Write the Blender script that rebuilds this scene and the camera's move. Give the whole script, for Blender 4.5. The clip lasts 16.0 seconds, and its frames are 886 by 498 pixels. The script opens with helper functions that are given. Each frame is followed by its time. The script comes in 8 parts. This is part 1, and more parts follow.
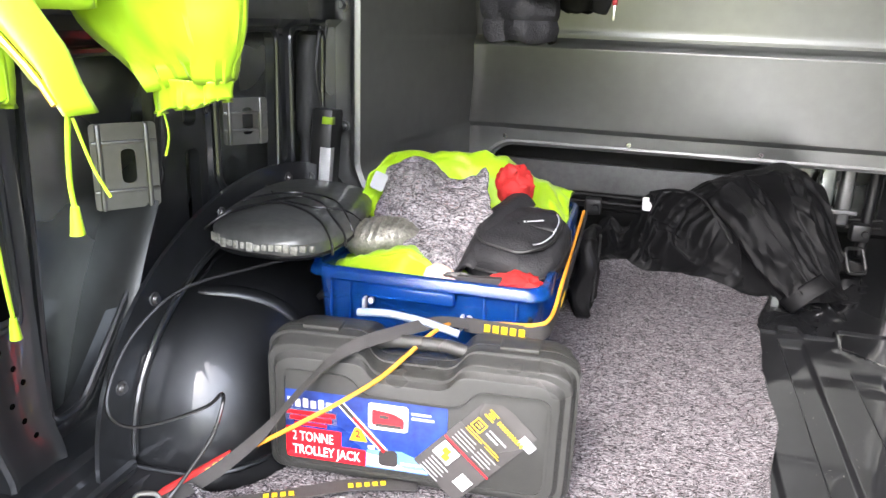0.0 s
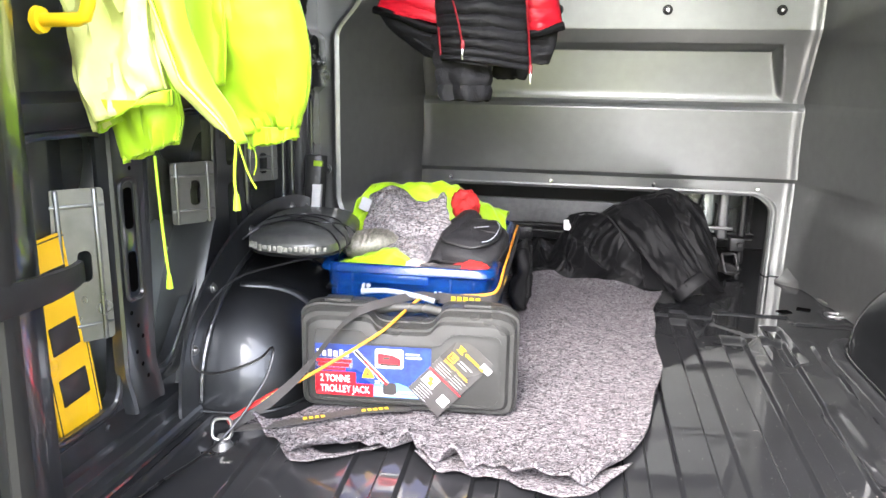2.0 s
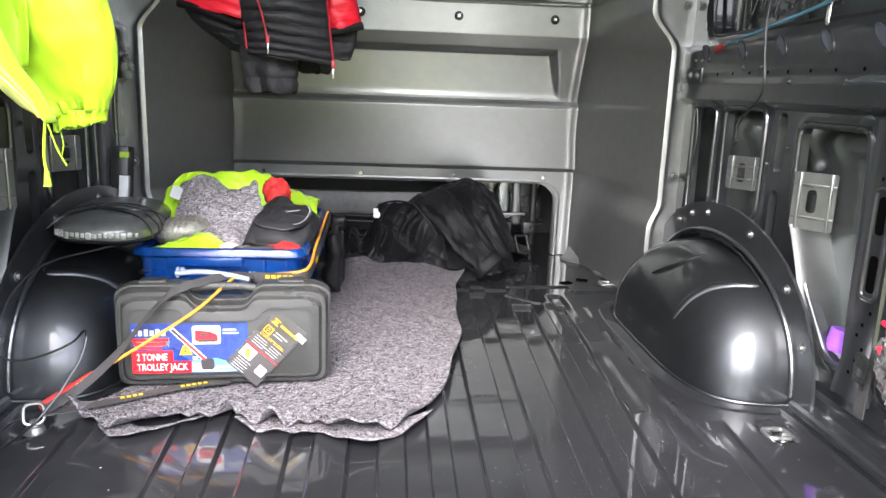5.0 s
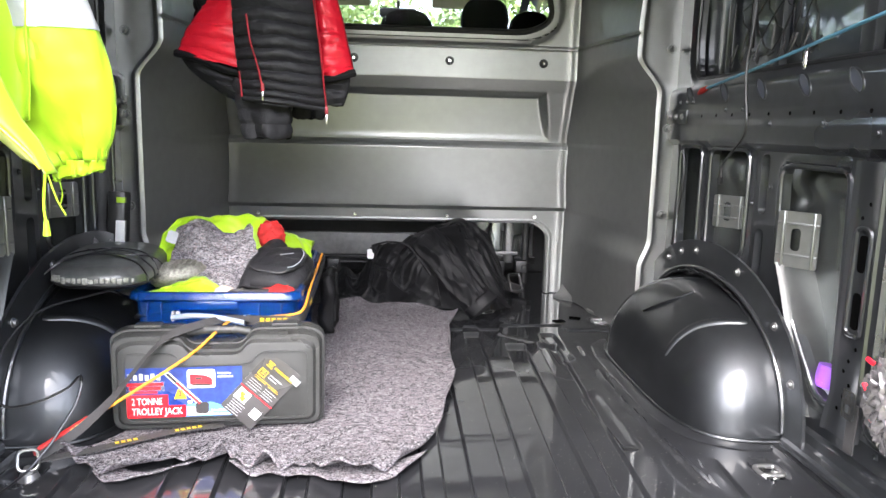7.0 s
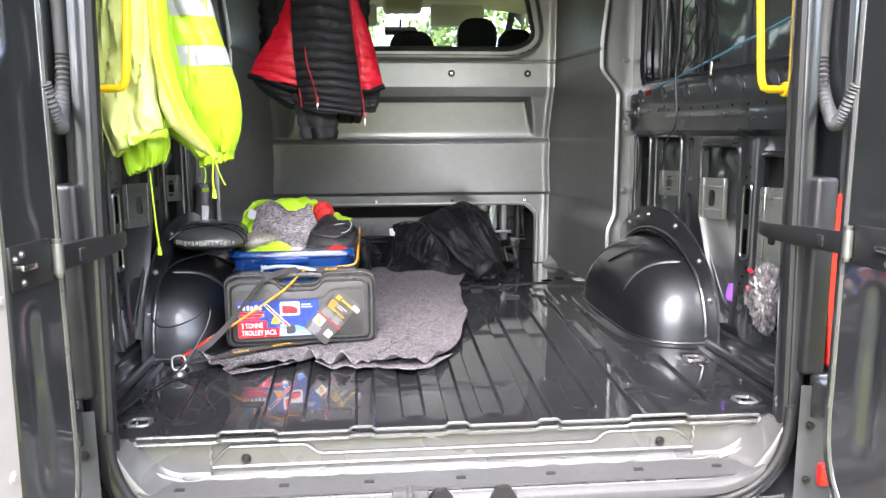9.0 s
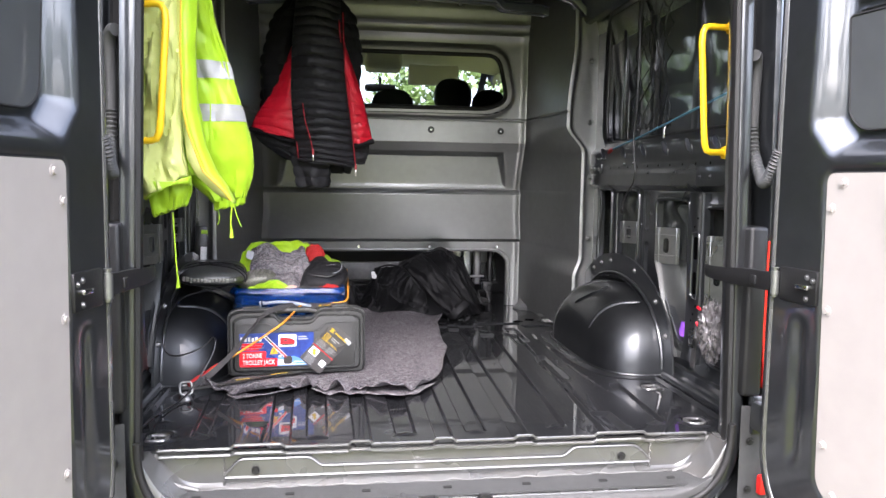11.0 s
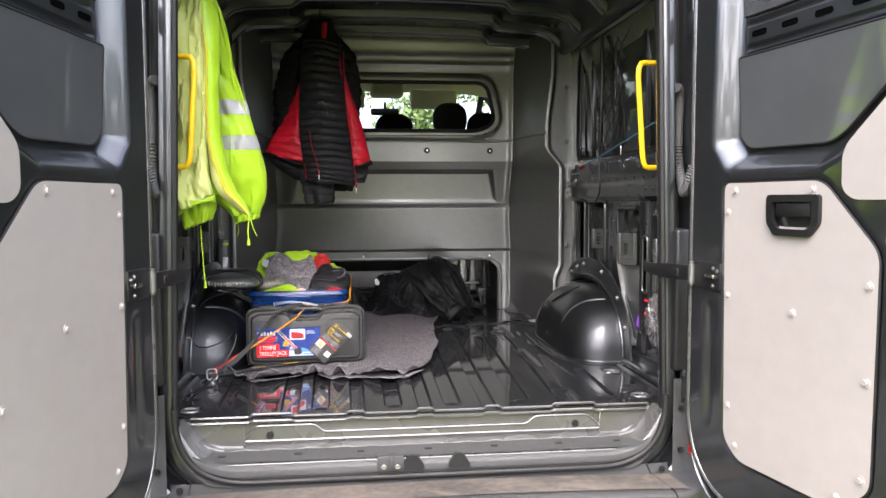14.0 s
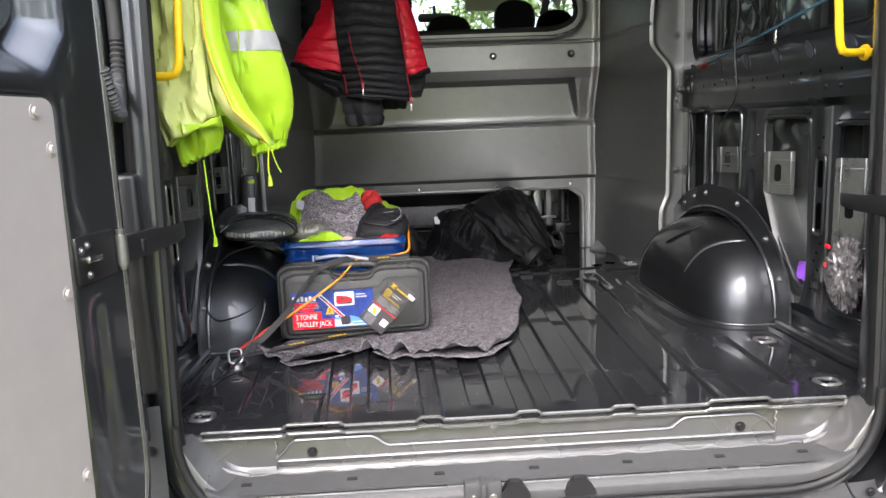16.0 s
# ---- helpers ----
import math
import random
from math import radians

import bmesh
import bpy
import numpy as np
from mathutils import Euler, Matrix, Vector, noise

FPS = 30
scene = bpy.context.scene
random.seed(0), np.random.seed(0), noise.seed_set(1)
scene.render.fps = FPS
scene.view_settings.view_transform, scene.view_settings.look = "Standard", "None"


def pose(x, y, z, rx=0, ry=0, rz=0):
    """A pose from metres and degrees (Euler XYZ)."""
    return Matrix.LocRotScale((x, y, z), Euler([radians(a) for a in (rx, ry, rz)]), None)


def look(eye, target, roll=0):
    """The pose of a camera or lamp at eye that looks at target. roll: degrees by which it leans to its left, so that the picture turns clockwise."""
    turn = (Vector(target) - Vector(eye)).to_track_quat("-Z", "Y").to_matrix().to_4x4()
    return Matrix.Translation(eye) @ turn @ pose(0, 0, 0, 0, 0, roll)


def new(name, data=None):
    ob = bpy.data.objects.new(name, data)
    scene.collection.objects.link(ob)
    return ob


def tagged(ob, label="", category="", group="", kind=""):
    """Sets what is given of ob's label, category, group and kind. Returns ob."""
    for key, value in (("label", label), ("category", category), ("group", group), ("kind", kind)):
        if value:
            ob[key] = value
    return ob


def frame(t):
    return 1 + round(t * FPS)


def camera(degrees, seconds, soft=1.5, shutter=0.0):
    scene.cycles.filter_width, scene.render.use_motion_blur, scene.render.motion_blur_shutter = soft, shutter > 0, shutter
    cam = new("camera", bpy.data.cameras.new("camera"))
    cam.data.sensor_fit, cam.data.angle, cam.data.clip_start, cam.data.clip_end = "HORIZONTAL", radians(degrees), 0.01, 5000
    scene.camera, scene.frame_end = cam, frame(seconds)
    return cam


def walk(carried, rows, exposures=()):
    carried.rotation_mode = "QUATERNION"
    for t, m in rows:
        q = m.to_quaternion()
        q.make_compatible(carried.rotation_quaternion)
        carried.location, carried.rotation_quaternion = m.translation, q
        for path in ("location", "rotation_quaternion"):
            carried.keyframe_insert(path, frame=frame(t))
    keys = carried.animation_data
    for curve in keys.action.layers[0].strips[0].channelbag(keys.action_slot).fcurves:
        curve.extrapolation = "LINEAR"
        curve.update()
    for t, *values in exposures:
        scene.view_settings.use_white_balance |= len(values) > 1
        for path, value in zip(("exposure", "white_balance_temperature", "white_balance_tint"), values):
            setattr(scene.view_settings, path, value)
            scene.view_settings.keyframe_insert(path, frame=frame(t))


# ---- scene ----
cam = camera(62.7, 16.0)
PATH = [
    (0, (-0.156, -0.235, 0.727), (-0.648, 1.605, 0.118), 2.2),
    (0.5, (-0.056, -0.385, 0.735), (-0.556, 1.469, 0.174), 2.0),
    (1, (-0.004, -0.51, 0.735), (-0.488, 1.363, 0.229), 1.4),
    (1.5, (-0.066, -0.637, 0.738), (-0.496, 1.258, 0.267), 1.1),
    (2, (-0.106, -0.757, 0.739), (-0.448, 1.16, 0.285), 1.1),
    (2.5, (-0.096, -0.826, 0.716), (-0.316, 1.11, 0.264), 1.3),
    (3, (-0.076, -0.875, 0.702), (-0.169, 1.069, 0.242), 1.6),
    (3.5, (-0.057, -0.907, 0.699), (-0.046, 1.037, 0.228), 1.8),
    (4, (-0.061, -0.921, 0.703), (0.027, 1.021, 0.233), 2.0),
    (4.5, (-0.072, -0.929, 0.698), (0.058, 1.014, 0.242), 2.1),
    (5, (-0.063, -0.925, 0.715), (0.082, 1.023, 0.283), 2.1),
    (5.2, (-0.065, -0.916, 0.72), (0.089, 1.035, 0.306), 2.1),
    (7.5, (-0.049, -0.989, 0.731), (0.11, 0.978, 0.405), 1.2),
    (8, (-0.023, -1.242, 0.689), (0.143, 0.725, 0.365), 0.7),
    (8.5, (-0.071, -1.461, 0.712), (0.091, 0.505, 0.388), 0.2),
    (8.7, (-0.123, -1.539, 0.706), (0.04, 0.429, 0.384), -0.1),
    (10.8, (-0.296, -1.864, 0.701), (-0.023, 0.106, 0.496), 0.8),
    (11, (-0.282, -1.892, 0.705), (-0.01, 0.082, 0.526), 0.8),
    (11.5, (-0.237, -2.058, 0.736), (0.033, -0.078, 0.651), 0.9),
    (12, (-0.215, -2.248, 0.768), (0.047, -0.265, 0.777), 0.8),
    (12.5, (-0.202, -2.315, 0.791), (0.042, -0.331, 0.857), 0.5),
    (13, (-0.215, -2.32, 0.759), (0.021, -0.335, 0.808), 0.3),
    (13.5, (-0.214, -2.317, 0.723), (0.017, -0.331, 0.691), 0.0),
    (14, (-0.212, -2.332, 0.697), (0.012, -0.35, 0.563), -0.2),
    (14.5, (-0.22, -2.343, 0.67), (-0.019, -0.366, 0.447), -0.8),
    (15, (-0.26, -2.163, 0.634), (-0.091, -0.19, 0.353), -1.4),
    (15.5, (-0.316, -1.884, 0.685), (-0.179, 0.085, 0.358), -1.9),
    (16, (-0.268, -1.568, 0.675), (-0.172, 0.402, 0.339), -2.2),
]
EXPOSURES = [(0.0, 3.75, 6250, 13), (2.0, 3.95, 6200, 13), (5.2, 3.6, 6100, 12), (8.0, 3.6, 6100, 14), (11.0, 2.82, 6050, 17), (12.5, 2.72, 5950, 18), (14.5, 2.45, 6350, 15), (16.0, 2.55, 6200, 14)]
walk(cam, [(t, look(eye, target, roll)) for t, eye, target, roll in PATH], EXPOSURES)

# ---- world and light ----
world = bpy.data.worlds.new("overcast_sky")
scene.world = world
world.use_nodes = True
wn, wl = world.node_tree.nodes, world.node_tree.links
bg = wn["Background"]
sky = wn.new("ShaderNodeTexSky")
sky.sky_type = "NISHITA"
sky.sun_disc = False
sky.sun_elevation, sky.sun_rotation = radians(49), radians(195)
sky.air_density, sky.dust_density, sky.ozone_density = 1.0, 5.0, 0.6
grey = wn.new("ShaderNodeHueSaturation")
grey.inputs["Saturation"].default_value = 0.6
wl.new(sky.outputs[0], grey.inputs["Color"])
wl.new(grey.outputs[0], bg.inputs["Color"])
bg.inputs["Strength"].default_value = 0.15
sun = new("sun", bpy.data.lights.new("sun", "SUN"))
sun.data.energy, sun.data.angle, sun.data.color = 0.3, radians(110), (1.0, 0.96, 0.9)
sun.matrix_world = look((0, 0, 0), (0.04, 0.62, -0.75))

# ---- materials ----


def mat(name, base, rough=0.5, metal=0.0, vary=0.12, scale=30.0, bump=0.0, bump_scale=200.0, coat=0.0, spec=0.5,
        rough_vary=0.08, base2=None, sheen=0.0, stain=0.0, transmission=0.0, alpha=1.0, coat_rough=0.06, coat_ior=1.5, ior=1.5):
    """A principled material with colour variation at two scales, roughness variation and fine relief."""
    m = bpy.data.materials.new(name)
    m.use_nodes = True
    n, l = m.node_tree.nodes, m.node_tree.links
    p = n["Principled BSDF"]
    p.inputs["Metallic"].default_value = metal
    p.inputs["Coat Weight"].default_value = coat
    p.inputs["Coat Roughness"].default_value, p.inputs["Coat IOR"].default_value, p.inputs["IOR"].default_value = coat_rough, coat_ior, ior
    p.inputs["Specular IOR Level"].default_value = spec
    p.inputs["Sheen Weight"].default_value = sheen
    p.inputs["Transmission Weight"].default_value = transmission
    p.inputs["Alpha"].default_value = alpha
    tc = n.new("ShaderNodeTexCoord")
    big = n.new("ShaderNodeTexNoise")
    big.inputs["Scale"].default_value, big.inputs["Detail"].default_value = scale * 0.12, 3
    small = n.new("ShaderNodeTexNoise")
    small.inputs["Scale"].default_value, small.inputs["Detail"].default_value = scale, 5
    for t in (big, small):
        l.new(tc.outputs["Object"], t.inputs["Vector"])
    add = n.new("ShaderNodeMath")
    add.operation = "ADD"
    l.new(big.outputs["Fac"], add.inputs[0]), l.new(small.outputs["Fac"], add.inputs[1])
    ramp = n.new("ShaderNodeMapRange")
    ramp.inputs["From Min"].default_value, ramp.inputs["From Max"].default_value = 0.6, 1.4
    l.new(add.outputs[0], ramp.inputs["Value"])
    mix = n.new("ShaderNodeMix")
    mix.data_type = "RGBA"
    b2 = base2 or tuple(min(1.0, c * (1 + 2 * vary)) for c in base)
    b1 = base if base2 else tuple(c * (1 - vary) for c in base)
    mix.inputs["A"].default_value, mix.inputs["B"].default_value = (*b1, 1), (*b2, 1)
    l.new(ramp.outputs[0], mix.inputs["Factor"])
    colour = mix.outputs["Result"]
    if stain:
        st = n.new("ShaderNodeTexNoise")
        st.inputs["Scale"].default_value, st.inputs["Detail"].default_value, st.inputs["Distortion"].default_value = 9, 8, 1.2
        l.new(tc.outputs["Object"], st.inputs["Vector"])
        sr = n.new("ShaderNodeMapRange")
        sr.inputs["From Min"].default_value, sr.inputs["From Max"].default_value = 0.48, 0.68
        sr.inputs["To Max"].default_value = stain
        l.new(st.outputs["Fac"], sr.inputs["Value"])
        m2 = n.new("ShaderNodeMix")
        m2.data_type = "RGBA"
        m2.inputs["B"].default_value = (0.2, 0.16, 0.12, 1)
        l.new(sr.outputs[0], m2.inputs["Factor"]), l.new(colour, m2.inputs["A"])
        colour = m2.outputs["Result"]
    l.new(colour, p.inputs["Base Color"])
    rr = n.new("ShaderNodeMapRange")
    rr.inputs["From Min"].default_value, rr.inputs["From Max"].default_value = 0.3, 0.7
    rr.inputs["To Min"].default_value, rr.inputs["To Max"].default_value = max(0.01, rough - rough_vary), min(1, rough + rough_vary)
    l.new(big.outputs["Fac"], rr.inputs["Value"]), l.new(rr.outputs[0], p.inputs["Roughness"])
    if bump:
        bn = n.new("ShaderNodeTexNoise")
        bn.inputs["Scale"].default_value, bn.inputs["Detail"].default_value = bump_scale, 4
        l.new(tc.outputs["Object"], bn.inputs["Vector"])
        bu = n.new("ShaderNodeBump")
        bu.inputs["Strength"].default_value, bu.inputs["Distance"].default_value = bump, 0.002
        l.new(bn.outputs["Fac"], bu.inputs["Height"]), l.new(bu.outputs[0], p.inputs["Normal"])
    return m


def speckled(name, dark, mid, light, tint, length=1.0):
    """Recycled felt: short straight fibres of several greys, lying in all directions, with a few coloured threads."""
    m = mat(name, mid, 0.95, vary=0.35, scale=170, bump=0.9, bump_scale=260, sheen=0.0, spec=0.05)
    n, l = m.node_tree.nodes, m.node_tree.links
    p = n["Principled BSDF"]
    tc = n.new("ShaderNodeTexCoord")
    colour = p.inputs["Base Color"].links[0].from_socket

    def fibres(angle, shift, lo, hi, to, weight, fine=1.0, blunt=1.0):
        nonlocal colour
        mp = n.new("ShaderNodeMapping")
        mp.inputs["Location"].default_value = (shift, shift * 1.7, shift * 0.6)
        mp.inputs["Rotation"].default_value = (0.5 * math.sin(angle * 2), 0.5 * math.cos(angle * 3), angle)
        mp.inputs["Scale"].default_value = (85 * blunt * fine / length, 300 * fine / length, 260 * fine / length)
        l.new(tc.outputs["Object"], mp.inputs["Vector"])
        no = n.new("ShaderNodeTexNoise")
        no.inputs["Scale"].default_value, no.inputs["Detail"].default_value, no.inputs["Distortion"].default_value = 1.0, 2, 0.9
        l.new(mp.outputs[0], no.inputs["Vector"])
        mr = n.new("ShaderNodeMapRange")
        mr.inputs["From Min"].default_value, mr.inputs["From Max"].default_value, mr.inputs["To Max"].default_value = lo, hi, weight
        l.new(no.outputs["Fac"], mr.inputs["Value"])
        mx = n.new("ShaderNodeMix")
        mx.data_type = "RGBA"
        mx.inputs["B"].default_value = (*to, 1)
        l.new(mr.outputs[0], mx.inputs["Factor"]), l.new(colour, mx.inputs["A"])
        colour = mx.outputs["Result"]
    fibres(0.7, 41.0, 0.44, 0.57, dark, 0.4, 0.33)
    for k in range(3):
        fibres(0.3 + k * 1.05, 3.0 + k * 4, 0.50, 0.58, dark, 0.65)
    fibres(2.6, 31.0, 0.58, 0.64, tint, 0.7)
    for k in range(4):
        fibres(0.1 + k * 0.79, 17.0 + k * 5, 0.58, 0.63, light, 0.75)
    fibres(1.9, 71.0, 0.50, 0.66, light, 0.28, 0.24, 2.8)
    fibres(0.9, 83.0, 0.48, 0.64, dark, 0.42, 0.15, 2.8)
    for k in range(2):
        fibres(0.4 + k * 1.4, 51.0 + k * 5, 0.60, 0.67, light, 0.4, 0.65)
    l.new(colour, p.inputs["Base Color"])
    return m


PAINT = mat("dark_grey_paint", (0.075, 0.08, 0.086), 0.34, 0.85, 0.1, 18, 0.0, 500, coat=1.0, rough_vary=0.04, coat_rough=0.04, coat_ior=1.66)
# Same paint as the arches; the floor's shade is put into a darker base.
FLOORPAINT = mat("floor_paint_shaded", (0.0135, 0.0142, 0.016), 0.5, 0.3, 0.2, 14, 0.004, 60, coat=1.0, spec=0.2, rough_vary=0.06, coat_rough=0.03, coat_ior=1.62)
ARCHPAINT = mat("arch_paint", (0.058, 0.062, 0.067), 0.50, 1.0, 0.12, 14, 0.003, 60, coat=1.0, rough_vary=0.03, coat_rough=0.025, coat_ior=1.32)
INNER = mat("inner_panel_paint", (0.062, 0.066, 0.071), 0.34, 0.75, 0.15, 20, 0.006, 80, coat=1.0, spec=0.3, coat_rough=0.05, coat_ior=1.5)
SKIN = mat("outer_skin_inside", (0.30, 0.32, 0.305), 0.27, 0.85, 0.2, 12, 0.02, 300, coat=0.4)
BULK = mat("bulkhead_satin_grey", (0.30, 0.305, 0.295), 0.42, 0.86, 0.05, 25, 0.012, 900, coat=0.12, coat_rough=0.2)
# The bluish lift in this base colour stands for haze under the roof.
ROOF = mat("hazy_roof_paint", (0.054, 0.06, 0.076), 0.4, 0.3, 0.15, 20, 0.004, 80, coat=1.0, spec=0.3, coat_rough=0.05, coat_ior=1.36)
BLACK = mat("black_plastic", (0.009, 0.009, 0.0095), 0.42, 0, 0.2, 60, 0.15, 700)
RUBBER = mat("black_rubber", (0.006, 0.006, 0.006), 0.6, 0, 0.2, 60, 0.1, 500)
BUMPER = mat("grey_bumper_plastic", (0.042, 0.043, 0.043), 0.55, 0, 0.12, 50, 0.35, 900)
BUMPER_TOP = mat("dirty_bumper_tread", (0.04, 0.037, 0.034), 0.7, 0, 0.5, 40, 0.8, 120, base2=(0.14, 0.122, 0.106), stain=0.45)
ZINC = mat("galvanised_steel", (0.23, 0.235, 0.228), 0.33, 0.85, 0.12, 35, 0.05, 200)
STEEL = mat("bright_steel", (0.62, 0.62, 0.6), 0.24, 1.0, 0.1, 60)
BOLT = mat("dull_bolt", (0.2, 0.2, 0.2), 0.4, 0.8, 0.1, 90)
PANEL = mat("composite_door_panel", (0.335, 0.308, 0.288), 0.5, 0.0, 0.04, 18, 0.08, 600)
FILM = mat("dark_door_skin", (0.07, 0.074, 0.078), 0.3, 0.1, 0.12, 10, 0.0, 420, coat=1.0, coat_rough=0.035, coat_ior=1.95)
SILL = mat("sill_trim_grey", (0.12, 0.122, 0.12), 0.25, 0.5, 0.1, 25, 0.02, 100, stain=0.1, coat=1.0, coat_rough=0.05, coat_ior=1.6)
SEAL = mat("sealant", (0.11, 0.11, 0.108), 0.5, 0.1, 0.2, 60, 0.4, 120)
YELLOW = mat("yellow_handle", (0.85, 0.55, 0.01), 0.35, 0, 0.06, 40, 0.05, 300)
TAIL = mat("red_lens", (0.6, 0.02, 0.015), 0.15, 0, 0.1, 60, coat=0.5)
GLASS = mat("window_glass", (0.9, 0.93, 0.92), 0.03, 0, 0.01, 5, rough_vary=0.005, transmission=1.0, ior=1.06)
HEADLINER = mat("beige_headliner", (0.55, 0.54, 0.5), 0.85, 0, 0.06, 60, 0.3, 500)
SEAT = mat("dark_seat_fabric", (0.0025, 0.0025, 0.003), 0.85, 0, 0.2, 120, 0.5, 700, spec=0.2)
GRASS = mat("grass_ground", (0.06, 0.07, 0.022), 0.9, 0, 0.3, 40, 0.8, 60, base2=(0.12, 0.13, 0.04), spec=0.1)
BLADE = mat("grass_blade", (0.2, 0.27, 0.008), 0.8, 0, 0.25, 8, base2=(0.46, 0.48, 0.018), spec=0.1)
LEAF = mat("tree_leaf", (0.08, 0.14, 0.035), 0.6, 0, 0.3, 1.5, base2=(0.15, 0.22, 0.07))
BARK = mat("bark", (0.12, 0.09, 0.06), 0.9, 0, 0.3, 20, 0.8, 40)

# Near-black without gloss: flat plates of it stand for shade inside holes.
HOLE = mat("hole_shade", (0.002, 0.002, 0.002), 0.9, 0, 0.1, 20, spec=0.0)
BRACE = mat("matt_brace", (0.05, 0.053, 0.052), 0.4, 0.6, 0.15, 20)
# dust dulls the floor's gloss in patches
fn, fl = FLOORPAINT.node_tree.nodes, FLOORPAINT.node_tree.links
ftc, fno, fno2, fmx, fmr = fn.new("ShaderNodeTexCoord"), fn.new("ShaderNodeTexNoise"), fn.new("ShaderNodeTexNoise"), fn.new("ShaderNodeMath"), fn.new("ShaderNodeMapRange")
fno.inputs["Scale"].default_value, fno.inputs["Detail"].default_value = 3.5, 6
fno2.inputs["Scale"].default_value, fno2.inputs["Detail"].default_value = 60, 5
fmx.operation = "MULTIPLY"
fmr.inputs["From Min"].default_value, fmr.inputs["From Max"].default_value = 0.2, 0.42
fmr.inputs["To Min"].default_value, fmr.inputs["To Max"].default_value = 0.015, 0.10
fl.new(ftc.outputs["Object"], fno.inputs["Vector"]), fl.new(ftc.outputs["Object"], fno2.inputs["Vector"])
fl.new(fno.outputs["Fac"], fmx.inputs[0]), fl.new(fno2.outputs["Fac"], fmx.inputs[1]), fl.new(fmx.outputs[0], fmr.inputs["Value"])
fl.new(fmr.outputs[0], fn["Principled BSDF"].inputs["Coat Roughness"])

# ---- mesh helpers ----


def part(name, bm, material, parent=None, label="", smooth=True):
    """Links a bmesh as one mesh object, under parent if there is one."""
    me = bpy.data.meshes.new(name)
    bm.to_mesh(me)
    bm.free()
    me.materials.append(material)
    if smooth:
        me.polygons.foreach_set("use_smooth", [True] * len(me.polygons))
        me.set_sharp_from_angle(angle=radians(38))
    ob = new(name, me)
    ob.parent = parent
    if label:
        ob["label"] = label
    return ob


def thing(name, label, category, group="", m=None, kind=""):
    """An empty that carries the parts of one thing."""
    ob = new(name)
    ob.empty_display_size = 0.05
    if m is not None:
        ob.matrix_world = m
    return tagged(ob, label, category, group, kind)


def block(bm, x0, x1, y0, y1, z0, z1, bevel=0.0, seg=2, m=None):
    r = bmesh.ops.create_cube(bm, size=1.0)["verts"]
    t = Matrix.Translation(((x0 + x1) / 2, (y0 + y1) / 2, (z0 + z1) / 2)) @ Matrix.Diagonal((abs(x1 - x0), abs(y1 - y0), abs(z1 - z0), 1))
    bmesh.ops.transform(bm, matrix=t, verts=r)
    if bevel:
        es = list({e for v in r for e in v.link_edges})
        r = list({v for f in bmesh.ops.bevel(bm, geom=es, offset=bevel, segments=seg, affect="EDGES", profile=0.5)["faces"] for v in f.verts} | {v for v in r if v.is_valid})
    if m is not None:
        bmesh.ops.transform(bm, matrix=m, verts=r)
    return r


def disc(bm, m, r0, r1, depth, seg=20):
    """A cone or cylinder along z of the matrix m, from 0 to depth."""
    return bmesh.ops.create_cone(bm, cap_ends=True, segments=seg, radius1=r0, radius2=r1, depth=depth, matrix=m @ Matrix.Translation((0, 0, depth / 2)))["verts"]


def rounded(pts, r, seg=5):
    """A closed 2D outline with rounded corners. r: one radius or one for each corner."""
    out, n = [], len(pts)
    for i in range(n):
        p, a, b = Vector(pts[i]), Vector(pts[i - 1]), Vector(pts[(i + 1) % n])
        rad = r[i] if isinstance(r, (list, tuple)) else r
        u, v = (a - p), (b - p)
        d = min(rad, u.length * 0.49, v.length * 0.49)
        if d < 1e-6:
            out.append(p)
            continue
        s, e = p + u.normalized() * d, p + v.normalized() * d
        for k in range(seg + 1):
            t = k / seg
            out.append(s * (1 - t) ** 2 + p * 2 * t * (1 - t) + e * t * t)
    return out


def rect(a0, a1, b0, b1, r=0.02, seg=5):
    return rounded([(a0, b0), (a1, b0), (a1, b1), (a0, b1)], r, seg)


def plate(bm, outline, thick, place, holes=()):
    """A flat plate: 2D outline with holes, extruded along w; place maps (u, v, w) to a 3D point."""
    loops = []
    for ring in (outline, *holes):
        vs = [bm.verts.new((p[0], p[1], 0)) for p in ring]
        loops += [bm.edges.new((vs[i], vs[(i + 1) % len(vs)])) for i in range(len(vs))]
    fs = [f for f in bmesh.ops.triangle_fill(bm, use_beauty=True, use_dissolve=False, edges=loops, normal=(0, 0, 1))["geom"] if isinstance(f, bmesh.types.BMFace)]
    ex = bmesh.ops.extrude_face_region(bm, geom=fs)["geom"]
    top = [v for v in ex if isinstance(v, bmesh.types.BMVert)]
    for v in top:
        v.co.z = thick
    allv = {v for f in fs for v in f.verts} | set(top)
    for v in allv:
        v.co = place(*v.co)
    bmesh.ops.recalc_face_normals(bm, faces=list({f for v in allv for f in v.link_faces}))
    return list(allv)


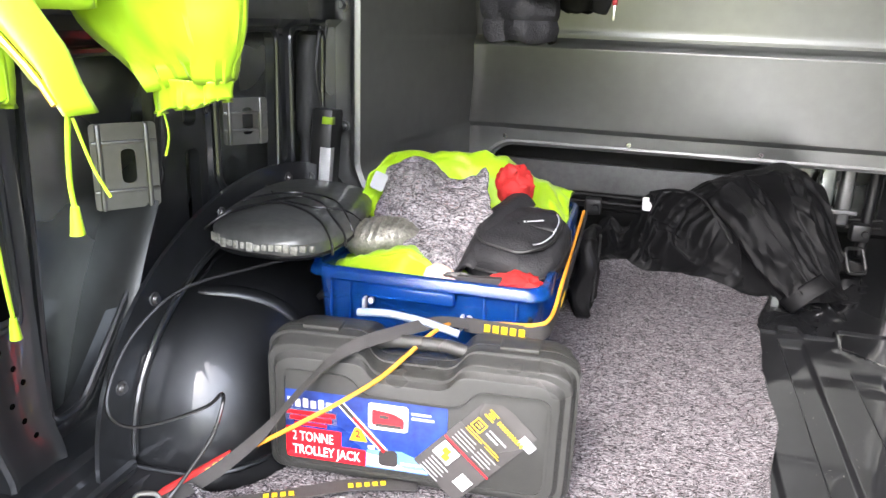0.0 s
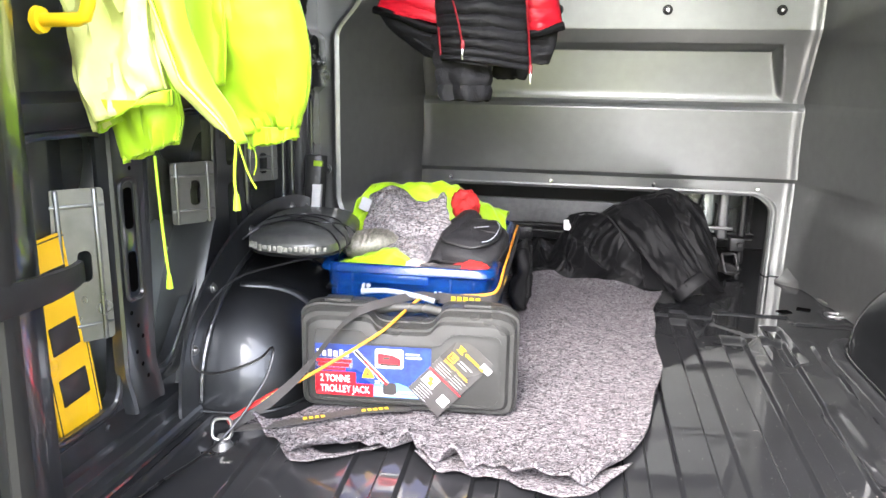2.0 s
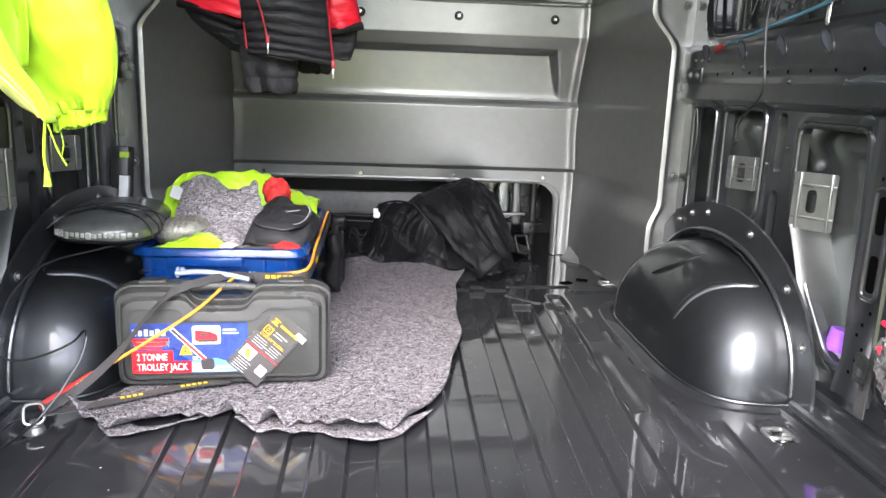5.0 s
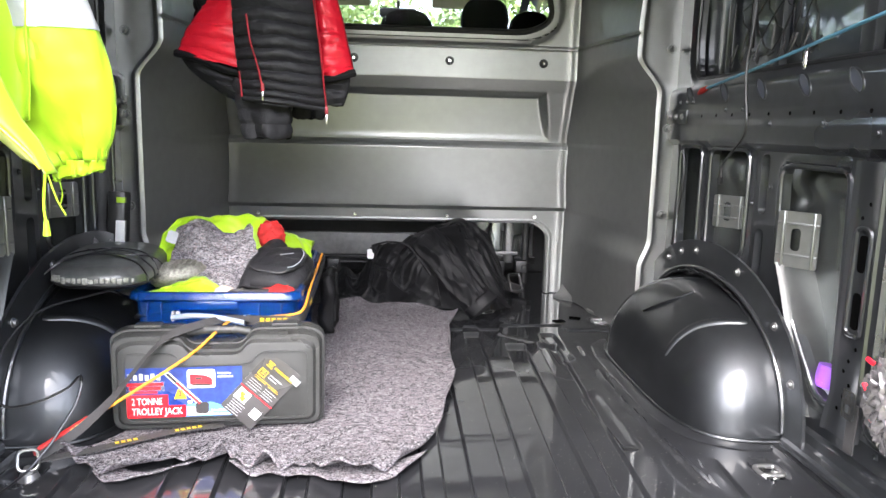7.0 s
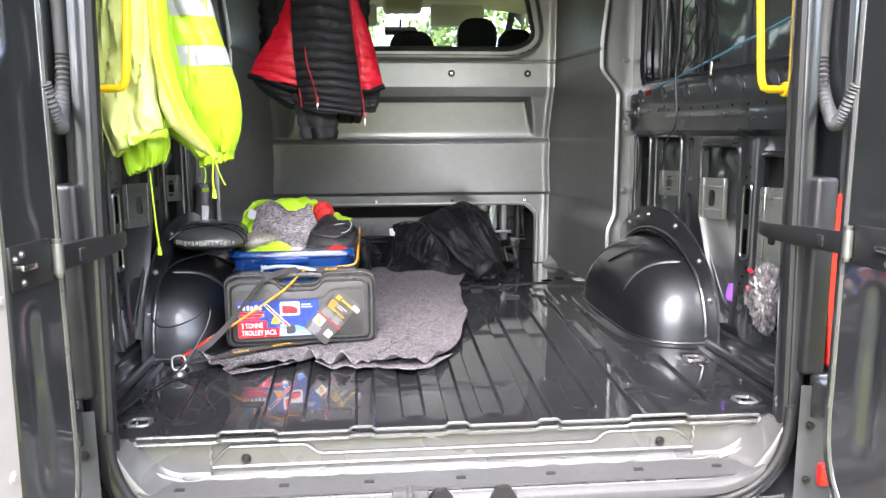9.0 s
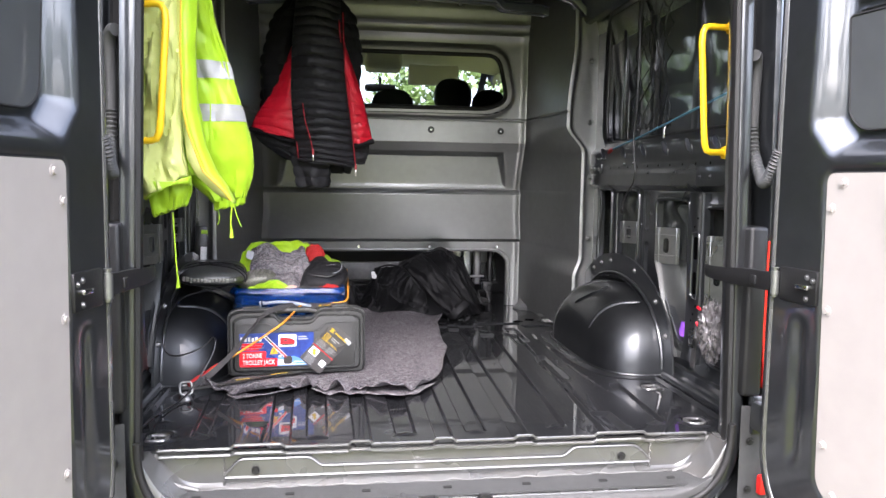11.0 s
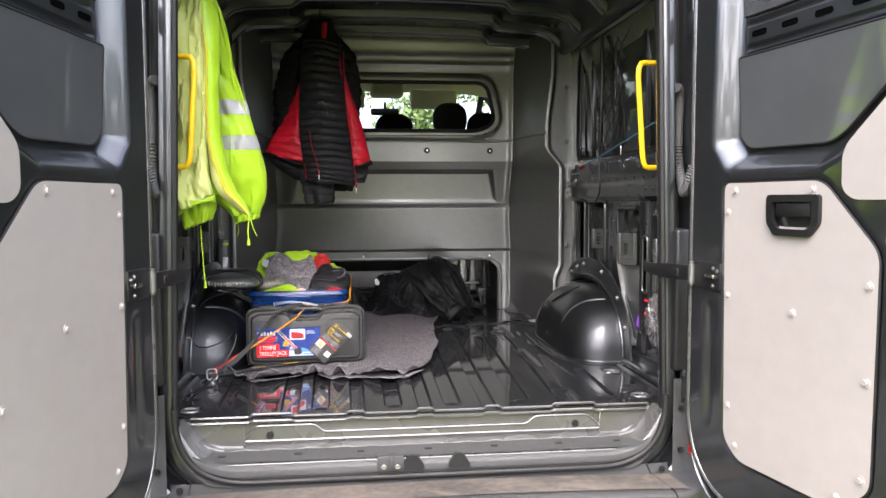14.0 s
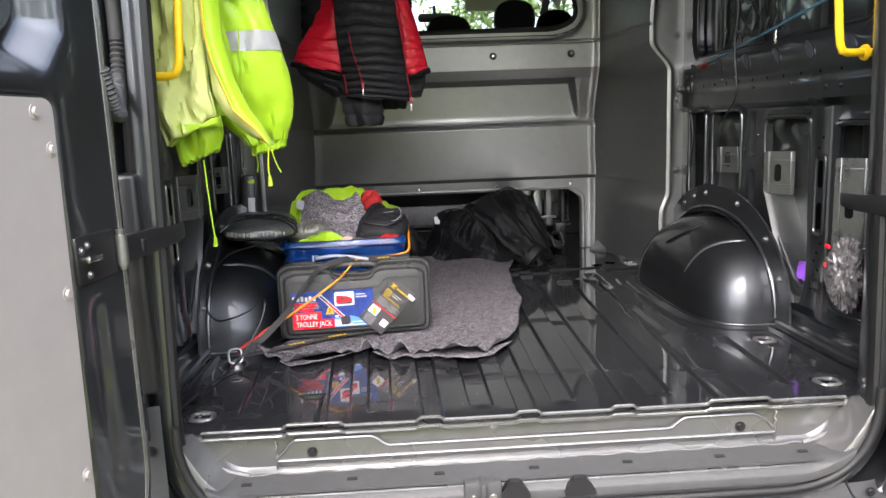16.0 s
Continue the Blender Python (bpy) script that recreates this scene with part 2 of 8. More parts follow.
def tube(bm, pts, r, seg=8, closed=False, flat=1.0):
    """A tube along points, with the radius r or one for each point; flat squeezes it across."""
    pts = [Vector(p) for p in pts]
    n, rings = len(pts), []
    up = Vector((0, 0, 1))
    prev = None
    for i, p in enumerate(pts):
        d = (pts[(i + 1) % n] - pts[i - 1]) if closed else (pts[min(i + 1, n - 1)] - pts[max(i - 1, 0)])
        d = d.normalized() if d.length > 1e-9 else Vector((0, 1, 0))
        if prev is None:
            s = d.cross(up if abs(d.z) < 0.9 else Vector((1, 0, 0))).normalized()
        else:
            s = (prev - d * prev.dot(d)).normalized()
        prev = s
        t = d.cross(s)
        rad = r[i] if isinstance(r, (list, tuple)) else r
        rings.append([bm.verts.new(p + (s * math.cos(a) * rad + t * math.sin(a) * rad * flat)) for a in (2 * math.pi * k / seg for k in range(seg))])
    for i in range(n if closed else n - 1):
        a, b = rings[i], rings[(i + 1) % n]
        for k in range(seg):
            bm.faces.new((a[k], a[(k + 1) % seg], b[(k + 1) % seg], b[k]))
    if not closed:
        bm.faces.new(rings[0][::-1]), bm.faces.new(rings[-1])
    return rings


def smoothpath(pts, n=8):
    """Catmull-Rom points through pts."""
    pts = [Vector(p) for p in pts]
    out = []
    for i in range(len(pts) - 1):
        a, b, c, d = pts[max(i - 1, 0)], pts[i], pts[i + 1], pts[min(i + 2, len(pts) - 1)]
        for k in range(n):
            t = k / n
            out.append(0.5 * ((2 * b) + (c - a) * t + (2 * a - 5 * b + 4 * c - d) * t * t + (3 * b - a - 3 * c + d) * t ** 3))
    out.append(pts[-1])
    return out


def grid_mesh(xyz):
    """A bmesh from an array of rows by columns of points."""
    r, c = xyz.shape[:2]
    idx = np.arange(r * c).reshape(r, c)
    faces = np.stack([idx[:-1, :-1], idx[:-1, 1:], idx[1:, 1:], idx[1:, :-1]], -1).reshape(-1, 4)
    me = bpy.data.meshes.new("grid")
    me.from_pydata(xyz.reshape(-1, 3).tolist(), [], faces.tolist())
    bm = bmesh.new()
    bm.from_mesh(me)
    bpy.data.meshes.remove(me)
    return bm


def sst(x, a, b):
    """Smooth step from 0 at a to 1 at b."""
    t = np.clip((x - a) / (b - a), 0, 1)
    return t * t * (3 - 2 * t)


def sdf(u, v, pts):
    """Signed distance to a polygon (negative inside), for arrays u and v."""
    d = np.full(np.shape(u), 1e9)
    inside = np.zeros(np.shape(u), bool)
    n = len(pts)
    for i in range(n):
        ax, ay = pts[i][0], pts[i][1]
        bx, by = pts[(i + 1) % n][0], pts[(i + 1) % n][1]
        ex, ey = bx - ax, by - ay
        t = np.clip(((u - ax) * ex + (v - ay) * ey) / (ex * ex + ey * ey + 1e-12), 0, 1)
        d = np.minimum(d, np.hypot(u - ax - t * ex, v - ay - t * ey))
        cond = (ay > v) != (by > v)
        inside ^= cond & (u < (bx - ax) * (v - ay) / ((by - ay) if abs(by - ay) > 1e-9 else 1e-9) + ax)
    return np.where(inside, -d, d)


def cut_hole(bm, poly, ax, rim, axis):
    """Cuts a convex outline through a sheet that lies across the axes ax, and folds the rim by the length rim along axis."""
    poly = [Vector(p) for p in poly]
    area = sum(poly[i - 1].x * poly[i].y - poly[i].x * poly[i - 1].y for i in range(len(poly)))
    if area < 0:
        poly = poly[::-1]
    lo = [min(p[k] for p in poly) - 0.06 for k in (0, 1)]
    hi = [max(p[k] for p in poly) + 0.06 for k in (0, 1)]
    for i in range(len(poly)):
        a, b = poly[i - 1], poly[i]
        if (b - a).length < 1e-5:
            continue
        nrm = Vector((b.y - a.y, a.x - b.x)).normalized()
        co, no = [0.0] * 3, [0.0] * 3
        co[ax[0]], co[ax[1]], no[ax[0]], no[ax[1]] = a.x, a.y, nrm.x, nrm.y
        fs = [f for f in bm.faces if lo[0] < f.calc_center_median()[ax[0]] < hi[0] and lo[1] < f.calc_center_median()[ax[1]] < hi[1]]
        geom = fs + list({e for f in fs for e in f.edges}) + list({v for f in fs for v in f.verts})
        bmesh.ops.bisect_plane(bm, geom=geom, dist=1e-5, plane_co=co, plane_no=no)

    def within(c):
        for i in range(len(poly)):
            a, b = poly[i - 1], poly[i]
            if (b.x - a.x) * (c[ax[1]] - a.y) - (b.y - a.y) * (c[ax[0]] - a.x) < -1e-6:
                return False
        return True
    doomed = [f for f in bm.faces if lo[0] < f.calc_center_median()[ax[0]] < hi[0] and within(f.calc_center_median())]
    edges = {e for f in doomed for e in f.edges}
    bmesh.ops.delete(bm, geom=doomed, context="FACES")
    edge = [e for e in edges if e.is_valid and len(e.link_faces) == 1]
    if rim:
        ex = bmesh.ops.extrude_edge_only(bm, edges=edge)["geom"]
        for v in ex:
            if isinstance(v, bmesh.types.BMVert):
                v.co[axis] += rim
    return edge


def cloth(us, vs, f):
    """A sheet f(u, v) -> point over two parameter lists."""
    return grid_mesh(np.array([[tuple(f(u, v)) for u in us] for v in vs]))


def solid(ob, t, offset=1.0):
    md = ob.modifiers.new("thickness", "SOLIDIFY")
    md.thickness, md.offset = t, offset
    return ob


def bolts(name, places, r, h, parent, material, turn=None):
    """Domed bolts at places, each a part of its own on one shared mesh. turn: the matrix that lays their axis."""
    first = None
    for p in places:
        if first is None:
            bm = bmesh.new()
            disc(bm, Matrix(), r * 1.45, r * 1.45, h * 0.3, 14)
            disc(bm, Matrix.Translation((0, 0, h * 0.3)), r, r * 0.8, h * 0.7, 10)
            first = part(name, bm, material, parent)
            ob = first
        else:
            ob = new(name, first.data)
            ob.parent = parent
        ob.matrix_basis = Matrix.Translation(p) @ (turn or Matrix())
    return first


TO_REAR = Matrix.Rotation(radians(90), 4, "X")      # z axis turned to -y
TO_LEFT = Matrix.Rotation(radians(-90), 4, "Y")     # z axis turned to -x
TO_RIGHT = Matrix.Rotation(radians(90), 4, "Y")     # z axis turned to +x

# ---- ground and distance ----
bm = bmesh.new()
bmesh.ops.create_grid(bm, x_segments=40, y_segments=40, size=900)
bmesh.ops.transform(bm, matrix=Matrix.Translation((0, 0, -0.68)), verts=bm.verts)
ground = tagged(part("ground", bm, GRASS), "wide lawn of short bright green grass", "lawn", kind="structure")


def grass_blades():
    rng = np.random.default_rng(4)
    n = 70000
    x, y = rng.uniform(-2.2, 3.0, n), rng.uniform(-0.75, 2.6, n)
    h, a, w = rng.uniform(0.012, 0.05, n), rng.uniform(0, 2 * math.pi, n), rng.uniform(0.0015, 0.004, n)
    lean = rng.uniform(-0.03, 0.03, (n, 2))
    ca, sa = np.cos(a) * w, np.sin(a) * w
    v = np.zeros((n, 3, 3))
    v[:, 0] = np.stack([x - ca, y - sa, np.full(n, -0.682)], -1)
    v[:, 1] = np.stack([x + ca, y + sa, np.full(n, -0.682)], -1)
    v[:, 2] = np.stack([x + lean[:, 0], y + lean[:, 1], -0.68 + h], -1)
    me = bpy.data.meshes.new("grass")
    me.from_pydata(v.reshape(-1, 3).tolist(), [], np.arange(n * 3).reshape(n, 3).tolist())
    me.materials.append(BLADE)
    return tagged(new("grass", me), "short green grass blades growing on the lawn", "grass", kind="stuff")


grass_blades()


def far_trees():
    """A belt of trees round the lawn, far off, as leaf clumps."""
    rng = np.random.default_rng(7)
    pts, size = [], []
    for k in range(46):
        a = k / 46 * 2 * math.pi + rng.uniform(-0.05, 0.05)
        d = rng.uniform(34, 48)
        cx, cy, hh = d * math.sin(a), d * math.cos(a), rng.uniform(6.0, 9.5)
        for _ in range(10):
            c = np.array([cx + rng.normal(0, 2.0), cy + rng.normal(0, 2.0), -0.5 + hh * rng.uniform(0.1, 1.0)])
            m = 260
            dirs = rng.normal(0, 1, (m, 3))
            dirs /= np.linalg.norm(dirs, axis=1)[:, None]
            pts.append(c + dirs * rng.uniform(0.5, 1.5, (m, 1)) * np.array([1.3, 1.3, 0.9]))
            size.append(rng.uniform(0.14, 0.3, m))
    p, s = np.concatenate(pts), np.concatenate(size)
    n = len(p)
    e1, e2 = rng.normal(0, 1, (n, 3)), rng.normal(0, 1, (n, 3))
    e1, e2 = e1 / np.linalg.norm(e1, axis=1)[:, None] * s[:, None], e2 / np.linalg.norm(e2, axis=1)[:, None] * s[:, None]
    v = np.stack([p - e1, p - e2 * 0.6, p + e1, p + e2 * 0.6], 1)
    me = bpy.data.meshes.new("far_trees")
    me.from_pydata(v.reshape(-1, 3).tolist(), [], np.arange(n * 4).reshape(n, 4).tolist())
    me.materials.append(LEAF)
    return tagged(new("far_trees", me), "belt of green leafy trees far across the lawn", "trees", kind="stuff")


far_trees()

# ---- load floor ----
GROOVES = [(0.0, 0.0, 0.025), (0.215, 0.0, 0.025), (-0.225, 0.0, 0.025), (0.435, 0.0, 0.03), (-0.45, 0.0, 0.03),
           (0.095, 0.10, 0.03), (-0.105, 0.10, 0.03), (0.335, 0.115, 0.03), (-0.35, 0.10, 0.03), (0.65, 0.13, 0.025), (-0.67, 0.13, 0.025)]


def splay(x, y):
    """The grooves open out towards the bulkhead: their widening at y."""
    return 1 + 0.11 * y * (1 - sst(np.abs(x), 0.58, 0.85))


def segment(x, y, a, b):
    """Distance from the line from a to b."""
    ex, ey = b[0] - a[0], b[1] - a[1]
    t = np.clip(((x - a[0]) * ex + (y - a[1]) * ey) / (ex * ex + ey * ey), 0, 1)
    return np.hypot(x - a[0] - t * ex, y - a[1] - t * ey)


def floor_height(x, y):
    z = np.zeros_like(x)
    g = x / splay(x, y)
    for gx, y0, half in GROOVES:
        y1 = 1.585 if abs(gx) < 0.3 else (1.44 if abs(gx) < 0.4 else (1.46 if abs(gx) < 0.5 else 0.55))
        ends = sst(y, y0 + 0.004, y0 + 0.03) * (1 - sst(y, y1 - 0.03, y1))
        z -= 0.011 * (1 - sst(np.abs(g - gx), half - 0.006, half + 0.002)) * ends
        if y0 > 0.05:                                                   # domed ends of the short grooves
            z += 0.006 * np.exp(-(((x - gx) / 0.017) ** 2) - (((y - y0 + 0.002) / 0.010) ** 2))
    for px, py in ((0.778, 0.264), (-0.794, 0.264)):
        z += 0.005 * np.exp(-(((x - px) / 0.012) ** 2) - (((y - py) / 0.008) ** 2))
    for px, py, hx, hy in ((0.51, 0.14, 0.030, 0.10), (-0.53, 0.14, 0.030, 0.10), (0.527, 1.41, 0.026, 0.155), (0.521, 0.80, 0.022, 0.18)):    # sunk pads
        d = np.maximum(np.abs(x - px) - hx, np.abs(y - py) - hy)
        z -= 0.008 * (1 - sst(d, -0.010, 0.003))
    ax = np.abs(x)
    bead = np.interp(ax, [0.0, 0.222, 0.233, 0.279, 0.290, 0.358, 0.373, 0.606, 0.614, 0.90], [1.61, 1.61, 1.655, 1.655, 1.61, 1.615, 1.672, 1.675, 1.61, 1.61])
    z += 0.007 * np.exp(-(((y - bead) / 0.006) ** 2)) - 0.004 * sst(y, bead, bead + 0.012)      # stepped cross bead
    for a, b in (((0.372, 1.66), (0.355, 1.56)), ((0.355, 1.555), (0.449, 1.467)), ((0.608, 1.452), (0.595, 0.88)), ((0.70, 1.48), (0.703, 1.20)), ((0.60, 0.86), (0.63, 0.42))):
        z += 0.004 * np.exp(-((segment(ax, y, a, b) / 0.005) ** 2))
    for gx in (-0.5, -0.2, 0.1, 0.4):                                   # short beads beyond it
        d = np.maximum(np.abs(x - gx) - 0.016, np.abs(y - 1.88) - 0.12)
        z += 0.006 * (1 - sst(d, -0.01, 0.006))
    z += 0.008 * np.exp(-(((ax - 0.862) / 0.006) ** 2)) * (1 - sst(y, 0.60, 0.64))              # side seams
    for px, py in ((0.795, 0.498), (-0.795, 0.51), (0.775, 1.75), (-0.775, 1.75), (0.775, 0.135), (-0.785, 0.135)):
        d = np.hypot((x - px) / 1.0, (y - py) / 1.25)
        z += 0.003 * np.exp(-(((d - 0.042) / 0.006) ** 2)) - 0.014 * (1 - sst(d, 0.022, 0.038))
    return z


ys = np.unique(np.concatenate([np.linspace(0.035, 0.30, 48), np.linspace(0.31, 1.2, 46), np.linspace(1.215, 1.58, 30), np.linspace(1.585, 1.70, 34), np.linspace(1.715, 2.05, 22), np.linspace(2.08, 2.75, 12)]))
xs = np.unique(np.round(np.concatenate([np.linspace(-0.93, 0.93, 241)] + [g[0] + sg * (g[2] + np.array([-0.008, -0.006, -0.004, -0.002, 0.0, 0.002, 0.004])) for g in GROOVES for sg in (-1, 1)]
                                       + [s * (px + np.array([-0.004, 0.0, 0.004])) for px in (0.853, 0.862, 0.871) for s in (-1, 1)]), 4))
X, Y = np.meshgrid(xs, ys)
X = X * splay(X, Y)
bm = grid_mesh(np.stack([X, Y, floor_height(X, Y)], -1))
load_floor = tagged(part("floor", bm, FLOORPAINT), "glossy dark grey ribbed steel van floor, dusty", "van floor", kind="structure")
# plates laid on the floor, blackened for the shade in its slots
for x, y, turn in ((0.618, 1.755, 25), (0.692, 1.80, -20), (-0.618, 1.755, -25)):
    bm = bmesh.new()
    plate(bm, rect(-0.022, 0.022, -0.016, 0.016, 0.004, 3), 0.002, lambda u, v, w: (u, v, w))
    bmesh.ops.transform(bm, matrix=pose(x, y, -0.0035, 0, 0, turn), verts=bm.verts)
    part("floor_slot", bm, HOLE, load_floor, "dark slot in the floor")

# ---- rear opening, sill ----


def opening(o):
    return rounded([(-0.80 - o, -0.19 - o), (0.80 + o, -0.19 - o), (0.755 + o, 1.585 + o), (-0.755 - o, 1.585 + o)],
                   [0.24 + o, 0.24 + o, 0.25 + o, 0.25 + o], 14)


def opening_full(o):
    """The opening's outline with points added along its straight sides."""
    pts, out = opening(o), []
    for i in range(len(pts)):
        a, b = pts[i], pts[(i + 1) % len(pts)]
        k = max(1, 12 if i % 15 == 14 else 1)
        for j in range(k):
            out.append(a.lerp(b, j / k))
    return out


def ring_mesh(sections, bow=0.0):
    rows = []
    for o, y in sections:
        ring = opening_full(o)
        ring.append(ring[0])
        rows.append([(p.x, y, p.y + (bow * (1 - (p.x / 0.8) ** 2) if p.y > 1.4 else 0)) for p in ring])
    return grid_mesh(np.array(rows))


frame_ob = tagged(part("trim_rear_opening", ring_mesh([(0.012, 0.05), (0.003, 0.025), (0.0, 0.0), (0.004, -0.014), (0.012, -0.020), (0.040, -0.020), (0.048, -0.015), (0.052, -0.004), (0.054, 0.045),
                                                       (0.060, 0.052), (0.092, 0.052), (0.098, 0.045), (0.101, -0.012), (0.106, -0.026), (0.116, -0.032), (0.13, -0.022), (0.15, 0.03), (0.175, 0.12), (0.19, 0.35)], 0.02), PAINT),
                  "dark grey painted steel frame of the rear opening", "door frame", kind="structure")
part("door_seal", ring_mesh([(-0.004, 0.004), (-0.007, -0.010), (-0.004, -0.022), (0.004, -0.027), (0.010, -0.024), (0.012, -0.016)], 0.02), RUBBER, frame_ob, "black rubber door seal")
bm = bmesh.new()
low = [p for p in opening_full(-0.004) if p.y < 0.12]
k0 = max(range(len(low)), key=lambda k: (low[k] - low[k - 1]).length)
tube(bm, [(p.x, -0.05, p.y) for p in low[k0:] + low[:k0]], 0.010, 10)
part("lower_seal", bm, RUBBER, frame_ob, "black rubber seal along the sill")
part("door_seal_bead", ring_mesh([(0.062, 0.054), (0.064, 0.036), (0.074, 0.030), (0.084, 0.036), (0.086, 0.054)], 0.02), RUBBER, frame_ob, "rubber bead in the gutter")

prof = [(0.033, -0.003), (0.05, -0.018), (0.052, -0.1), (0.036, -0.116), (-0.02, -0.126), (-0.034, -0.132), (-0.04, -0.15), (-0.04, -0.2)]
xs = np.linspace(-0.80, 0.80, 161)
rows = []
for y, z in prof:
    lift = 0.16 * np.clip((np.abs(xs) - 0.66) / 0.14, 0, 1) ** 2.2 * (z < -0.09)
    pull = 0.03 * np.clip((np.abs(xs) - 0.66) / 0.14, 0, 1) ** 2
    rows.append(np.stack([xs, y + 0 * xs - pull * 0, np.minimum(z + lift, -0.002)], -1))
sill = tagged(part("sill", grid_mesh(np.array(rows)), SILL), "grey painted steel sill under the load floor edge", "van sill", kind="structure")
bm = bmesh.new()
pts = rounded([(-0.60, -0.085), (0.60, -0.085), (0.575, -0.055), (0.545, -0.035), (0.37, -0.035), (0.34, -0.06), (-0.34, -0.06), (-0.37, -0.035), (-0.555, -0.035)], 0.012, 3)
plate(bm, pts, 0.007, lambda u, v, w: (u, 0.051 - w, v))
strip = part("sill_plate", bm, SILL, sill, "raised pressed strip")
bm = bmesh.new()
tube(bm, [(p.x, 0.0445, p.y) for p in pts], 0.0045, 8, closed=True)
part("rolled_edge", bm, SILL, strip)
bolts("sill_bolt", [(-0.513, 0.045, -0.066), (0.509, 0.045, -0.066)], 0.009, 0.007, sill, BLACK, TO_REAR)
def lip_z(x):
    """Height of the floor's rear lip: tabs stand up where the grooves run out, and towards both sides."""
    z = 0.0
    for c, half in ((-0.235, 0.026), (-0.005, 0.026), (0.222, 0.026), (-0.505, 0.065), (0.50, 0.072)):
        z = max(z, 0.010 * (1 - float(sst(np.array(abs(x - c)), half - 0.006, half + 0.008))))
    return z


# Both tubes are paler than the floor to draw the edge's white highlight lines.
for drop, back, r, label_l in ((-0.001, 0.034, 0.0042, "floor lip, paler to carry its highlight line"), (-0.021, 0.040, 0.0055, "pale top lip of the sill")):
    bm = bmesh.new()
    tube(bm, [(x, back - 0.4 * lip_z(x), lip_z(x) * (1 if drop > -0.01 else 0.6) + drop) for x in np.linspace(-0.76, 0.76, 400)], r, 8)
    part("floor_lip", bm, SILL, sill, label_l)
bm = bmesh.new()
tube(bm, [(x, 0.038 + 0.002 * math.sin(x * 90), -0.113 + 0.002 * math.sin(x * 61)) for x in np.linspace(-0.66, 0.66, 180)], 0.0022, 6)
part("sealant_bead", bm, SEAL, sill, "pale uneven seam sealant")
for s in (-1, 1):
    bm = bmesh.new()
    tube(bm, [(s * (0.595 + 0.002 * math.sin(z * 300)), 0.046, z) for z in np.linspace(-0.105, -0.02, 24)], 0.003, 6)
    part("sealant_bead", bm, SILL, sill)
    bm = bmesh.new()
    tube(bm, smoothpath([(s * 0.66, 0.035, -0.112), (s * 0.72, 0.04, -0.095), (s * 0.757, 0.044, -0.06), (s * 0.77, 0.046, -0.012)], 8), 0.006, 6)
    part("sealant_bead", bm, SEAL, sill)
xc = np.linspace(-0.74, 0.74, 120)
rise = 0.05 * np.clip((np.abs(xc) - 0.60) / 0.14, 0, 1) ** 2
part("scuff_plate", grid_mesh(np.array([np.stack([xc, y + 0 * xc, z + rise * k], -1) for y, z, k in ((0.02, -0.1185, 0.3), (-0.020, -0.1255, 0.5), (-0.040, -0.138, 0.8), (-0.049, -0.147, 1.0), (-0.0505, -0.151, 1.0), (-0.0505, -0.168, 1.0), (-0.043, -0.171, 1.0), (-0.0405, -0.205, 1.0))])), BUMPER, sill, "grey plastic scuff plate")
bm = bmesh.new()
plate(bm, rect(-0.70, 0.70, -0.035, 0.03, 0.012), 0.004, lambda u, v, w: (u, v, -0.121 + w + 0.17 * (v - 0.0)))
part("tread_strip", bm, BUMPER, sill, "worn grey plastic strip")
for x0, wide in ((-0.125, 0.07), (-0.053, 0.06), (0.096, 0.06)):
    bm = bmesh.new()
    if wide > 0.065:
        block(bm, x0 - 0.042, x0 + 0.042, -0.062, -0.036, -0.165, -0.115, 0.005)
        block(bm, x0 - 0.006, x0 + 0.006, -0.075, -0.03, -0.155, -0.112, 0.002)
        part("striker", bm, BUMPER, sill, "grey door striker housing")
        bolts("striker_bolt", [(x0 - 0.022, -0.062, -0.15), (x0 + 0.022, -0.062, -0.15)], 0.006, 0.005, sill, STEEL, TO_REAR)
    else:
        plate(bm, rounded([(x0 - 0.035, -0.162), (x0 + 0.035, -0.162), (x0 + 0.035, -0.150), (x0 + 0.012, -0.118), (x0 - 0.012, -0.118), (x0 - 0.035, -0.150)], 0.006, 3), 0.018, lambda u, v, w: (u, -0.042 - w, v))
        part("lock_buffer", bm, BLACK, sill, "black rubber door buffer")
for x0 in (-0.66, -0.42, -0.22, 0.0, 0.22, 0.44, 0.64):
    bm = bmesh.new()
    plate(bm, rect(x0 - 0.012, x0 + 0.012, -0.006, 0.004, 0.003), 0.002, lambda u, v, w: (u, v - 0.0, -0.1168 + w + 0.17 * v))
    part("clip", bm, RUBBER, sill)

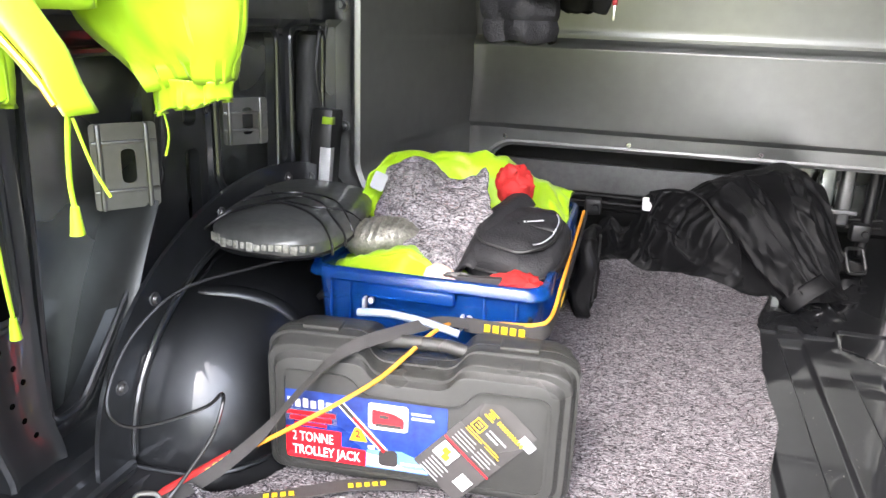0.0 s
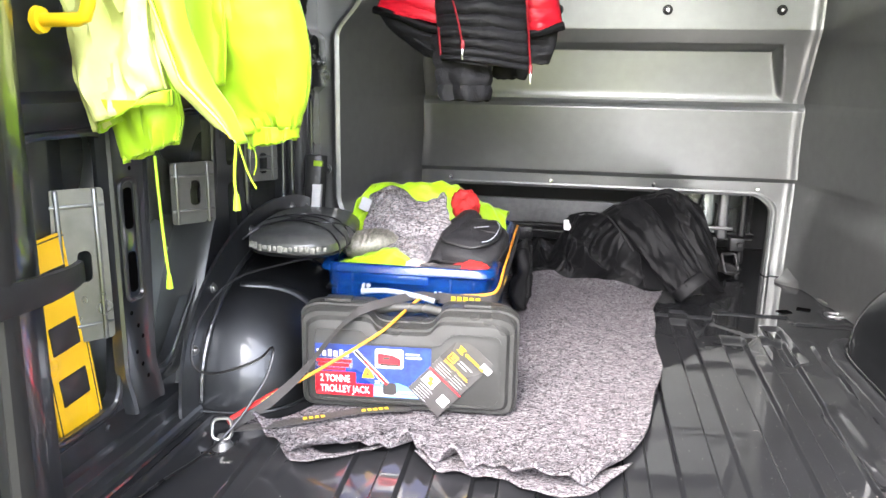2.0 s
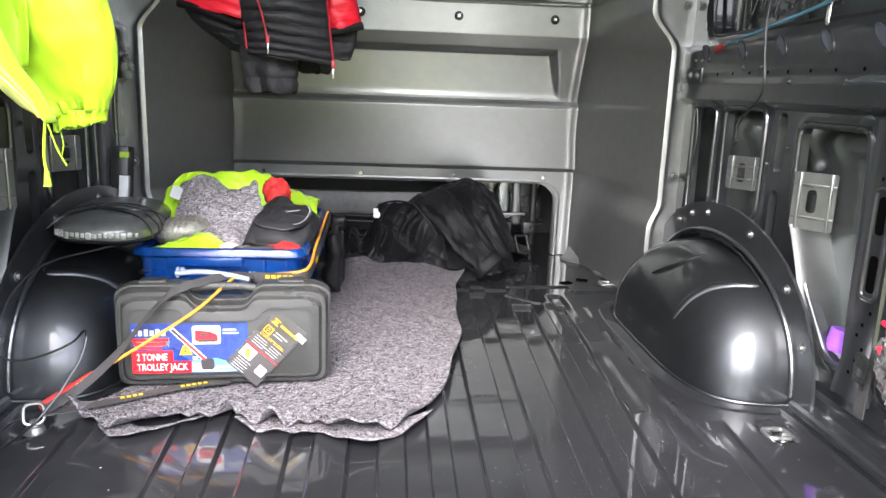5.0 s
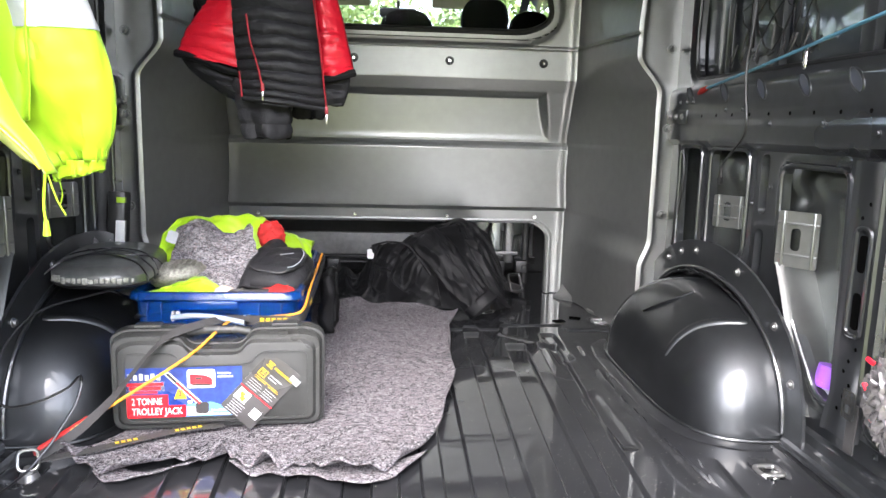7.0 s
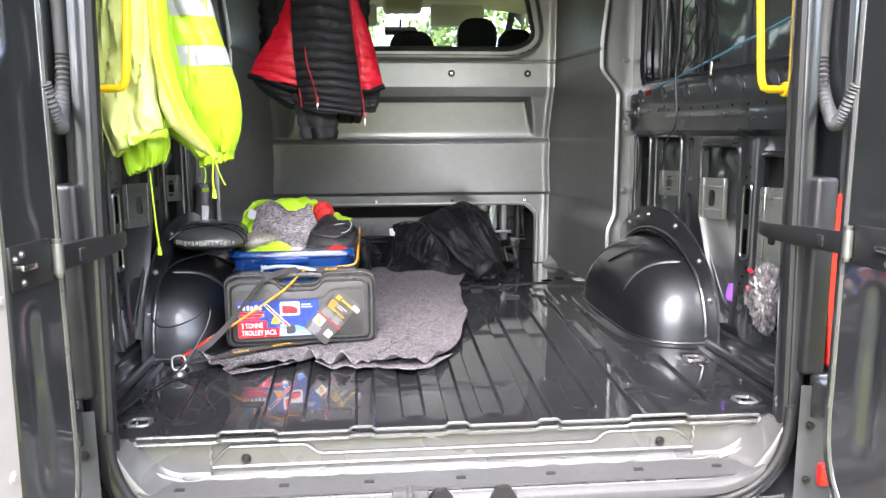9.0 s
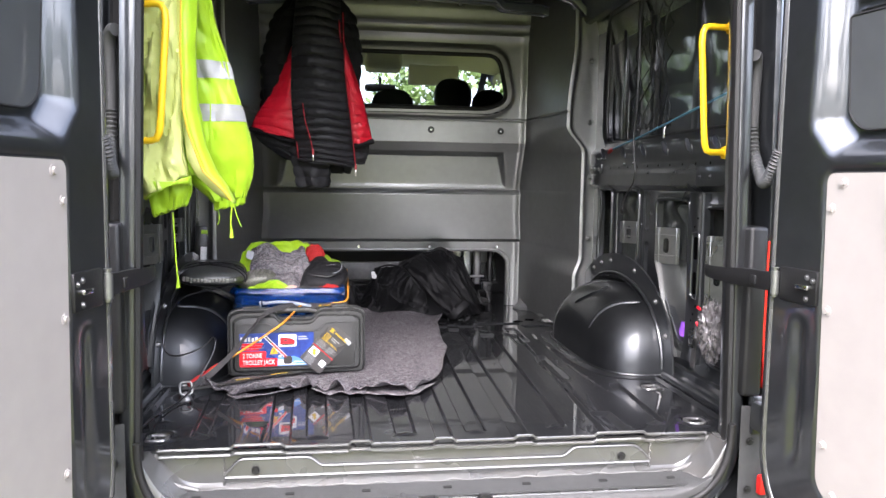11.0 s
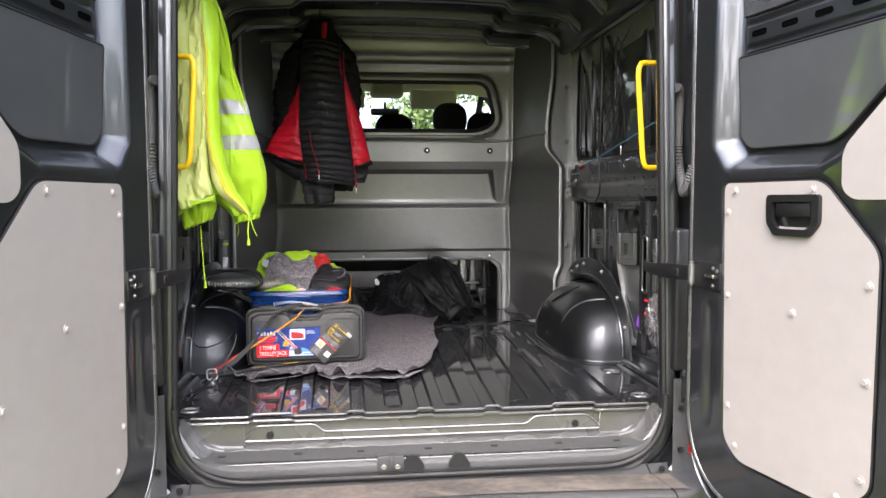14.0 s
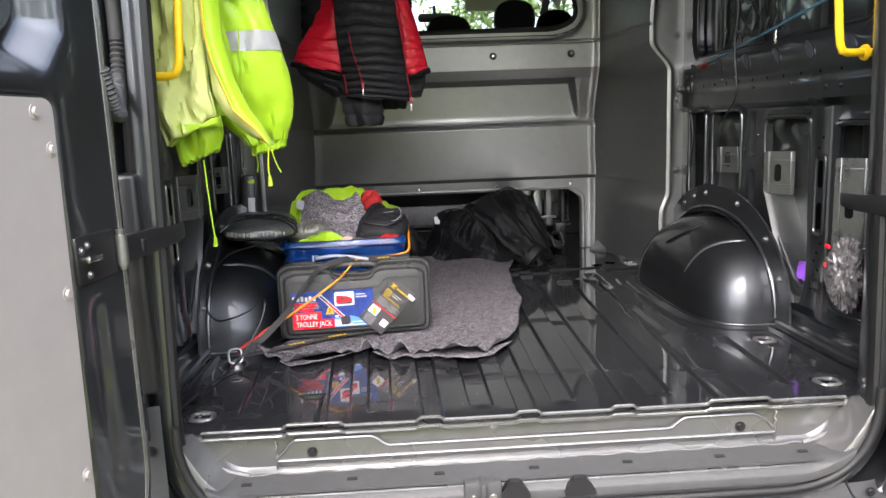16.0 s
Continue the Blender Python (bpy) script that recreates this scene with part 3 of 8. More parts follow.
# ---- bulkhead ----


def bulk_depth(x, z):
    """Depth of the bulkhead's middle, between its two wings."""
    yc = np.interp(z, [-0.02, 0.30, 0.375, 0.392, 0.645, 0.662, 0.676, 0.69, 0.88, 0.93, 1.045, 1.052, 1.058, 1.065, 1.50, 1.62],
                   [2.245, 2.235, 2.225, 2.195, 2.150, 2.158, 2.186, 2.180, 2.095, 2.068, 2.066, 2.074, 2.074, 2.062, 2.05, 2.00])
    rec = sdf(x, z, [(-0.645, 0.676), (0.645, 0.676), (0.60, 0.885), (-0.60, 0.885)])
    inner = np.interp(z, [0.676, 0.885], [2.190, 2.160])
    yc = yc + (np.maximum(inner, yc) - yc) * (1 - sst(rec, -0.028, 0.0))
    win = sdf(x, z, WIN)
    yc = yc - 0.022 * (1 - sst(win, 0.035, 0.062)) * (z > 1.0)
    yc = yc - 0.02 * np.exp(-(((z - 1.50) / 0.02) ** 2)) - 0.014 * np.exp(-(((z - 1.56) / 0.012) ** 2))
    return yc - 0.014 * np.exp(-(((wing_root(z) - np.abs(x)) / 0.020) ** 2))


def wing_root(z):
    return 0.712 + 0.02 * sst(z, 0.6, 0.3)


def wing_rim(z):
    return 0.852 - 0.078 * sst(z, 0.86, 0.99) - 0.03 * sst(z, 0.36, 0.26) + 0.03 * sst(z, 1.05, 1.4)


def bulkhead_mesh(zs):
    """Middle, two wings curving back to the rear, and their rolled rims and flanges, in rows of equal height."""
    rows = []
    lip = ((0.006, 1.503), (0.013, 1.4985), (0.020, 1.501), (0.026, 1.509), (0.030, 1.520), (0.034, 1.5285), (0.040, 1.531))
    for z in zs:
        zi, xi, xk = np.array(z), float(wing_root(np.array(z))), float(wing_rim(np.array(z)))
        seam = math.exp(-(((z - 1.055) / 0.006) ** 2))
        xm = np.linspace(-1, 1, 170)
        xm = xi * np.sign(xm) * (1 - (1 - np.abs(xm)) ** 1.25)
        ym = bulk_depth(xm, np.full_like(xm, z))
        edge = float(ym[-1])
        s = np.linspace(0, 1, 34)[1:]
        sx = xi + (xk - xi) * s ** 1.163 + 0.006 * seam + 0.010 * np.exp(-(((s - 0.5) / 0.25) ** 2)) * float(sst(zi, 0.42, 0.28))
        sy = edge + (1.515 - edge) * s - 0.010 * s ** 14
        fx = np.array([xk + d for d, _ in lip] + list(np.linspace(xk + 0.05, 0.935, 4)))
        fy = np.array([y for _, y in lip] + [1.531] * 4)
        hx, hy = np.concatenate([sx, fx]), np.concatenate([sy, fy])
        rows.append(np.stack([np.concatenate([-hx[::-1], xm, hx]), np.concatenate([hy[::-1], ym, hy]), np.full(len(xm) + 2 * len(hx), z)], -1))
    return grid_mesh(np.array(rows))


WIN = rounded([(-0.52, 1.112), (0.50, 1.112), (0.60, 1.16), (0.55, 1.398), (-0.55, 1.398), (-0.60, 1.16)], [0.08, 0.08, 0.06, 0.07, 0.07, 0.06], 5)
NICHE = rounded([(-0.66, -0.05), (0.66, -0.05), (0.66, 0.27), (0.60, 0.318), (-0.60, 0.318), (-0.66, 0.27)], [0.001, 0.001, 0.03, 0.03, 0.03, 0.03], 4)
bm = bulkhead_mesh(np.unique(np.concatenate([np.linspace(0.0, 1.70, 120), np.linspace(0.36, 0.41, 12), np.linspace(0.63, 0.70, 24), np.linspace(0.84, 1.0, 40), np.linspace(1.04, 1.07, 13)])))
cut_hole(bm, NICHE, (0, 2), 0.035, 1)
cut_hole(bm, WIN, (0, 2), 0.03, 1)
bulkhead = tagged(part("wall_front", bm, BULK), "satin grey pressed steel bulkhead with a window and a low niche", "bulkhead", kind="structure")
bolts("bolt_washer", [(x, float(bulk_depth(np.array(x), np.array(0.996))) - 0.001, 0.996) for x in (-0.574, -0.196, 0.189, 0.574)], 0.0125, 0.004, bulkhead, RUBBER, TO_REAR)
bolts("panel_bolt", [(x, float(bulk_depth(np.array(x), np.array(0.996))), 0.996) for x in (-0.574, -0.196, 0.189, 0.574)], 0.008, 0.010, bulkhead, STEEL, TO_REAR)
bolts("niche_bolt", [(x, 2.236, 0.345) for x in (-0.61, -0.196, 0.209, 0.6)], 0.010, 0.010, bulkhead, STEEL, TO_REAR)
bolts("flange_bolt", [(s * 0.907, 1.531, z) for s in (-1, 1) for z in (0.20, 0.445, 0.745)] + [(s * 0.90, 1.531, 1.01) for s in (-1, 1)] + [(s * 0.90, 1.531, 1.3) for s in (-1, 1)], 0.011, 0.026, bulkhead, ZINC, TO_REAR)
bm = bmesh.new()
tube(bm, [(p[0] * 1.02, 2.238, 0.0 + p[1] * 1.03) for p in [(-0.66, 0.0)] + [(q.x, q.y) for q in NICHE[::-1] if q.y > 0.0] + [(0.66, 0.0)]], 0.011, 8)
part("niche_bead", bm, BULK, bulkhead, "rolled edge of the niche")
bm = bmesh.new()
tube(bm, [(p.x, 2.037, p.y) for p in WIN], 0.012, 8, closed=True)
part("window_gasket", bm, RUBBER, bulkhead, "black rubber window gasket")
bm = bmesh.new()
tube(bm, [(p.x * 1.055, 2.046, 1.25 + (p.y - 1.25) * 1.2) for p in WIN], 0.007, 8, closed=True)
part("window_bead", bm, BLACK, bulkhead)
bm = bmesh.new()
plate(bm, WIN, 0.004, lambda u, v, w: (u, 2.056 + w, v))
window_1 = tagged(part("window_1", bm, GLASS), "clear bulkhead window with a black rubber gasket", "window", kind="structure")
window_1.visible_shadow = False
for s in (-1, 1):      # foot flanges of the bulkhead on the floor
    bm = bmesh.new()
    lip = rounded([(0.668, 2.26), (0.69, 2.13), (0.775, 2.055), (0.772, 1.87), (0.82, 1.80), (0.93, 1.74)], 0.03, 4)[5:-5]
    wall = [Vector((0.735 + 0.16 * k, 2.20 - 0.58 * k)) for k in np.linspace(0, 1, len(lip))]
    rows = [[(s * (a.x + (b.x - a.x) * k), a.y + (b.y - a.y) * k, z) for a, b in zip(lip, wall)] for k, z in ((0.0, -0.004), (0.0, 0.003), (0.06, 0.007), (0.35, 0.012), (0.75, 0.028), (1.0, 0.05))]
    bm.free()
    part("foot_flange", grid_mesh(np.array(rows)), BULK, bulkhead)

# ---- ceiling ----


def roof_z(x):
    return 1.70 - 0.03 * (x / 0.8) ** 2 - 0.22 * sst(np.abs(x), 0.72, 0.98) ** 1.4


xs, ys = np.linspace(-0.93, 0.93, 81), np.linspace(0.1, 2.1, 41)
X, Y = np.meshgrid(xs, ys)
bm = grid_mesh(np.stack([X, Y, roof_z(X) - 0.004 * np.abs(np.sin(X * 9)) * np.abs(np.sin(Y * 7))], -1))


def cross_bow(bm, yc, depth):
    """A hat-section roof bow with dropped ends, and the short webs that tie it to the roof skin."""
    bx = np.unique(np.concatenate([np.linspace(-0.84, 0.84, 29), *[s * np.linspace(0.46, 0.54, 9) for s in (-1, 1)]]))
    rows = []
    for x in bx:
        low = float(roof_z(np.array(x))) - depth - 0.032 * float(sst(np.array(abs(x)), 0.47, 0.525))
        half = 0.05 - 0.012 * float(sst(np.array(abs(x)), 0.47, 0.525))
        rows.append([bm.verts.new((x, yc + dy * half, low + dz)) for dy, dz in ((-1.45, 0.040), (-1.08, 0.036), (-1.0, 0.006), (-0.9, 0.0), (-0.3, 0.0), (-0.2, 0.006), (0.2, 0.006), (0.3, 0.0), (0.9, 0.0), (1.0, 0.006), (1.08, 0.036), (1.45, 0.040))])
    for a, b in zip(rows, rows[1:]):
        for k in range(len(a) - 1):
            bm.faces.new((a[k], a[k + 1], b[k + 1], b[k]))
    for x in (-0.56, -0.34, -0.12, 0.10, 0.32, 0.54):
        top = float(roof_z(np.array(x)))
        block(bm, x - 0.010, x + 0.010, yc + 0.05, yc + 0.15, top - depth + 0.012, top - 0.004, 0.004, 1)
        block(bm, x - 0.035, x + 0.035, yc + 0.055, yc + 0.085, top - depth + 0.020, top - depth + 0.032, 0.004, 1)


for c, depth in ((0.15, 0.075), (0.42, 0.07), (0.76, 0.07), (1.14, 0.07), (1.50, 0.07), (1.82, 0.075)):
    cross_bow(bm, c, depth)
for s in (-1, 1):                                                       # cant rails along both sides
    rail = [[bm.verts.new((s * x, y, z)) for y in np.linspace(0.12, 1.60, 30)] for x, z in ((0.885, 1.47), (0.862, 1.475), (0.852, 1.49), (0.838, 1.545), (0.828, 1.56), (0.80, 1.585))]
    for a, b in zip(rail, rail[1:]):
        for k in range(len(a) - 1):
            bm.faces.new((a[k], a[k + 1], b[k + 1], b[k]))
bmesh.ops.recalc_face_normals(bm, faces=bm.faces)
ceiling = tagged(part("ceiling", bm, ROOF), "dark painted steel van roof with cross bows", "van roof", kind="structure")

# ---- wheel arches ----


def arch_point(s, dx, a):
    """A point on the arch's dome: dx from the wall inwards, a from the rear foot over the crown to the front foot."""
    reach, u = 0.262, min(dx / 0.262, 1.0)
    long = 0.468 if math.cos(a) > 0 else 0.392
    ky, kz = (1 - u ** 4) ** 0.25, (1 - u ** 2.4) ** (1 / 2.4)
    return Vector((s * (0.935 - u * reach), 1.10 - long * ky * math.copysign(abs(math.cos(a)) ** 0.8, math.cos(a)), 0.30 * kz * max(0.0, math.sin(a)) ** 0.8))


def wheel_arch(s, name):
    rows = [[tuple(arch_point(s, 0.262 * k, a)) for a in np.linspace(0, math.pi, 97)] for k in np.sin(np.linspace(0, math.pi / 2, 40))]
    ob = tagged(part(name, grid_mesh(np.array(rows)), ARCHPAINT), "glossy dark grey domed steel wheel arch with pressed ridges", "wheel arch", kind="structure")
    for spots, r in ((((0.238, 1.02), (0.225, 1.07), (0.20, 1.10), (0.165, 1.09), (0.12, 1.04), (0.08, 0.99), (0.06, 0.97)), 0.015), (((0.215, 1.62), (0.205, 1.58), (0.185, 1.54), (0.155, 1.49), (0.11, 1.47)), 0.012)):
        path = smoothpath([arch_point(s, d, a) for d, a in spots], 8)
        n = len(path)
        bm = bmesh.new()      # pressed ridge across the crown
        tube(bm, path, [r * (0.35 + 0.65 * math.sin(math.pi * min(1, max(0, k / (n - 1)))) ** 0.5) for k in range(n)], 14, flat=0.45)
        part("ridge", bm, ARCHPAINT, ob)
    def foot_line(extra):
        out = []
        for u in np.linspace(0, 1, 60):
            a = (0.5 - u) * math.pi
            c, q = math.cos(a), math.sin(a)
            long = (0.468 if q > 0 else 0.392) + extra
            out.append((0.935 - (0.262 + extra) * abs(c) ** 0.5, 1.10 - long * math.copysign(abs(q) ** 0.5, q)))
        return out
    rows = [[(s * p[0], p[1], z) for p in foot_line(e)] for e, z in ((-0.006, 0.012), (0.004, 0.006), (0.010, 0.004), (0.038, 0.004), (0.044, 0.001))]
    part("weld_flange", grid_mesh(np.array(rows)), FLOORPAINT, ob)      # flange where the arch meets the floor
    bm = bmesh.new()
    tube(bm, [(s * p[0], p[1], 0.007) for p in foot_line(0.006)], 0.0035, 6)
    part("sealant_bead", bm, ARCHPAINT, ob)
    yc, L = 1.10, 0.475
    outer = [(yc + math.cos(t) * (L + 0.075), max(0.0, math.sin(t)) ** 0.85 * 0.415) for t in np.linspace(0, math.pi, 40)]
    inner = [(yc + math.cos(t) * (L - 0.01), max(0.0, math.sin(t)) ** 0.85 * 0.33) for t in np.linspace(math.pi, 0, 40)]
    bm = bmesh.new()      # ring plate on the wall
    plate(bm, outer + inner, 0.008, lambda u, v, w: (s * (0.905 - w), u, v))
    part("ring_plate", bm, INNER, ob)
    bolts("ring_bolt", [(s * 0.897, yc - math.cos(t) * (L + 0.04), math.sin(t) ** 0.85 * 0.382) for t in (0.35, 0.72, 1.22, 1.75, 1.98, 2.2, 2.6)], 0.008, 0.009, ob, BOLT, TO_LEFT if s > 0 else TO_RIGHT)
    bm = bmesh.new()
    arc = [(s * 0.893, yc + math.cos(t) * (L - 0.002), math.sin(t) ** 0.83 * 0.331) for t in np.linspace(0.05, math.pi - 0.05, 70)]
    tube(bm, arc, 0.006, 8)
    part("seam", bm, INNER, ob, "painted seam")
    bm = bmesh.new()
    tube(bm, [(s * 0.886, yc + math.cos(t) * (L - 0.022) , math.sin(t) ** 0.83 * (0.318 + 0.0025 * math.sin(t * 46))) for t in np.linspace(0.05, math.pi - 0.05, 160)], 0.0035, 6)
    part("sealant_bead", bm, ARCHPAINT, ob, "uneven seam sealant")
    return ob


wheel_arch(1, "wheel_arch_right")
wheel_arch(-1, "wheel_arch_left")

# ---- side walls ----
OP1 = rounded([(0.965, 0.395), (1.20, 0.355), (1.21, 0.69), (0.965, 0.69)], 0.035, 4)
OP2 = rounded([(0.50, 0.15), (0.56, 0.145), (0.70, 0.30), (0.79, 0.46), (0.80, 0.66), (0.525, 0.66)], [0.02, 0.04, 0.05, 0.05, 0.04, 0.03], 4)
OP3 = rounded([(0.19, 0.13), (0.385, 0.13), (0.405, 0.30), (0.405, 0.64), (0.19, 0.64)], 0.04, 4)
OP4 = rounded([(1.27, 0.33), (1.43, 0.30), (1.44, 0.69), (1.27, 0.69)], 0.03, 4)
SLOTS = [rect(0.872, 0.912, 0.526, 0.684, 0.018, 4), rect(0.872, 0.914, 0.343, 0.485, 0.018, 4), rect(0.432, 0.468, 0.455, 0.54, 0.017, 4),
         rect(0.432, 0.468, 0.335, 0.42, 0.017, 4), rect(0.425, 0.475, 0.17, 0.27, 0.02, 4), rect(1.225, 1.25, 0.40, 0.68, 0.012, 3), rect(0.485, 0.50, 0.56, 0.68, 0.007, 3)]
UPPER = rounded([(0.26, 0.90), (1.38, 0.90), (1.40, 1.0), (1.38, 1.46), (0.28, 1.46)], [0.05, 0.09, 0.05, 0.08, 0.05], 5)


def wall_depth(y, z):
    x = np.full_like(y, 0.93)
    x = x - 0.022 * (sst(z, 0.69, 0.71) - sst(z, 0.862, 0.885))                     # belt
    x = x + 0.008 * np.exp(-(((z - 0.775) / 0.006) ** 2))
    for op in (OP1, OP2, OP3, OP4):                                                 # raised lips
        x = x - 0.009 * np.exp(-(((sdf(y, z, op) - 0.012) / 0.007) ** 2))
    x = x - 0.012 * np.exp(-(((sdf(y, z, UPPER) - 0.02) / 0.012) ** 2))
    x = x + 0.006 * np.exp(-(((y - 0.95) / 0.01) ** 2)) * (z < 0.69) + 0.01 * sst(z, 0.12, 0.10)
    top = sst(z, 1.44, 1.66)
    return x - 0.10 * top


def side_wall(s, name):
    side = "right" if s > 0 else "left"
    ys, zs = np.linspace(0.13, 1.60, 151), np.linspace(0.0, 1.66, 167)
    Y, Z = np.meshgrid(ys, zs)
    bm = grid_mesh(np.stack([s * wall_depth(Y, Z), Y, Z], -1))
    for op in (OP1, OP2, OP3, OP4, *SLOTS):
        cut_hole(bm, op, (1, 2), s * 0.022, 0)
    cut_hole(bm, UPPER, (1, 2), s * 0.03, 0)
    ob = tagged(part(name, bm, INNER), "dark painted steel side wall with pressed cutouts", "van wall", kind="structure")
    Y, Z = np.meshgrid(np.linspace(0.10, 1.7, 60), np.linspace(0.0, 1.66, 60))
    Xo = s * (1.0 - 0.018 * np.exp(-(((Z - 0.62) / 0.05) ** 2)) - 0.10 * sst(Z, 1.0, 1.66))
    part("outer_skin", grid_mesh(np.stack([Xo, Y, Z], -1)), SKIN, ob)
    for yy, w, t in ((0.31, 0.03, 0.02), (0.55, 0.05, 0.025), (0.92, 0.05, 0.025), (1.22, 0.04, 0.02)):     # uprights across the upper bay
        bm = bmesh.new()
        block(bm, s * 0.938, s * (0.938 + t), yy - w / 2, yy + w / 2, 0.88, 1.47, 0.006)
        part("upright", bm, INNER, ob)
    bm = bmesh.new()
    plate(bm, rect(0.25, 1.39, 0.89, 1.47, 0.05), 0.004, lambda u, v, w: (s * (0.966 + w), u, v))
    part("upper_panel", bm, PAINT, ob)
    bm = bmesh.new()
    tube(bm, [(s * 0.934, p.x, p.y) for p in UPPER], 0.008, 8, closed=True)
    part("upper_frame", bm, BLACK, ob)
    for yy in (0.33, 0.52, 0.71, 0.91, 1.12, 1.36):                                  # slanted oval presses under the bay
        ring_o = [Vector((yy + 0.016 * math.sin(a) + 0.020 * math.cos(a), 0.850 + 0.026 * math.sin(a))) for a in np.linspace(0, 2 * math.pi, 21)[:-1]]
        # a darker plate fills the press in place of its inner shade
        bm = bmesh.new()
        plate(bm, ring_o, 0.003, lambda u, v, w: (s * (0.9095 - w), u, v))
        oval_p = part("pressing", bm, ROOF, ob, "oval pressing, its shade put in as a darker fill")
        bm = bmesh.new()
        tube(bm, [(s * 0.907, p.x, p.y) for p in ring_o], 0.003, 6, closed=True)
        part("pressing_edge", bm, INNER, oval_p)
    bm = bmesh.new()
    block(bm, s * 0.902, s * 0.909, 1.37, 1.53, 0.762, 0.806, 0.002)
    strap_plate = part("belt_plate", bm, INNER, ob)
    bolts("plate_bolt", [(s * 0.902, yy, 0.784) for yy in (1.40, 1.45, 1.50)], 0.007, 0.007, strap_plate, BOLT, TO_LEFT if s > 0 else TO_RIGHT)
    # belt holes are flat discs in the hole shade colour
    bolts("belt_hole", [(s * 0.9065, 0.36 + 0.1 * k, 0.785) for k in range(10)], 0.0035, 0.001, ob, HOLE, TO_LEFT if s > 0 else TO_RIGHT)
    bolts("wall_bolt", [(s * 0.907, yy, zz) for yy, zz in ((0.36, 0.74), (0.43, 0.74), (0.62, 0.76), (0.85, 0.76), (1.0, 0.80), (1.1, 0.80), (1.33, 0.83), (1.38, 0.83), (1.43, 0.83))]
          + [(s * 0.927, yy, zz) for yy, zz in ((0.45, 0.58), (0.45, 0.30), (0.42, 0.29), (0.47, 0.14), (0.35, 0.10), (0.94, 0.55), (0.85, 0.60))],
          0.006, 0.006, ob, INNER, TO_LEFT if s > 0 else TO_RIGHT)
    for yb, half, z0, z1 in ((1.105, 0.047, 0.46, 0.555), (0.735, 0.05, 0.412, 0.55), (0.345, 0.045, 0.27, 0.545)):    # zinc brackets, set askew
        turn = Matrix.Translation((s * 0.945, yb, 0)) @ Matrix.Rotation(s * radians(38), 4, "Z") @ Matrix.Diagonal((s, 1, 1, 1))
        bm = bmesh.new()
        zm = (z0 + z1) / 2
        hole = rect(-0.007, 0.016, zm - 0.028, zm + 0.028, 0.0115, 5)
        plate(bm, rect(-half, half, z0, z1, 0.008, 3), 0.003, lambda u, v, w: (-w, u, v), [hole])
        for ye in (-half + 0.012, half - 0.016):
            block(bm, -0.010, 0.0, ye - 0.004, ye + 0.004, z0, z1, 0.003)
        for ze in (z0 + 0.03, z1 - 0.03):
            block(bm, -0.007, 0.0, -half, half, ze - 0.003, ze + 0.003, 0.002)
        bmesh.ops.transform(bm, matrix=turn, verts=bm.verts)
        bmesh.ops.recalc_face_normals(bm, faces=bm.faces)
        part("bracket", bm, ZINC, ob, "galvanised steel bracket with a slot")
    for yy in (0.62,):
        bm = bmesh.new()
        tube(bm, smoothpath([(s * 0.985, 0.76, 0.42), (s * 0.98, 0.68, 0.28), (s * 0.972, 0.60, 0.08)], 8), 0.075, 16, flat=0.12)
        part("inner_brace", bm, BRACE, ob)
    # pillar beside the opening, and the wall's foot
    bm = bmesh.new()
    rows = [[(s * (xx - 0.035 * sst(np.array(z), 0.7, 1.6)), yy, z) for z in np.linspace(-0.02, 1.62, 40)] for xx, yy in ((0.812, 0.045), (0.83, 0.075), (0.838, 0.105), (0.85, 0.13), (0.94, 0.15))]
    bm.free()
    part("pillar", grid_mesh(np.array(rows, dtype=float)), PAINT, ob)
    sec = ((0.888, -0.002), (0.890, 0.016), (0.896, 0.022), (0.915, 0.024), (0.921, 0.030), (0.923, 0.052), (0.930, 0.058), (0.938, 0.060))
    foot = part("foot", grid_mesh(np.array([[(s * x, y, z) for y in np.linspace(0.10, 0.625, 24)] for x, z in sec])), INNER, ob)
    bm = bmesh.new()
    tube(bm, [(s * (0.889 + 0.001 * math.sin(y * 70)), y, 0.004) for y in np.linspace(0.11, 0.625, 60)], 0.004, 6)
    part("seam", bm, FLOORPAINT, foot)
    bm = bmesh.new()
    block(bm, s * 0.936, s * 0.995, 0.12, 0.62, 0.0, 0.116, 0.004)
    part("pocket_floor", bm, INNER, ob)
    for op in (OP1, OP2, OP3, OP4):                                                 # rolled lips of the cutouts
        bm = bmesh.new()
        tube(bm, [(s * 0.924, p.x, p.y) for p in op], 0.0065, 8, closed=True)
        part("rolled_lip", bm, INNER, ob)
    post = part("post", grid_mesh(np.array([[(s * x, y + 0.02 * float(sst(np.array(z), 0.2, 0.1)), z) for z in np.linspace(0.10, 0.685, 40)] for y, x in ((0.385, 0.928), (0.387, 0.908), (0.392, 0.903), (0.398, 0.906), (0.404, 0.909), (0.470, 0.909), (0.476, 0.906), (0.482, 0.903), (0.487, 0.908), (0.489, 0.928))])), PAINT, ob, "dark grey pressed steel post with slots")
    bm = bmesh.new()
    tube(bm, [(s * 0.907, p.x, p.y) for p in rect(0.413, 0.461, 0.325, 0.55, 0.018, 5)], 0.005, 8, closed=True)
    part("slot_frame", bm, PAINT, post)
    # each slot's inner shade is a black plate on the post
    for z0, z1 in ((0.455, 0.54), (0.335, 0.42)):
        bm = bmesh.new()
        plate(bm, rect(0.425, 0.449, z0 + 0.004, z1 - 0.004, 0.010, 4), 0.0015, lambda u, v, w: (s * (0.9088 - w), u, v))
        part("slot", bm, HOLE, post, "dark slot")
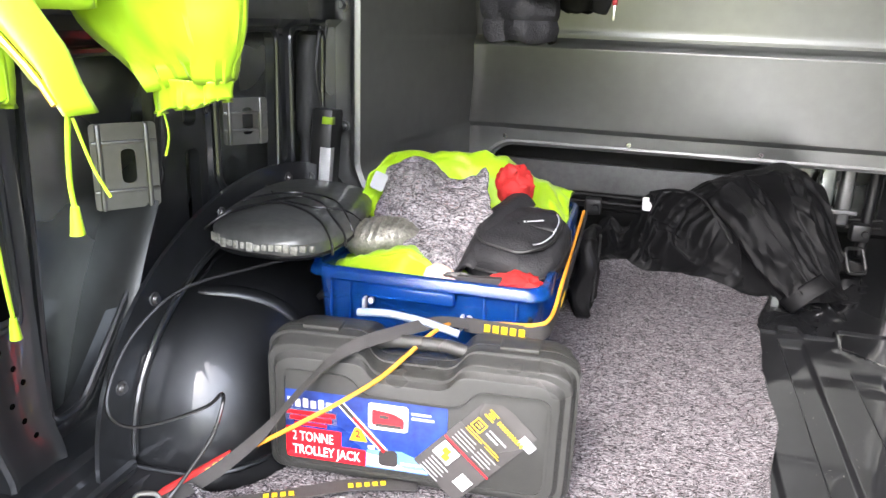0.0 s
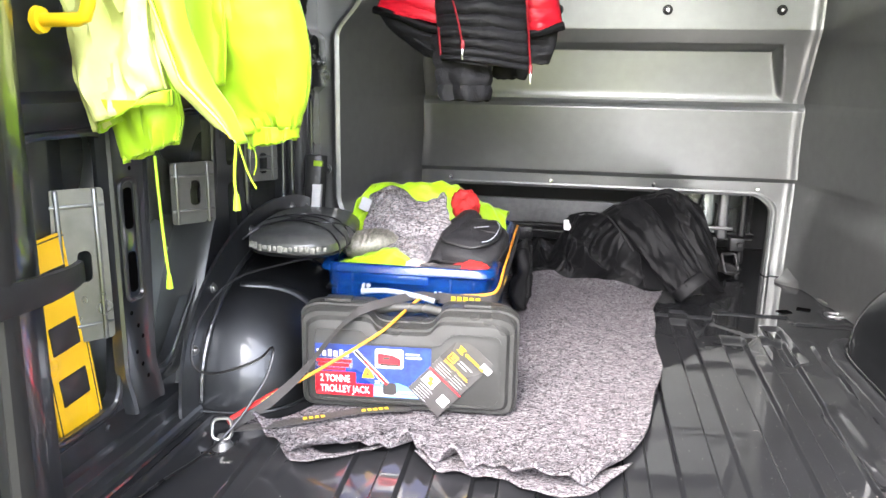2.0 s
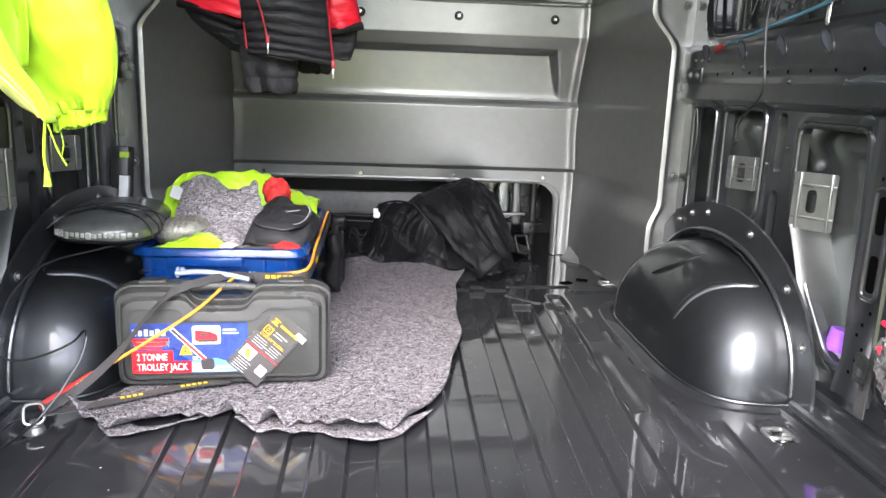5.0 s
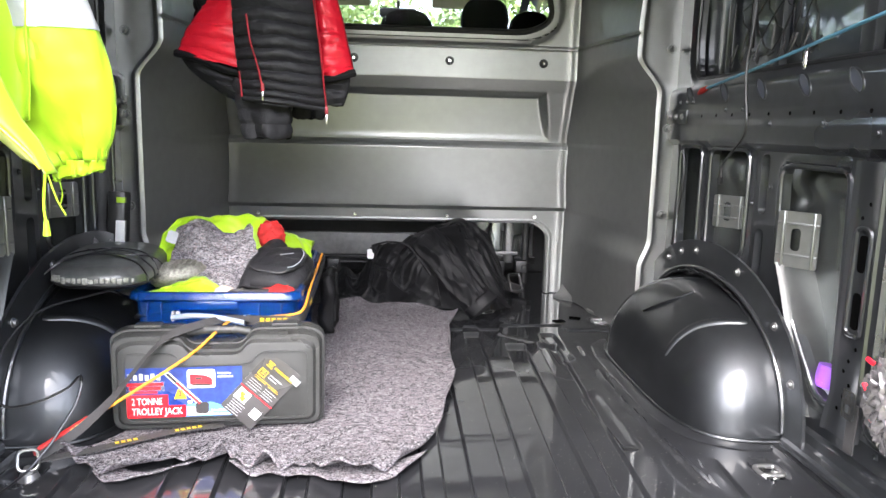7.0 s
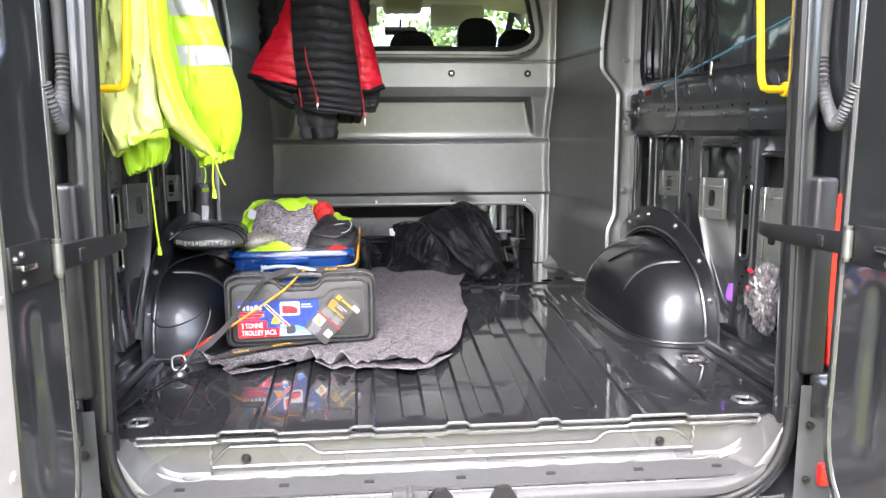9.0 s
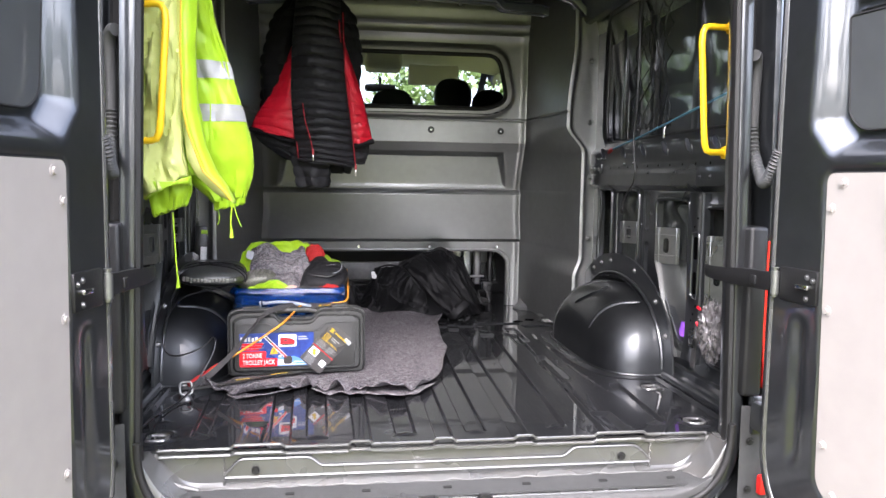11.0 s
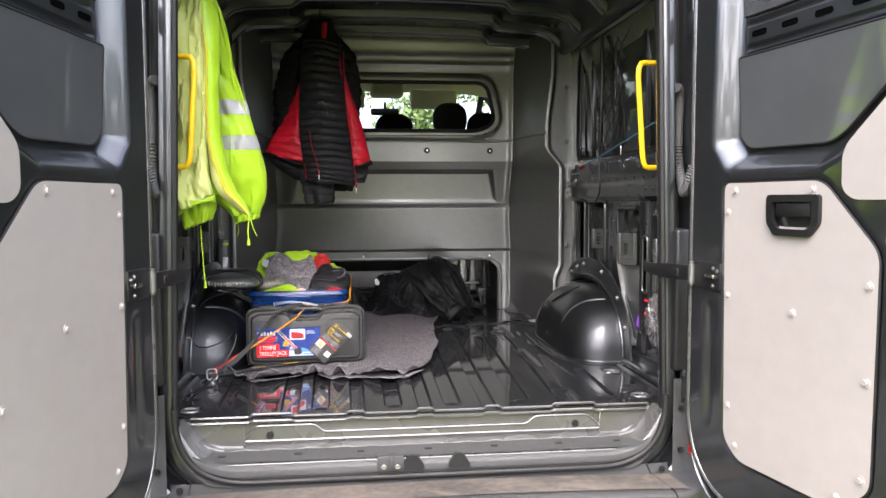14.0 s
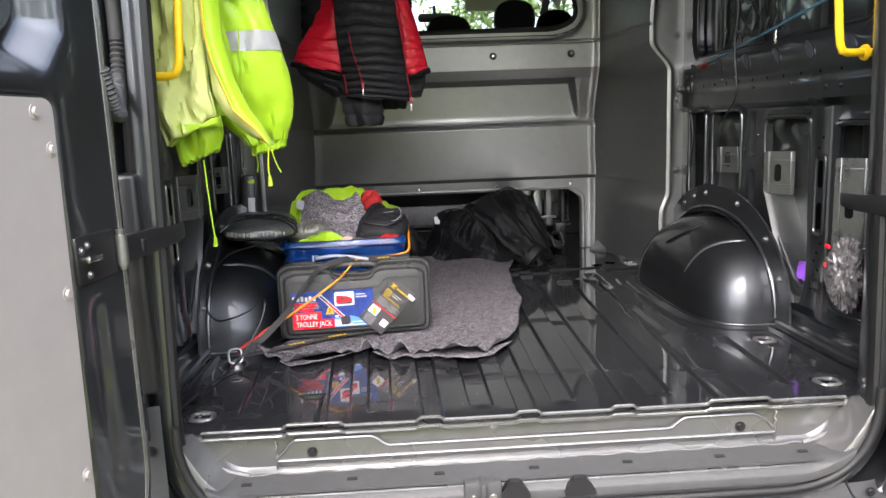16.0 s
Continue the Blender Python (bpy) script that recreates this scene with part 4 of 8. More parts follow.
    bolts("post_hole", [(s * 0.9085, yy, zz) for yy, zz in ((0.43, 0.60), (0.45, 0.57), (0.422, 0.30), (0.44, 0.27), (0.452, 0.245), (0.43, 0.22), (0.445, 0.19), (0.46, 0.16))], 0.003, 0.001, post, HOLE, TO_LEFT if s > 0 else TO_RIGHT)
    return ob


side_wall(1, "wall_right")
side_wall(-1, "wall_left")

# ---- outer body and cab ----


def body_section(y):
    """Cross-section of the van's outer skin at y: half width, top, bottom."""
    w = float(np.interp(y, [0.02, 0.3, 3.2, 4.3, 5.2, 5.5], [0.93, 1.005, 1.015, 0.98, 0.88, 0.75]))
    top = float(np.interp(y, [0.02, 0.3, 3.3, 3.75, 4.62, 5.2, 5.5], [1.70, 1.79, 1.80, 1.70, 1.02, 0.78, 0.35]))
    return w, top


ys = np.concatenate([np.linspace(0.02, 0.3, 6), np.linspace(0.5, 3.2, 10), np.linspace(3.3, 5.5, 24)])
rows = []
for y in ys:
    w, top = body_section(y)
    ring = rounded([(w, -0.38), (w + 0.01, 0.5), (w * 0.90, top), (-w * 0.90, top), (-w - 0.01, 0.5), (-w, -0.38)], [0.01, 0.3, 0.22, 0.22, 0.3, 0.01], 6)
    rows.append([(p.x, y, p.y) for p in ring])
bm = grid_mesh(np.array(rows))
doomed = []
for f in bm.faces:
    c = f.calc_center_median()
    screen = 3.78 < c.y < 4.6 and abs(c.x) < 0.80 and c.z > 1.0
    side = 3.0 < c.y < 4.2 and abs(c.x) > 0.86 and 0.75 < c.z < 1.5
    if screen or side:
        doomed.append(f)
bmesh.ops.delete(bm, geom=doomed, context="FACES")
body = tagged(part("wall_outer_body", bm, PAINT), "dark grey painted body of the van", "van body", kind="structure")
bm = bmesh.new()
block(bm, -0.93, 0.93, 0.06, 5.2, -0.42, -0.06, 0.02)
part("underbody", bm, RUBBER, body)
bm = bmesh.new()
block(bm, -0.92, 0.92, 2.75, 5.1, -0.06, 0.02, 0.01)
part("cab_floor", bm, RUBBER, body)
bm = bmesh.new()
block(bm, -0.93, 0.93, 4.25, 5.0, 0.02, 1.02, 0.08, 3)
part("dashboard", bm, BLACK, body)
xs, ys = np.linspace(-0.93, 0.93, 30), np.linspace(2.12, 3.80, 20)
X, Y = np.meshgrid(xs, ys)
part("headliner", grid_mesh(np.stack([X, Y, 1.655 - 0.05 * (X / 0.93) ** 4 - 0.06 * sst(Y, 3.4, 3.8)], -1)), HEADLINER, body, "pale cab headliner")
bm = bmesh.new()
block(bm, -0.13, 0.13, 3.30, 3.52, 1.50, 1.62, 0.03, 3)
part("roof_console", bm, HEADLINER, body, "pale overhead console")
for x0 in (-0.55, 0.2):
    bm = bmesh.new()
    block(bm, x0, x0 + 0.38, 3.62, 3.66, 1.44, 1.59, 0.015)
    part("sun_visor", bm, HEADLINER, body)
bm = bmesh.new()
tube(bm, [(0.0, 3.86, 1.52), (0.0, 3.9, 1.46)], 0.01, 8)
block(bm, -0.12, 0.12, 3.86, 3.89, 1.41, 1.47, 0.02)
part("mirror", bm, BLACK, body)

# ---- rear doors ----
D_WINDOW = [(0.262, 0.87), (0.30, 0.825), (0.60, 0.822), (0.655, 0.845), (0.86, 1.02), (0.86, 1.45), (0.33, 1.445), (0.275, 1.40)]
D_PANEL = rounded([(0.285, -0.002), (0.35, -0.05), (0.70, -0.045), (0.795, 0.03), (0.80, 0.575), (0.632, 0.742), (0.268, 0.742)], [0.03, 0.03, 0.03, 0.03, 0.03, 0.035, 0.025], 4)
D_PANEL_UP = rounded([(0.688, 0.72), (0.72, 0.695), (0.862, 0.695), (0.862, 0.965), (0.83, 0.945), (0.688, 0.815)], [0.02, 0.02, 0.004, 0.01, 0.03, 0.03], 4)
D_PANEL_LOW = rounded([(0.812, 0.60), (0.862, 0.552), (0.862, 0.655), (0.825, 0.655)], 0.012, 4)


def rear_door(s, name):
    hinge = Vector((s * 0.793, -0.06, 0))
    along, out = Vector((s * 0.168, -0.986, 0)), Vector((s * 0.986, 0.168, 0))
    m = Matrix(((along.x, out.x, 0, hinge.x), (along.y, out.y, 0, hinge.y), (0, 0, 1, 0), (0, 0, 0, 1)))
    bulge = rounded([(0.066, -0.21), (0.95, -0.21), (0.95, 1.62), (0.07, 1.62)], [0.26, 0.01, 0.01, 0.26], 8)
    us, zs = np.linspace(0.095, 0.87, 108), np.unique(np.concatenate([np.linspace(-0.25, 1.66, 240), np.linspace(1.09, 1.225, 55)]))
    U, Z = np.meshgrid(us, zs)
    W = 0.055 * sst(sdf(U, Z, bulge), -0.03, 0.004)
    win = sdf(U, Z, D_WINDOW)
    W = W + 0.055 * (1 - sst(win, -0.004, 0.060))
    rib = (1 - sst(np.abs(Z - 1.158), 0.022, 0.030)) + 0.8 * np.exp(-(((np.abs(Z - 1.158) - 0.046) / 0.005) ** 2))
    W = W - 0.012 * rib * (1 - sst(win, -0.03, -0.005))
    W = W + 0.010 * (1 - sst(sdf(U, Z, D_PANEL), 0.0, 0.012))
    W = W + 0.012 * np.exp(-(((U - 0.205) / 0.018) ** 2)) * (1 - sst(Z, 0.36, 0.40)) * sst(Z, 0.0, 0.05)
    bm = grid_mesh(np.stack([U, W, Z], -1))
    keep = rounded([(0.095, -0.25), (0.87, -0.25), (0.87, 1.66), (0.095, 1.66)], [0.27, 0.004, 0.004, 0.27], 10)
    cx, cz = np.array([f.calc_center_median()[0] for f in bm.faces]), np.array([f.calc_center_median()[2] for f in bm.faces])
    far = sdf(cx, cz, keep) > 0
    bm.faces.ensure_lookup_table()
    bmesh.ops.delete(bm, geom=[bm.faces[i] for i in np.nonzero(far)[0]], context="FACES")
    ob = tagged(part(name, bm, PAINT), "open rear door with dark paint and pale composite panels", "van door", kind="structure")
    ob.matrix_world = m
    bm = bmesh.new()
    plate(bm, keep, 0.012, lambda u, v, w: (u, 0.066 + w, v))
    part("outer_skin", bm, PAINT, ob)
    bm = bmesh.new()
    tube(bm, [(p[0], 0.040, p[1]) for p in keep[33:] + keep[:11]], 0.028, 8, flat=0.3)
    part("door_edge", bm, PAINT, ob)
    bm = bmesh.new()
    lip = rounded([(0.110, -0.20), (0.95, -0.20), (0.95, 1.61), (0.112, 1.61)], [0.27, 0.01, 0.01, 0.27], 10)
    lip = [Vector((0.87, 1.61))] + lip[33:] + lip[:11] + [Vector((0.87, -0.20))]
    tube(bm, [(p[0], 0.004, p[1]) for p in lip], 0.0082, 8)
    part("edge_seal", bm, SILL, ob, "pale edge of the door seal")
    up = rounded([(0.275, 1.215), (0.86, 1.215), (0.86, 1.44), (0.34, 1.44), (0.275, 1.40)], [0.012, 0.004, 0.01, 0.05, 0.04], 4)
    low = rounded([(0.275, 0.875), (0.31, 0.84), (0.60, 0.836), (0.65, 0.858), (0.855, 1.03), (0.855, 1.10), (0.275, 1.10)], [0.03, 0.03, 0.03, 0.03, 0.004, 0.004, 0.01], 4)
    for outline in (up, low):
        bm = bmesh.new()
        z0 = min(p[1] for p in outline)
        plate(bm, outline, 0.008, lambda u, v, w: (u, 0.055 - w - 0.06 * (v - z0), v))
        film = part("dark_panel", bm, FILM, ob, "dark glossy inner skin")
        # added tube: its black line stands for the gap round the pane
        bm = bmesh.new()
        tube(bm, [(p[0], 0.0485 - 0.06 * (p[1] - z0), p[1]) for p in outline], 0.0035, 6, closed=True)
        part("gasket", bm, RUBBER, film, "thin black line for the gap round the pane")
    # shade in the rib's slots, put on as black plates
    for k in range(5):
        bm = bmesh.new()
        plate(bm, rect(0.315 + k * 0.115, 0.372 + k * 0.115, 1.150, 1.167, 0.008, 4), 0.002, lambda u, v, w: (u, 0.0430 - w, v))
        part("slot", bm, HOLE, ob)
    panels = [D_PANEL, D_PANEL_UP, D_PANEL_LOW]
    for outline in panels:
        bm = bmesh.new()
        holes = [rounded([(0.475, 0.625), (0.60, 0.625), (0.615, 0.645), (0.615, 0.69), (0.46, 0.69), (0.46, 0.645)], 0.01, 3)] if s > 0 and outline is D_PANEL else []
        plate(bm, outline, 0.005, lambda u, v, w: (u, 0.004 - w, v), holes)
        big = part("panel", bm, PANEL, ob, "pale grey-beige composite panel")
        if outline is D_PANEL:
            bolts("rivet", [(u, -0.001, z) for u, z in ((0.315, 0.72), (0.60, 0.72), (0.285, 0.66), (0.29, 0.42), (0.30, 0.10), (0.335, -0.01), (0.70, -0.015), (0.77, 0.05), (0.775, 0.28), (0.775, 0.50), (0.545, 0.405))], 0.0085, 0.006, big, PANEL, TO_REAR)
        bm = bmesh.new()
        tube(bm, [(p[0], 0.003, p[1]) for p in outline], 0.004, 6, closed=True)
        part("panel_edging", bm, RUBBER, big, "black rubber edging")
    if s > 0:
        bm = bmesh.new()
        outer = rounded([(0.480, 0.602), (0.60, 0.602), (0.632, 0.635), (0.632, 0.708), (0.452, 0.708), (0.452, 0.635)], 0.012, 4)
        inner = rounded([(0.49, 0.620), (0.592, 0.620), (0.61, 0.643), (0.61, 0.690), (0.474, 0.690), (0.474, 0.643)], 0.01, 4)
        plate(bm, outer, 0.012, lambda u, v, w: (u, 0.0 - w, v), [inner])
        grip = part("door_handle", bm, BLACK, ob, "black plastic recessed door handle")
        bm = bmesh.new()
        block(bm, 0.47, 0.612, 0.022, 0.028, 0.615, 0.695)
        part("cup", bm, RUBBER, grip)
        bm = bmesh.new()
        block(bm, 0.482, 0.602, -0.009, 0.006, 0.652, 0.687, 0.005)
        part("lever", bm, BLACK, grip)
    # check strap bracket on the door
    bm = bmesh.new()
    block(bm, 0.142, 0.262, -0.008, 0.012, 0.425, 0.51, 0.006)
    br = part("strap_bracket", bm, BLACK, ob, "black steel check strap bracket")
    bm = bmesh.new()
    block(bm, 0.205, 0.245, -0.02, -0.006, 0.462, 0.474, 0.003)
    part("latch", bm, STEEL, br)
    bolts("bracket_bolt", [(0.232, -0.008, 0.492), (0.232, -0.008, 0.44), (0.25, -0.008, 0.485)], 0.005, 0.005, br, BOLT, TO_REAR)
    # strap arm, from the door to the pillar
    bm = bmesh.new()
    path = smoothpath([(0.135, -0.012, 0.468), (0.09, -0.012, 0.468), (0.02, -0.006, 0.466), (-0.10, 0.002, 0.462), (-0.16, 0.014, 0.462), (-0.20, 0.034, 0.462)], 6)
    rows = [[(p.x, p.y + dw, p.z + dz * (0.62 + 0.38 * min(1, max(0, (p.x + 0.2) / 0.2)))) for dw, dz in ((0.005, -0.024), (-0.005, -0.024), (-0.007, -0.018), (-0.007, 0.018), (-0.005, 0.024), (0.005, 0.024), (0.005, -0.024))] for p in path]
    arm = part("check_strap", grid_mesh(np.array(rows)), BLACK, ob, "black steel door check strap")
    bm = bmesh.new()
    disc(bm, Matrix.Translation((0.132, -0.012, 0.438)), 0.011, 0.011, 0.058, 14)
    for z in (0.430, 0.496):
        disc(bm, Matrix.Translation((0.132, -0.012, z)), 0.007, 0.009, 0.010, 12)
    part("spring", bm, ZINC, arm, "zinc hinge pin")
    bm = bmesh.new()
    block(bm, 0.05, 0.072, -0.022, -0.012, 0.452, 0.478, 0.003)
    part("stop", bm, BLACK, arm)
    return ob


rear_door(1, "door_1")
rear_door(-1, "door_2")

# hinges and lamps on the body beside the opening
for s in (-1, 1):
    ob = thing("door_hinge", "dark painted steel hinge on the rear pillar", "hinge", "rear door hinges")
    bm = bmesh.new()
    block(bm, s * 0.845, s * 0.90, -0.055, -0.03, 0.02, 0.13, 0.006)
    part("leaf", bm, PAINT, ob)
    for z in (0.035, 1.22):
        bm = bmesh.new()
        block(bm, s * 0.845, s * 0.885, -0.17, -0.035, z, z + 0.08, 0.008)
        part("arm", bm, PAINT, ob)
    bm = bmesh.new()
    disc(bm, Matrix.Translation((s * 0.905, -0.05, 0.03)), 0.012, 0.012, 0.09, 14)
    part("knuckle", bm, PAINT, ob)
    bolts("hinge_bolt", [(s * 0.862, -0.055, 0.05), (s * 0.862, -0.055, 0.10)], 0.006, 0.006, ob, BOLT, TO_REAR)

    lamp = thing("tail_lamp", "tall red rear lamp on the body corner", "rear lamp", "rear lamps")
    bm = bmesh.new()
    plate(bm, rounded([(0.874, 0.56), (0.884, 0.56), (0.94, 0.40), (0.96, 0.14), (0.884, 0.14), (0.872, 0.30)], 0.01, 3), 0.10, lambda u, v, w: (s * u, -0.042 + w, v))
    part("lens", bm, TAIL, lamp, "red plastic lens")
    bm = bmesh.new()
    block(bm, s * 0.818, s * 0.874, -0.048, 0.06, 0.125, 0.60, 0.012, 3)
    part("housing", bm, BLACK, lamp)

    ref = thing("reflector", "small red reflector in the bumper corner", "reflector", "bumper reflectors")
    bm = bmesh.new()
    block(bm, s * 0.874, s * 0.93, -0.062, -0.02, -0.155, -0.10, 0.006)
    part("lens", bm, TAIL, ref)

    hose = thing("cable_sleeve", "grey corrugated cable sleeve between body and door", "cable sleeve", "door cable sleeves")
    bm = bmesh.new()
    path = smoothpath([(s * 0.828, -0.005, 1.065), (s * 0.842, 0.008, 1.062), (s * 0.851, 0.022, 1.03), (s * 0.852, 0.028, 0.96), (s * 0.852, 0.028, 0.875)], 6)
    tube(bm, path, 0.0155, 12)
    part("upper_pipe", bm, BUMPER, hose)
    bm = bmesh.new()
    path = smoothpath([(s * 0.852, 0.028, 0.875), (s * 0.849, 0.008, 0.80), (s * 0.833, -0.055, 0.735), (s * 0.815, -0.105, 0.720), (s * 0.812, -0.14, 0.75), (s * 0.816, -0.165, 0.80)], 14)
    tube(bm, path, [0.0165 if k % 2 else 0.0125 for k in range(len(path))], 12)
    part("bellows", bm, BUMPER, hose)

    grab = thing("grab_handle", "bright yellow tubular grab handle on the pillar", "grab handle", "pillar grab handles")
    bm = bmesh.new()
    t = 1.183 if s > 0 else 1.176
    path = [(0.90, 0.21, t), (0.80, 0.20, t), (0.785, 0.195, t - 0.004), (0.776, 0.192, t - 0.02), (0.773, 0.19, t - 0.05)] + [(0.773 + 0.019 * k, 0.19, t - 0.05 - k * 0.267) for k in np.linspace(0.1, 1, 8)]
    path += [(0.796, 0.19, 0.831), (0.804, 0.192, 0.815), (0.819, 0.197, 0.811), (0.90, 0.21, 0.811)]
    path = [(s * x if s > 0 else -x + 0.018, y, z) for x, y, z in path]
    tube(bm, path, 0.0098, 12)
    part("bar", bm, YELLOW, grab)
    for z in (t, 0.811):
        bm = bmesh.new()
        disc(bm, Matrix.Translation((s * 0.872, 0.207, z)) @ TO_LEFT, 0.02, 0.018, 0.008 if s > 0 else -0.008, 16)
        part("foot", bm, YELLOW, grab)

# header strip with the two latch plates
header = thing("header_trim", "olive-grey header strip with two black door latches", "header trim")
bm = bmesh.new()
Xh = np.linspace(-0.62, 0.62, 61)
zb = 1.558 + 0.02 * (1 - (Xh / 0.8) ** 2)
part("strip", grid_mesh(np.array([np.stack([Xh, 0 * Xh + y, zb + dz], -1) for y, dz in ((0.004, 0.022), (0.007, 0.010), (0.014, 0.002), (0.03, 0.0), (0.05, 0.03))])), SILL, header)
bm.free()
for x in (-0.092, 0.115):
    bm = bmesh.new()
    block(bm, x - 0.026, x + 0.026, -0.004, 0.012, 1.555, 1.582, 0.004)
    latch = part("latch_plate", bm, BLACK, header, "black latch striker plate")
    bm = bmesh.new()
    tube(bm, [(x - 0.014, -0.004, 1.567), (x - 0.012, -0.02, 1.567), (x + 0.012, -0.02, 1.567), (x + 0.014, -0.004, 1.567)], 0.004, 8)
    part("striker", bm, BOLT, latch)
bolts("header_bolt", [(-0.17, 0.006, 1.57), (0.19, 0.006, 1.575)], 0.009, 0.008, header, RUBBER, TO_REAR)

brake = thing("brake_lamp", "long red high-level brake lamp above the doors", "brake lamp")
bm = bmesh.new()
pts = [(x, 1.735 - 0.04 * (x / 0.28) ** 2) for x in np.linspace(-0.26, 0.28, 17)]
rows = [[(x, y, z + dz) for x, z in pts] for y, dz in ((0.0, -0.01), (-0.03, 0.0), (-0.03, 0.025), (0.04, 0.045), (0.12, 0.05))]
bm.free()
part("lens", grid_mesh(np.array(rows)), TAIL, brake, "red lens")
bm = bmesh.new()
block(bm, -0.03, 0.03, -0.05, 0.03, 1.715, 1.745, 0.006)
part("camera_pod", bm, BLACK, brake, "small black housing")

# ---- bumper, tow bar, step ----
bumper = thing("bumper", "dark grey plastic rear bumper with a scuffed tread", "bumper")
prof = [(-0.02, -0.185), (-0.045, -0.205), (-0.06, -0.208), (-0.215, -0.196), (-0.238, -0.198), (-0.247, -0.206), (-0.248, -0.212), (-0.246, -0.240), (-0.237, -0.245), (-0.242, -0.251), (-0.239, -0.292), (-0.225, -0.304), (-0.10, -0.308)]
xs = np.linspace(-0.97, 0.97, 140)
back = 0.20 * np.clip((np.abs(xs) - 0.70) / 0.27, 0, 1) ** 2.6
rows = [np.stack([xs, np.minimum(y + back * (0.3 - y) / 0.5, 0.3), z + 0.02 * (1 - (xs / 0.97) ** 2) - 0.018], -1) for y, z in prof]
part("shell", grid_mesh(np.array(rows)), BUMPER, bumper)
bm = bmesh.new()
ys = np.linspace(-0.214, -0.062, 9)
X, Y = np.meshgrid(np.linspace(-0.76, 0.80, 90), ys)
bm.free()
part("tread", grid_mesh(np.stack([X, Y, -0.2045 - (Y + 0.06) * 0.078 + 0.02 * (1 - (X / 0.97) ** 2) - 0.018 + 0.0], -1)), BUMPER_TOP, bumper, "scuffed muddy tread")
for s in (-1, 1):
    bm = bmesh.new()
    rows = [[(s * x, y, z) for z in np.linspace(-0.24, 0.10, 10)] for x, y in ((0.82, -0.042), (0.86, -0.05), (0.93, -0.035), (0.985, 0.05), (1.0, 0.2))]
    bm.free()
    part("corner", grid_mesh(np.array(rows)), BUMPER, bumper, "grey plastic corner panel")
    bolts("corner_screw", [(s * 0.845, -0.05, -0.14), (s * 0.845, -0.05, 0.0), (s * 0.78, -0.05, -0.203)], 0.008, 0.005, bumper, BLACK, TO_REAR)
for x in (-0.755, 0.74):
    bm = bmesh.new()
    tube(bm, [(x + 0.02 * k / len(prof), y + 0.002, z + 0.02 * (1 - (x / 0.97) ** 2) - 0.018 + 0.001) for k, (y, z) in enumerate(prof)], 0.0028, 6)
    part("end_cap_seam", bm, RUBBER, bumper)
for x in (-0.82, -0.30, 0.30, 0.82):
    bm = bmesh.new()
    disc(bm, Matrix.Translation((x, -0.238 + (0.07 if abs(x) > 0.5 else 0) - 0.003, -0.270)) @ TO_REAR, 0.011, 0.01, 0.006, 16)
    part("parking_sensor", bm, BLACK, bumper, "round parking sensor")

tow = thing("tow_bar", "black tow bar with a steel ball and bolted plate", "tow bar")
bm = bmesh.new()
block(bm, -0.12, 0.06, -0.29, -0.27, -0.46, -0.235, 0.012)
part("plate", bm, BLACK, tow)
bm = bmesh.new()
block(bm, -0.75, 0.75, -0.10, -0.02, -0.52, -0.43, 0.008)
part("cross_beam", bm, BLACK, tow)
bm = bmesh.new()
block(bm, -0.07, 0.01, -0.28, -0.05, -0.50, -0.43, 0.008)
part("arm", bm, BLACK, tow)
bm = bmesh.new()
tube(bm, smoothpath([(-0.03, -0.28, -0.36), (-0.03, -0.36, -0.36), (-0.03, -0.385, -0.33), (-0.03, -0.385, -0.285)], 6), 0.017, 12)
bmesh.ops.create_uvsphere(bm, u_segments=20, v_segments=14, radius=0.025, matrix=Matrix.Translation((-0.03, -0.385, -0.268)))
part("ball", bm, STEEL, tow, "steel tow ball")
bolts("tow_bolt", [(-0.095, -0.29, -0.255), (0.035, -0.29, -0.255), (-0.095, -0.29, -0.31), (0.035, -0.29, -0.31)], 0.011, 0.012, tow, STEEL, TO_REAR)
bm = bmesh.new()
disc(bm, Matrix.Translation((-0.19, -0.26, -0.31)) @ TO_REAR, 0.038, 0.034, 0.05, 20)
part("socket", bm, BUMPER, tow, "grey trailer socket")

STUD = mat("worn_chequer_plate", (0.06, 0.059, 0.057), 0.55, 0.3, 0.5, 60, 0.3, 200)
step = thing("rear_step", "black chequer-plate fold-down rear step", "van step")
bm = bmesh.new()
plate(bm, rounded([(0.17, -0.28), (0.70, -0.28), (0.73, -0.33), (0.72, -0.46), (0.68, -0.50), (0.17, -0.48)], [0.02, 0.03, 0.02, 0.03, 0.03, 0.02], 4), 0.03, lambda u, v, w: (u, v, -0.320 + w))
tread = part("tread", bm, BLACK, step)
first = None
for i in range(18):
    for j in range(7):
        p = Matrix.Translation((0.195 + i * 0.0288, -0.295 - j * 0.028, -0.289)) @ Matrix.Rotation(radians(45 if (i + j) % 2 else -45), 4, "Z")
        if first is None:
            bm = bmesh.new()
            block(bm, -0.0135, 0.0135, -0.0035, 0.0035, 0, 0.0025, 0.0012, 1)
            first = ob = part("stud", bm, STUD, tread)
        else:
            ob = new("stud", first.data)
            ob.parent = tread
        ob.matrix_basis = p
for x in (0.24, 0.60):
    bm = bmesh.new()
    block(bm, x - 0.02, x + 0.02, -0.40, -0.05, -0.44, -0.335, 0.006)
    part("bracket", bm, BLACK, step)

# ---- cab seats seen through the bulkhead window ----


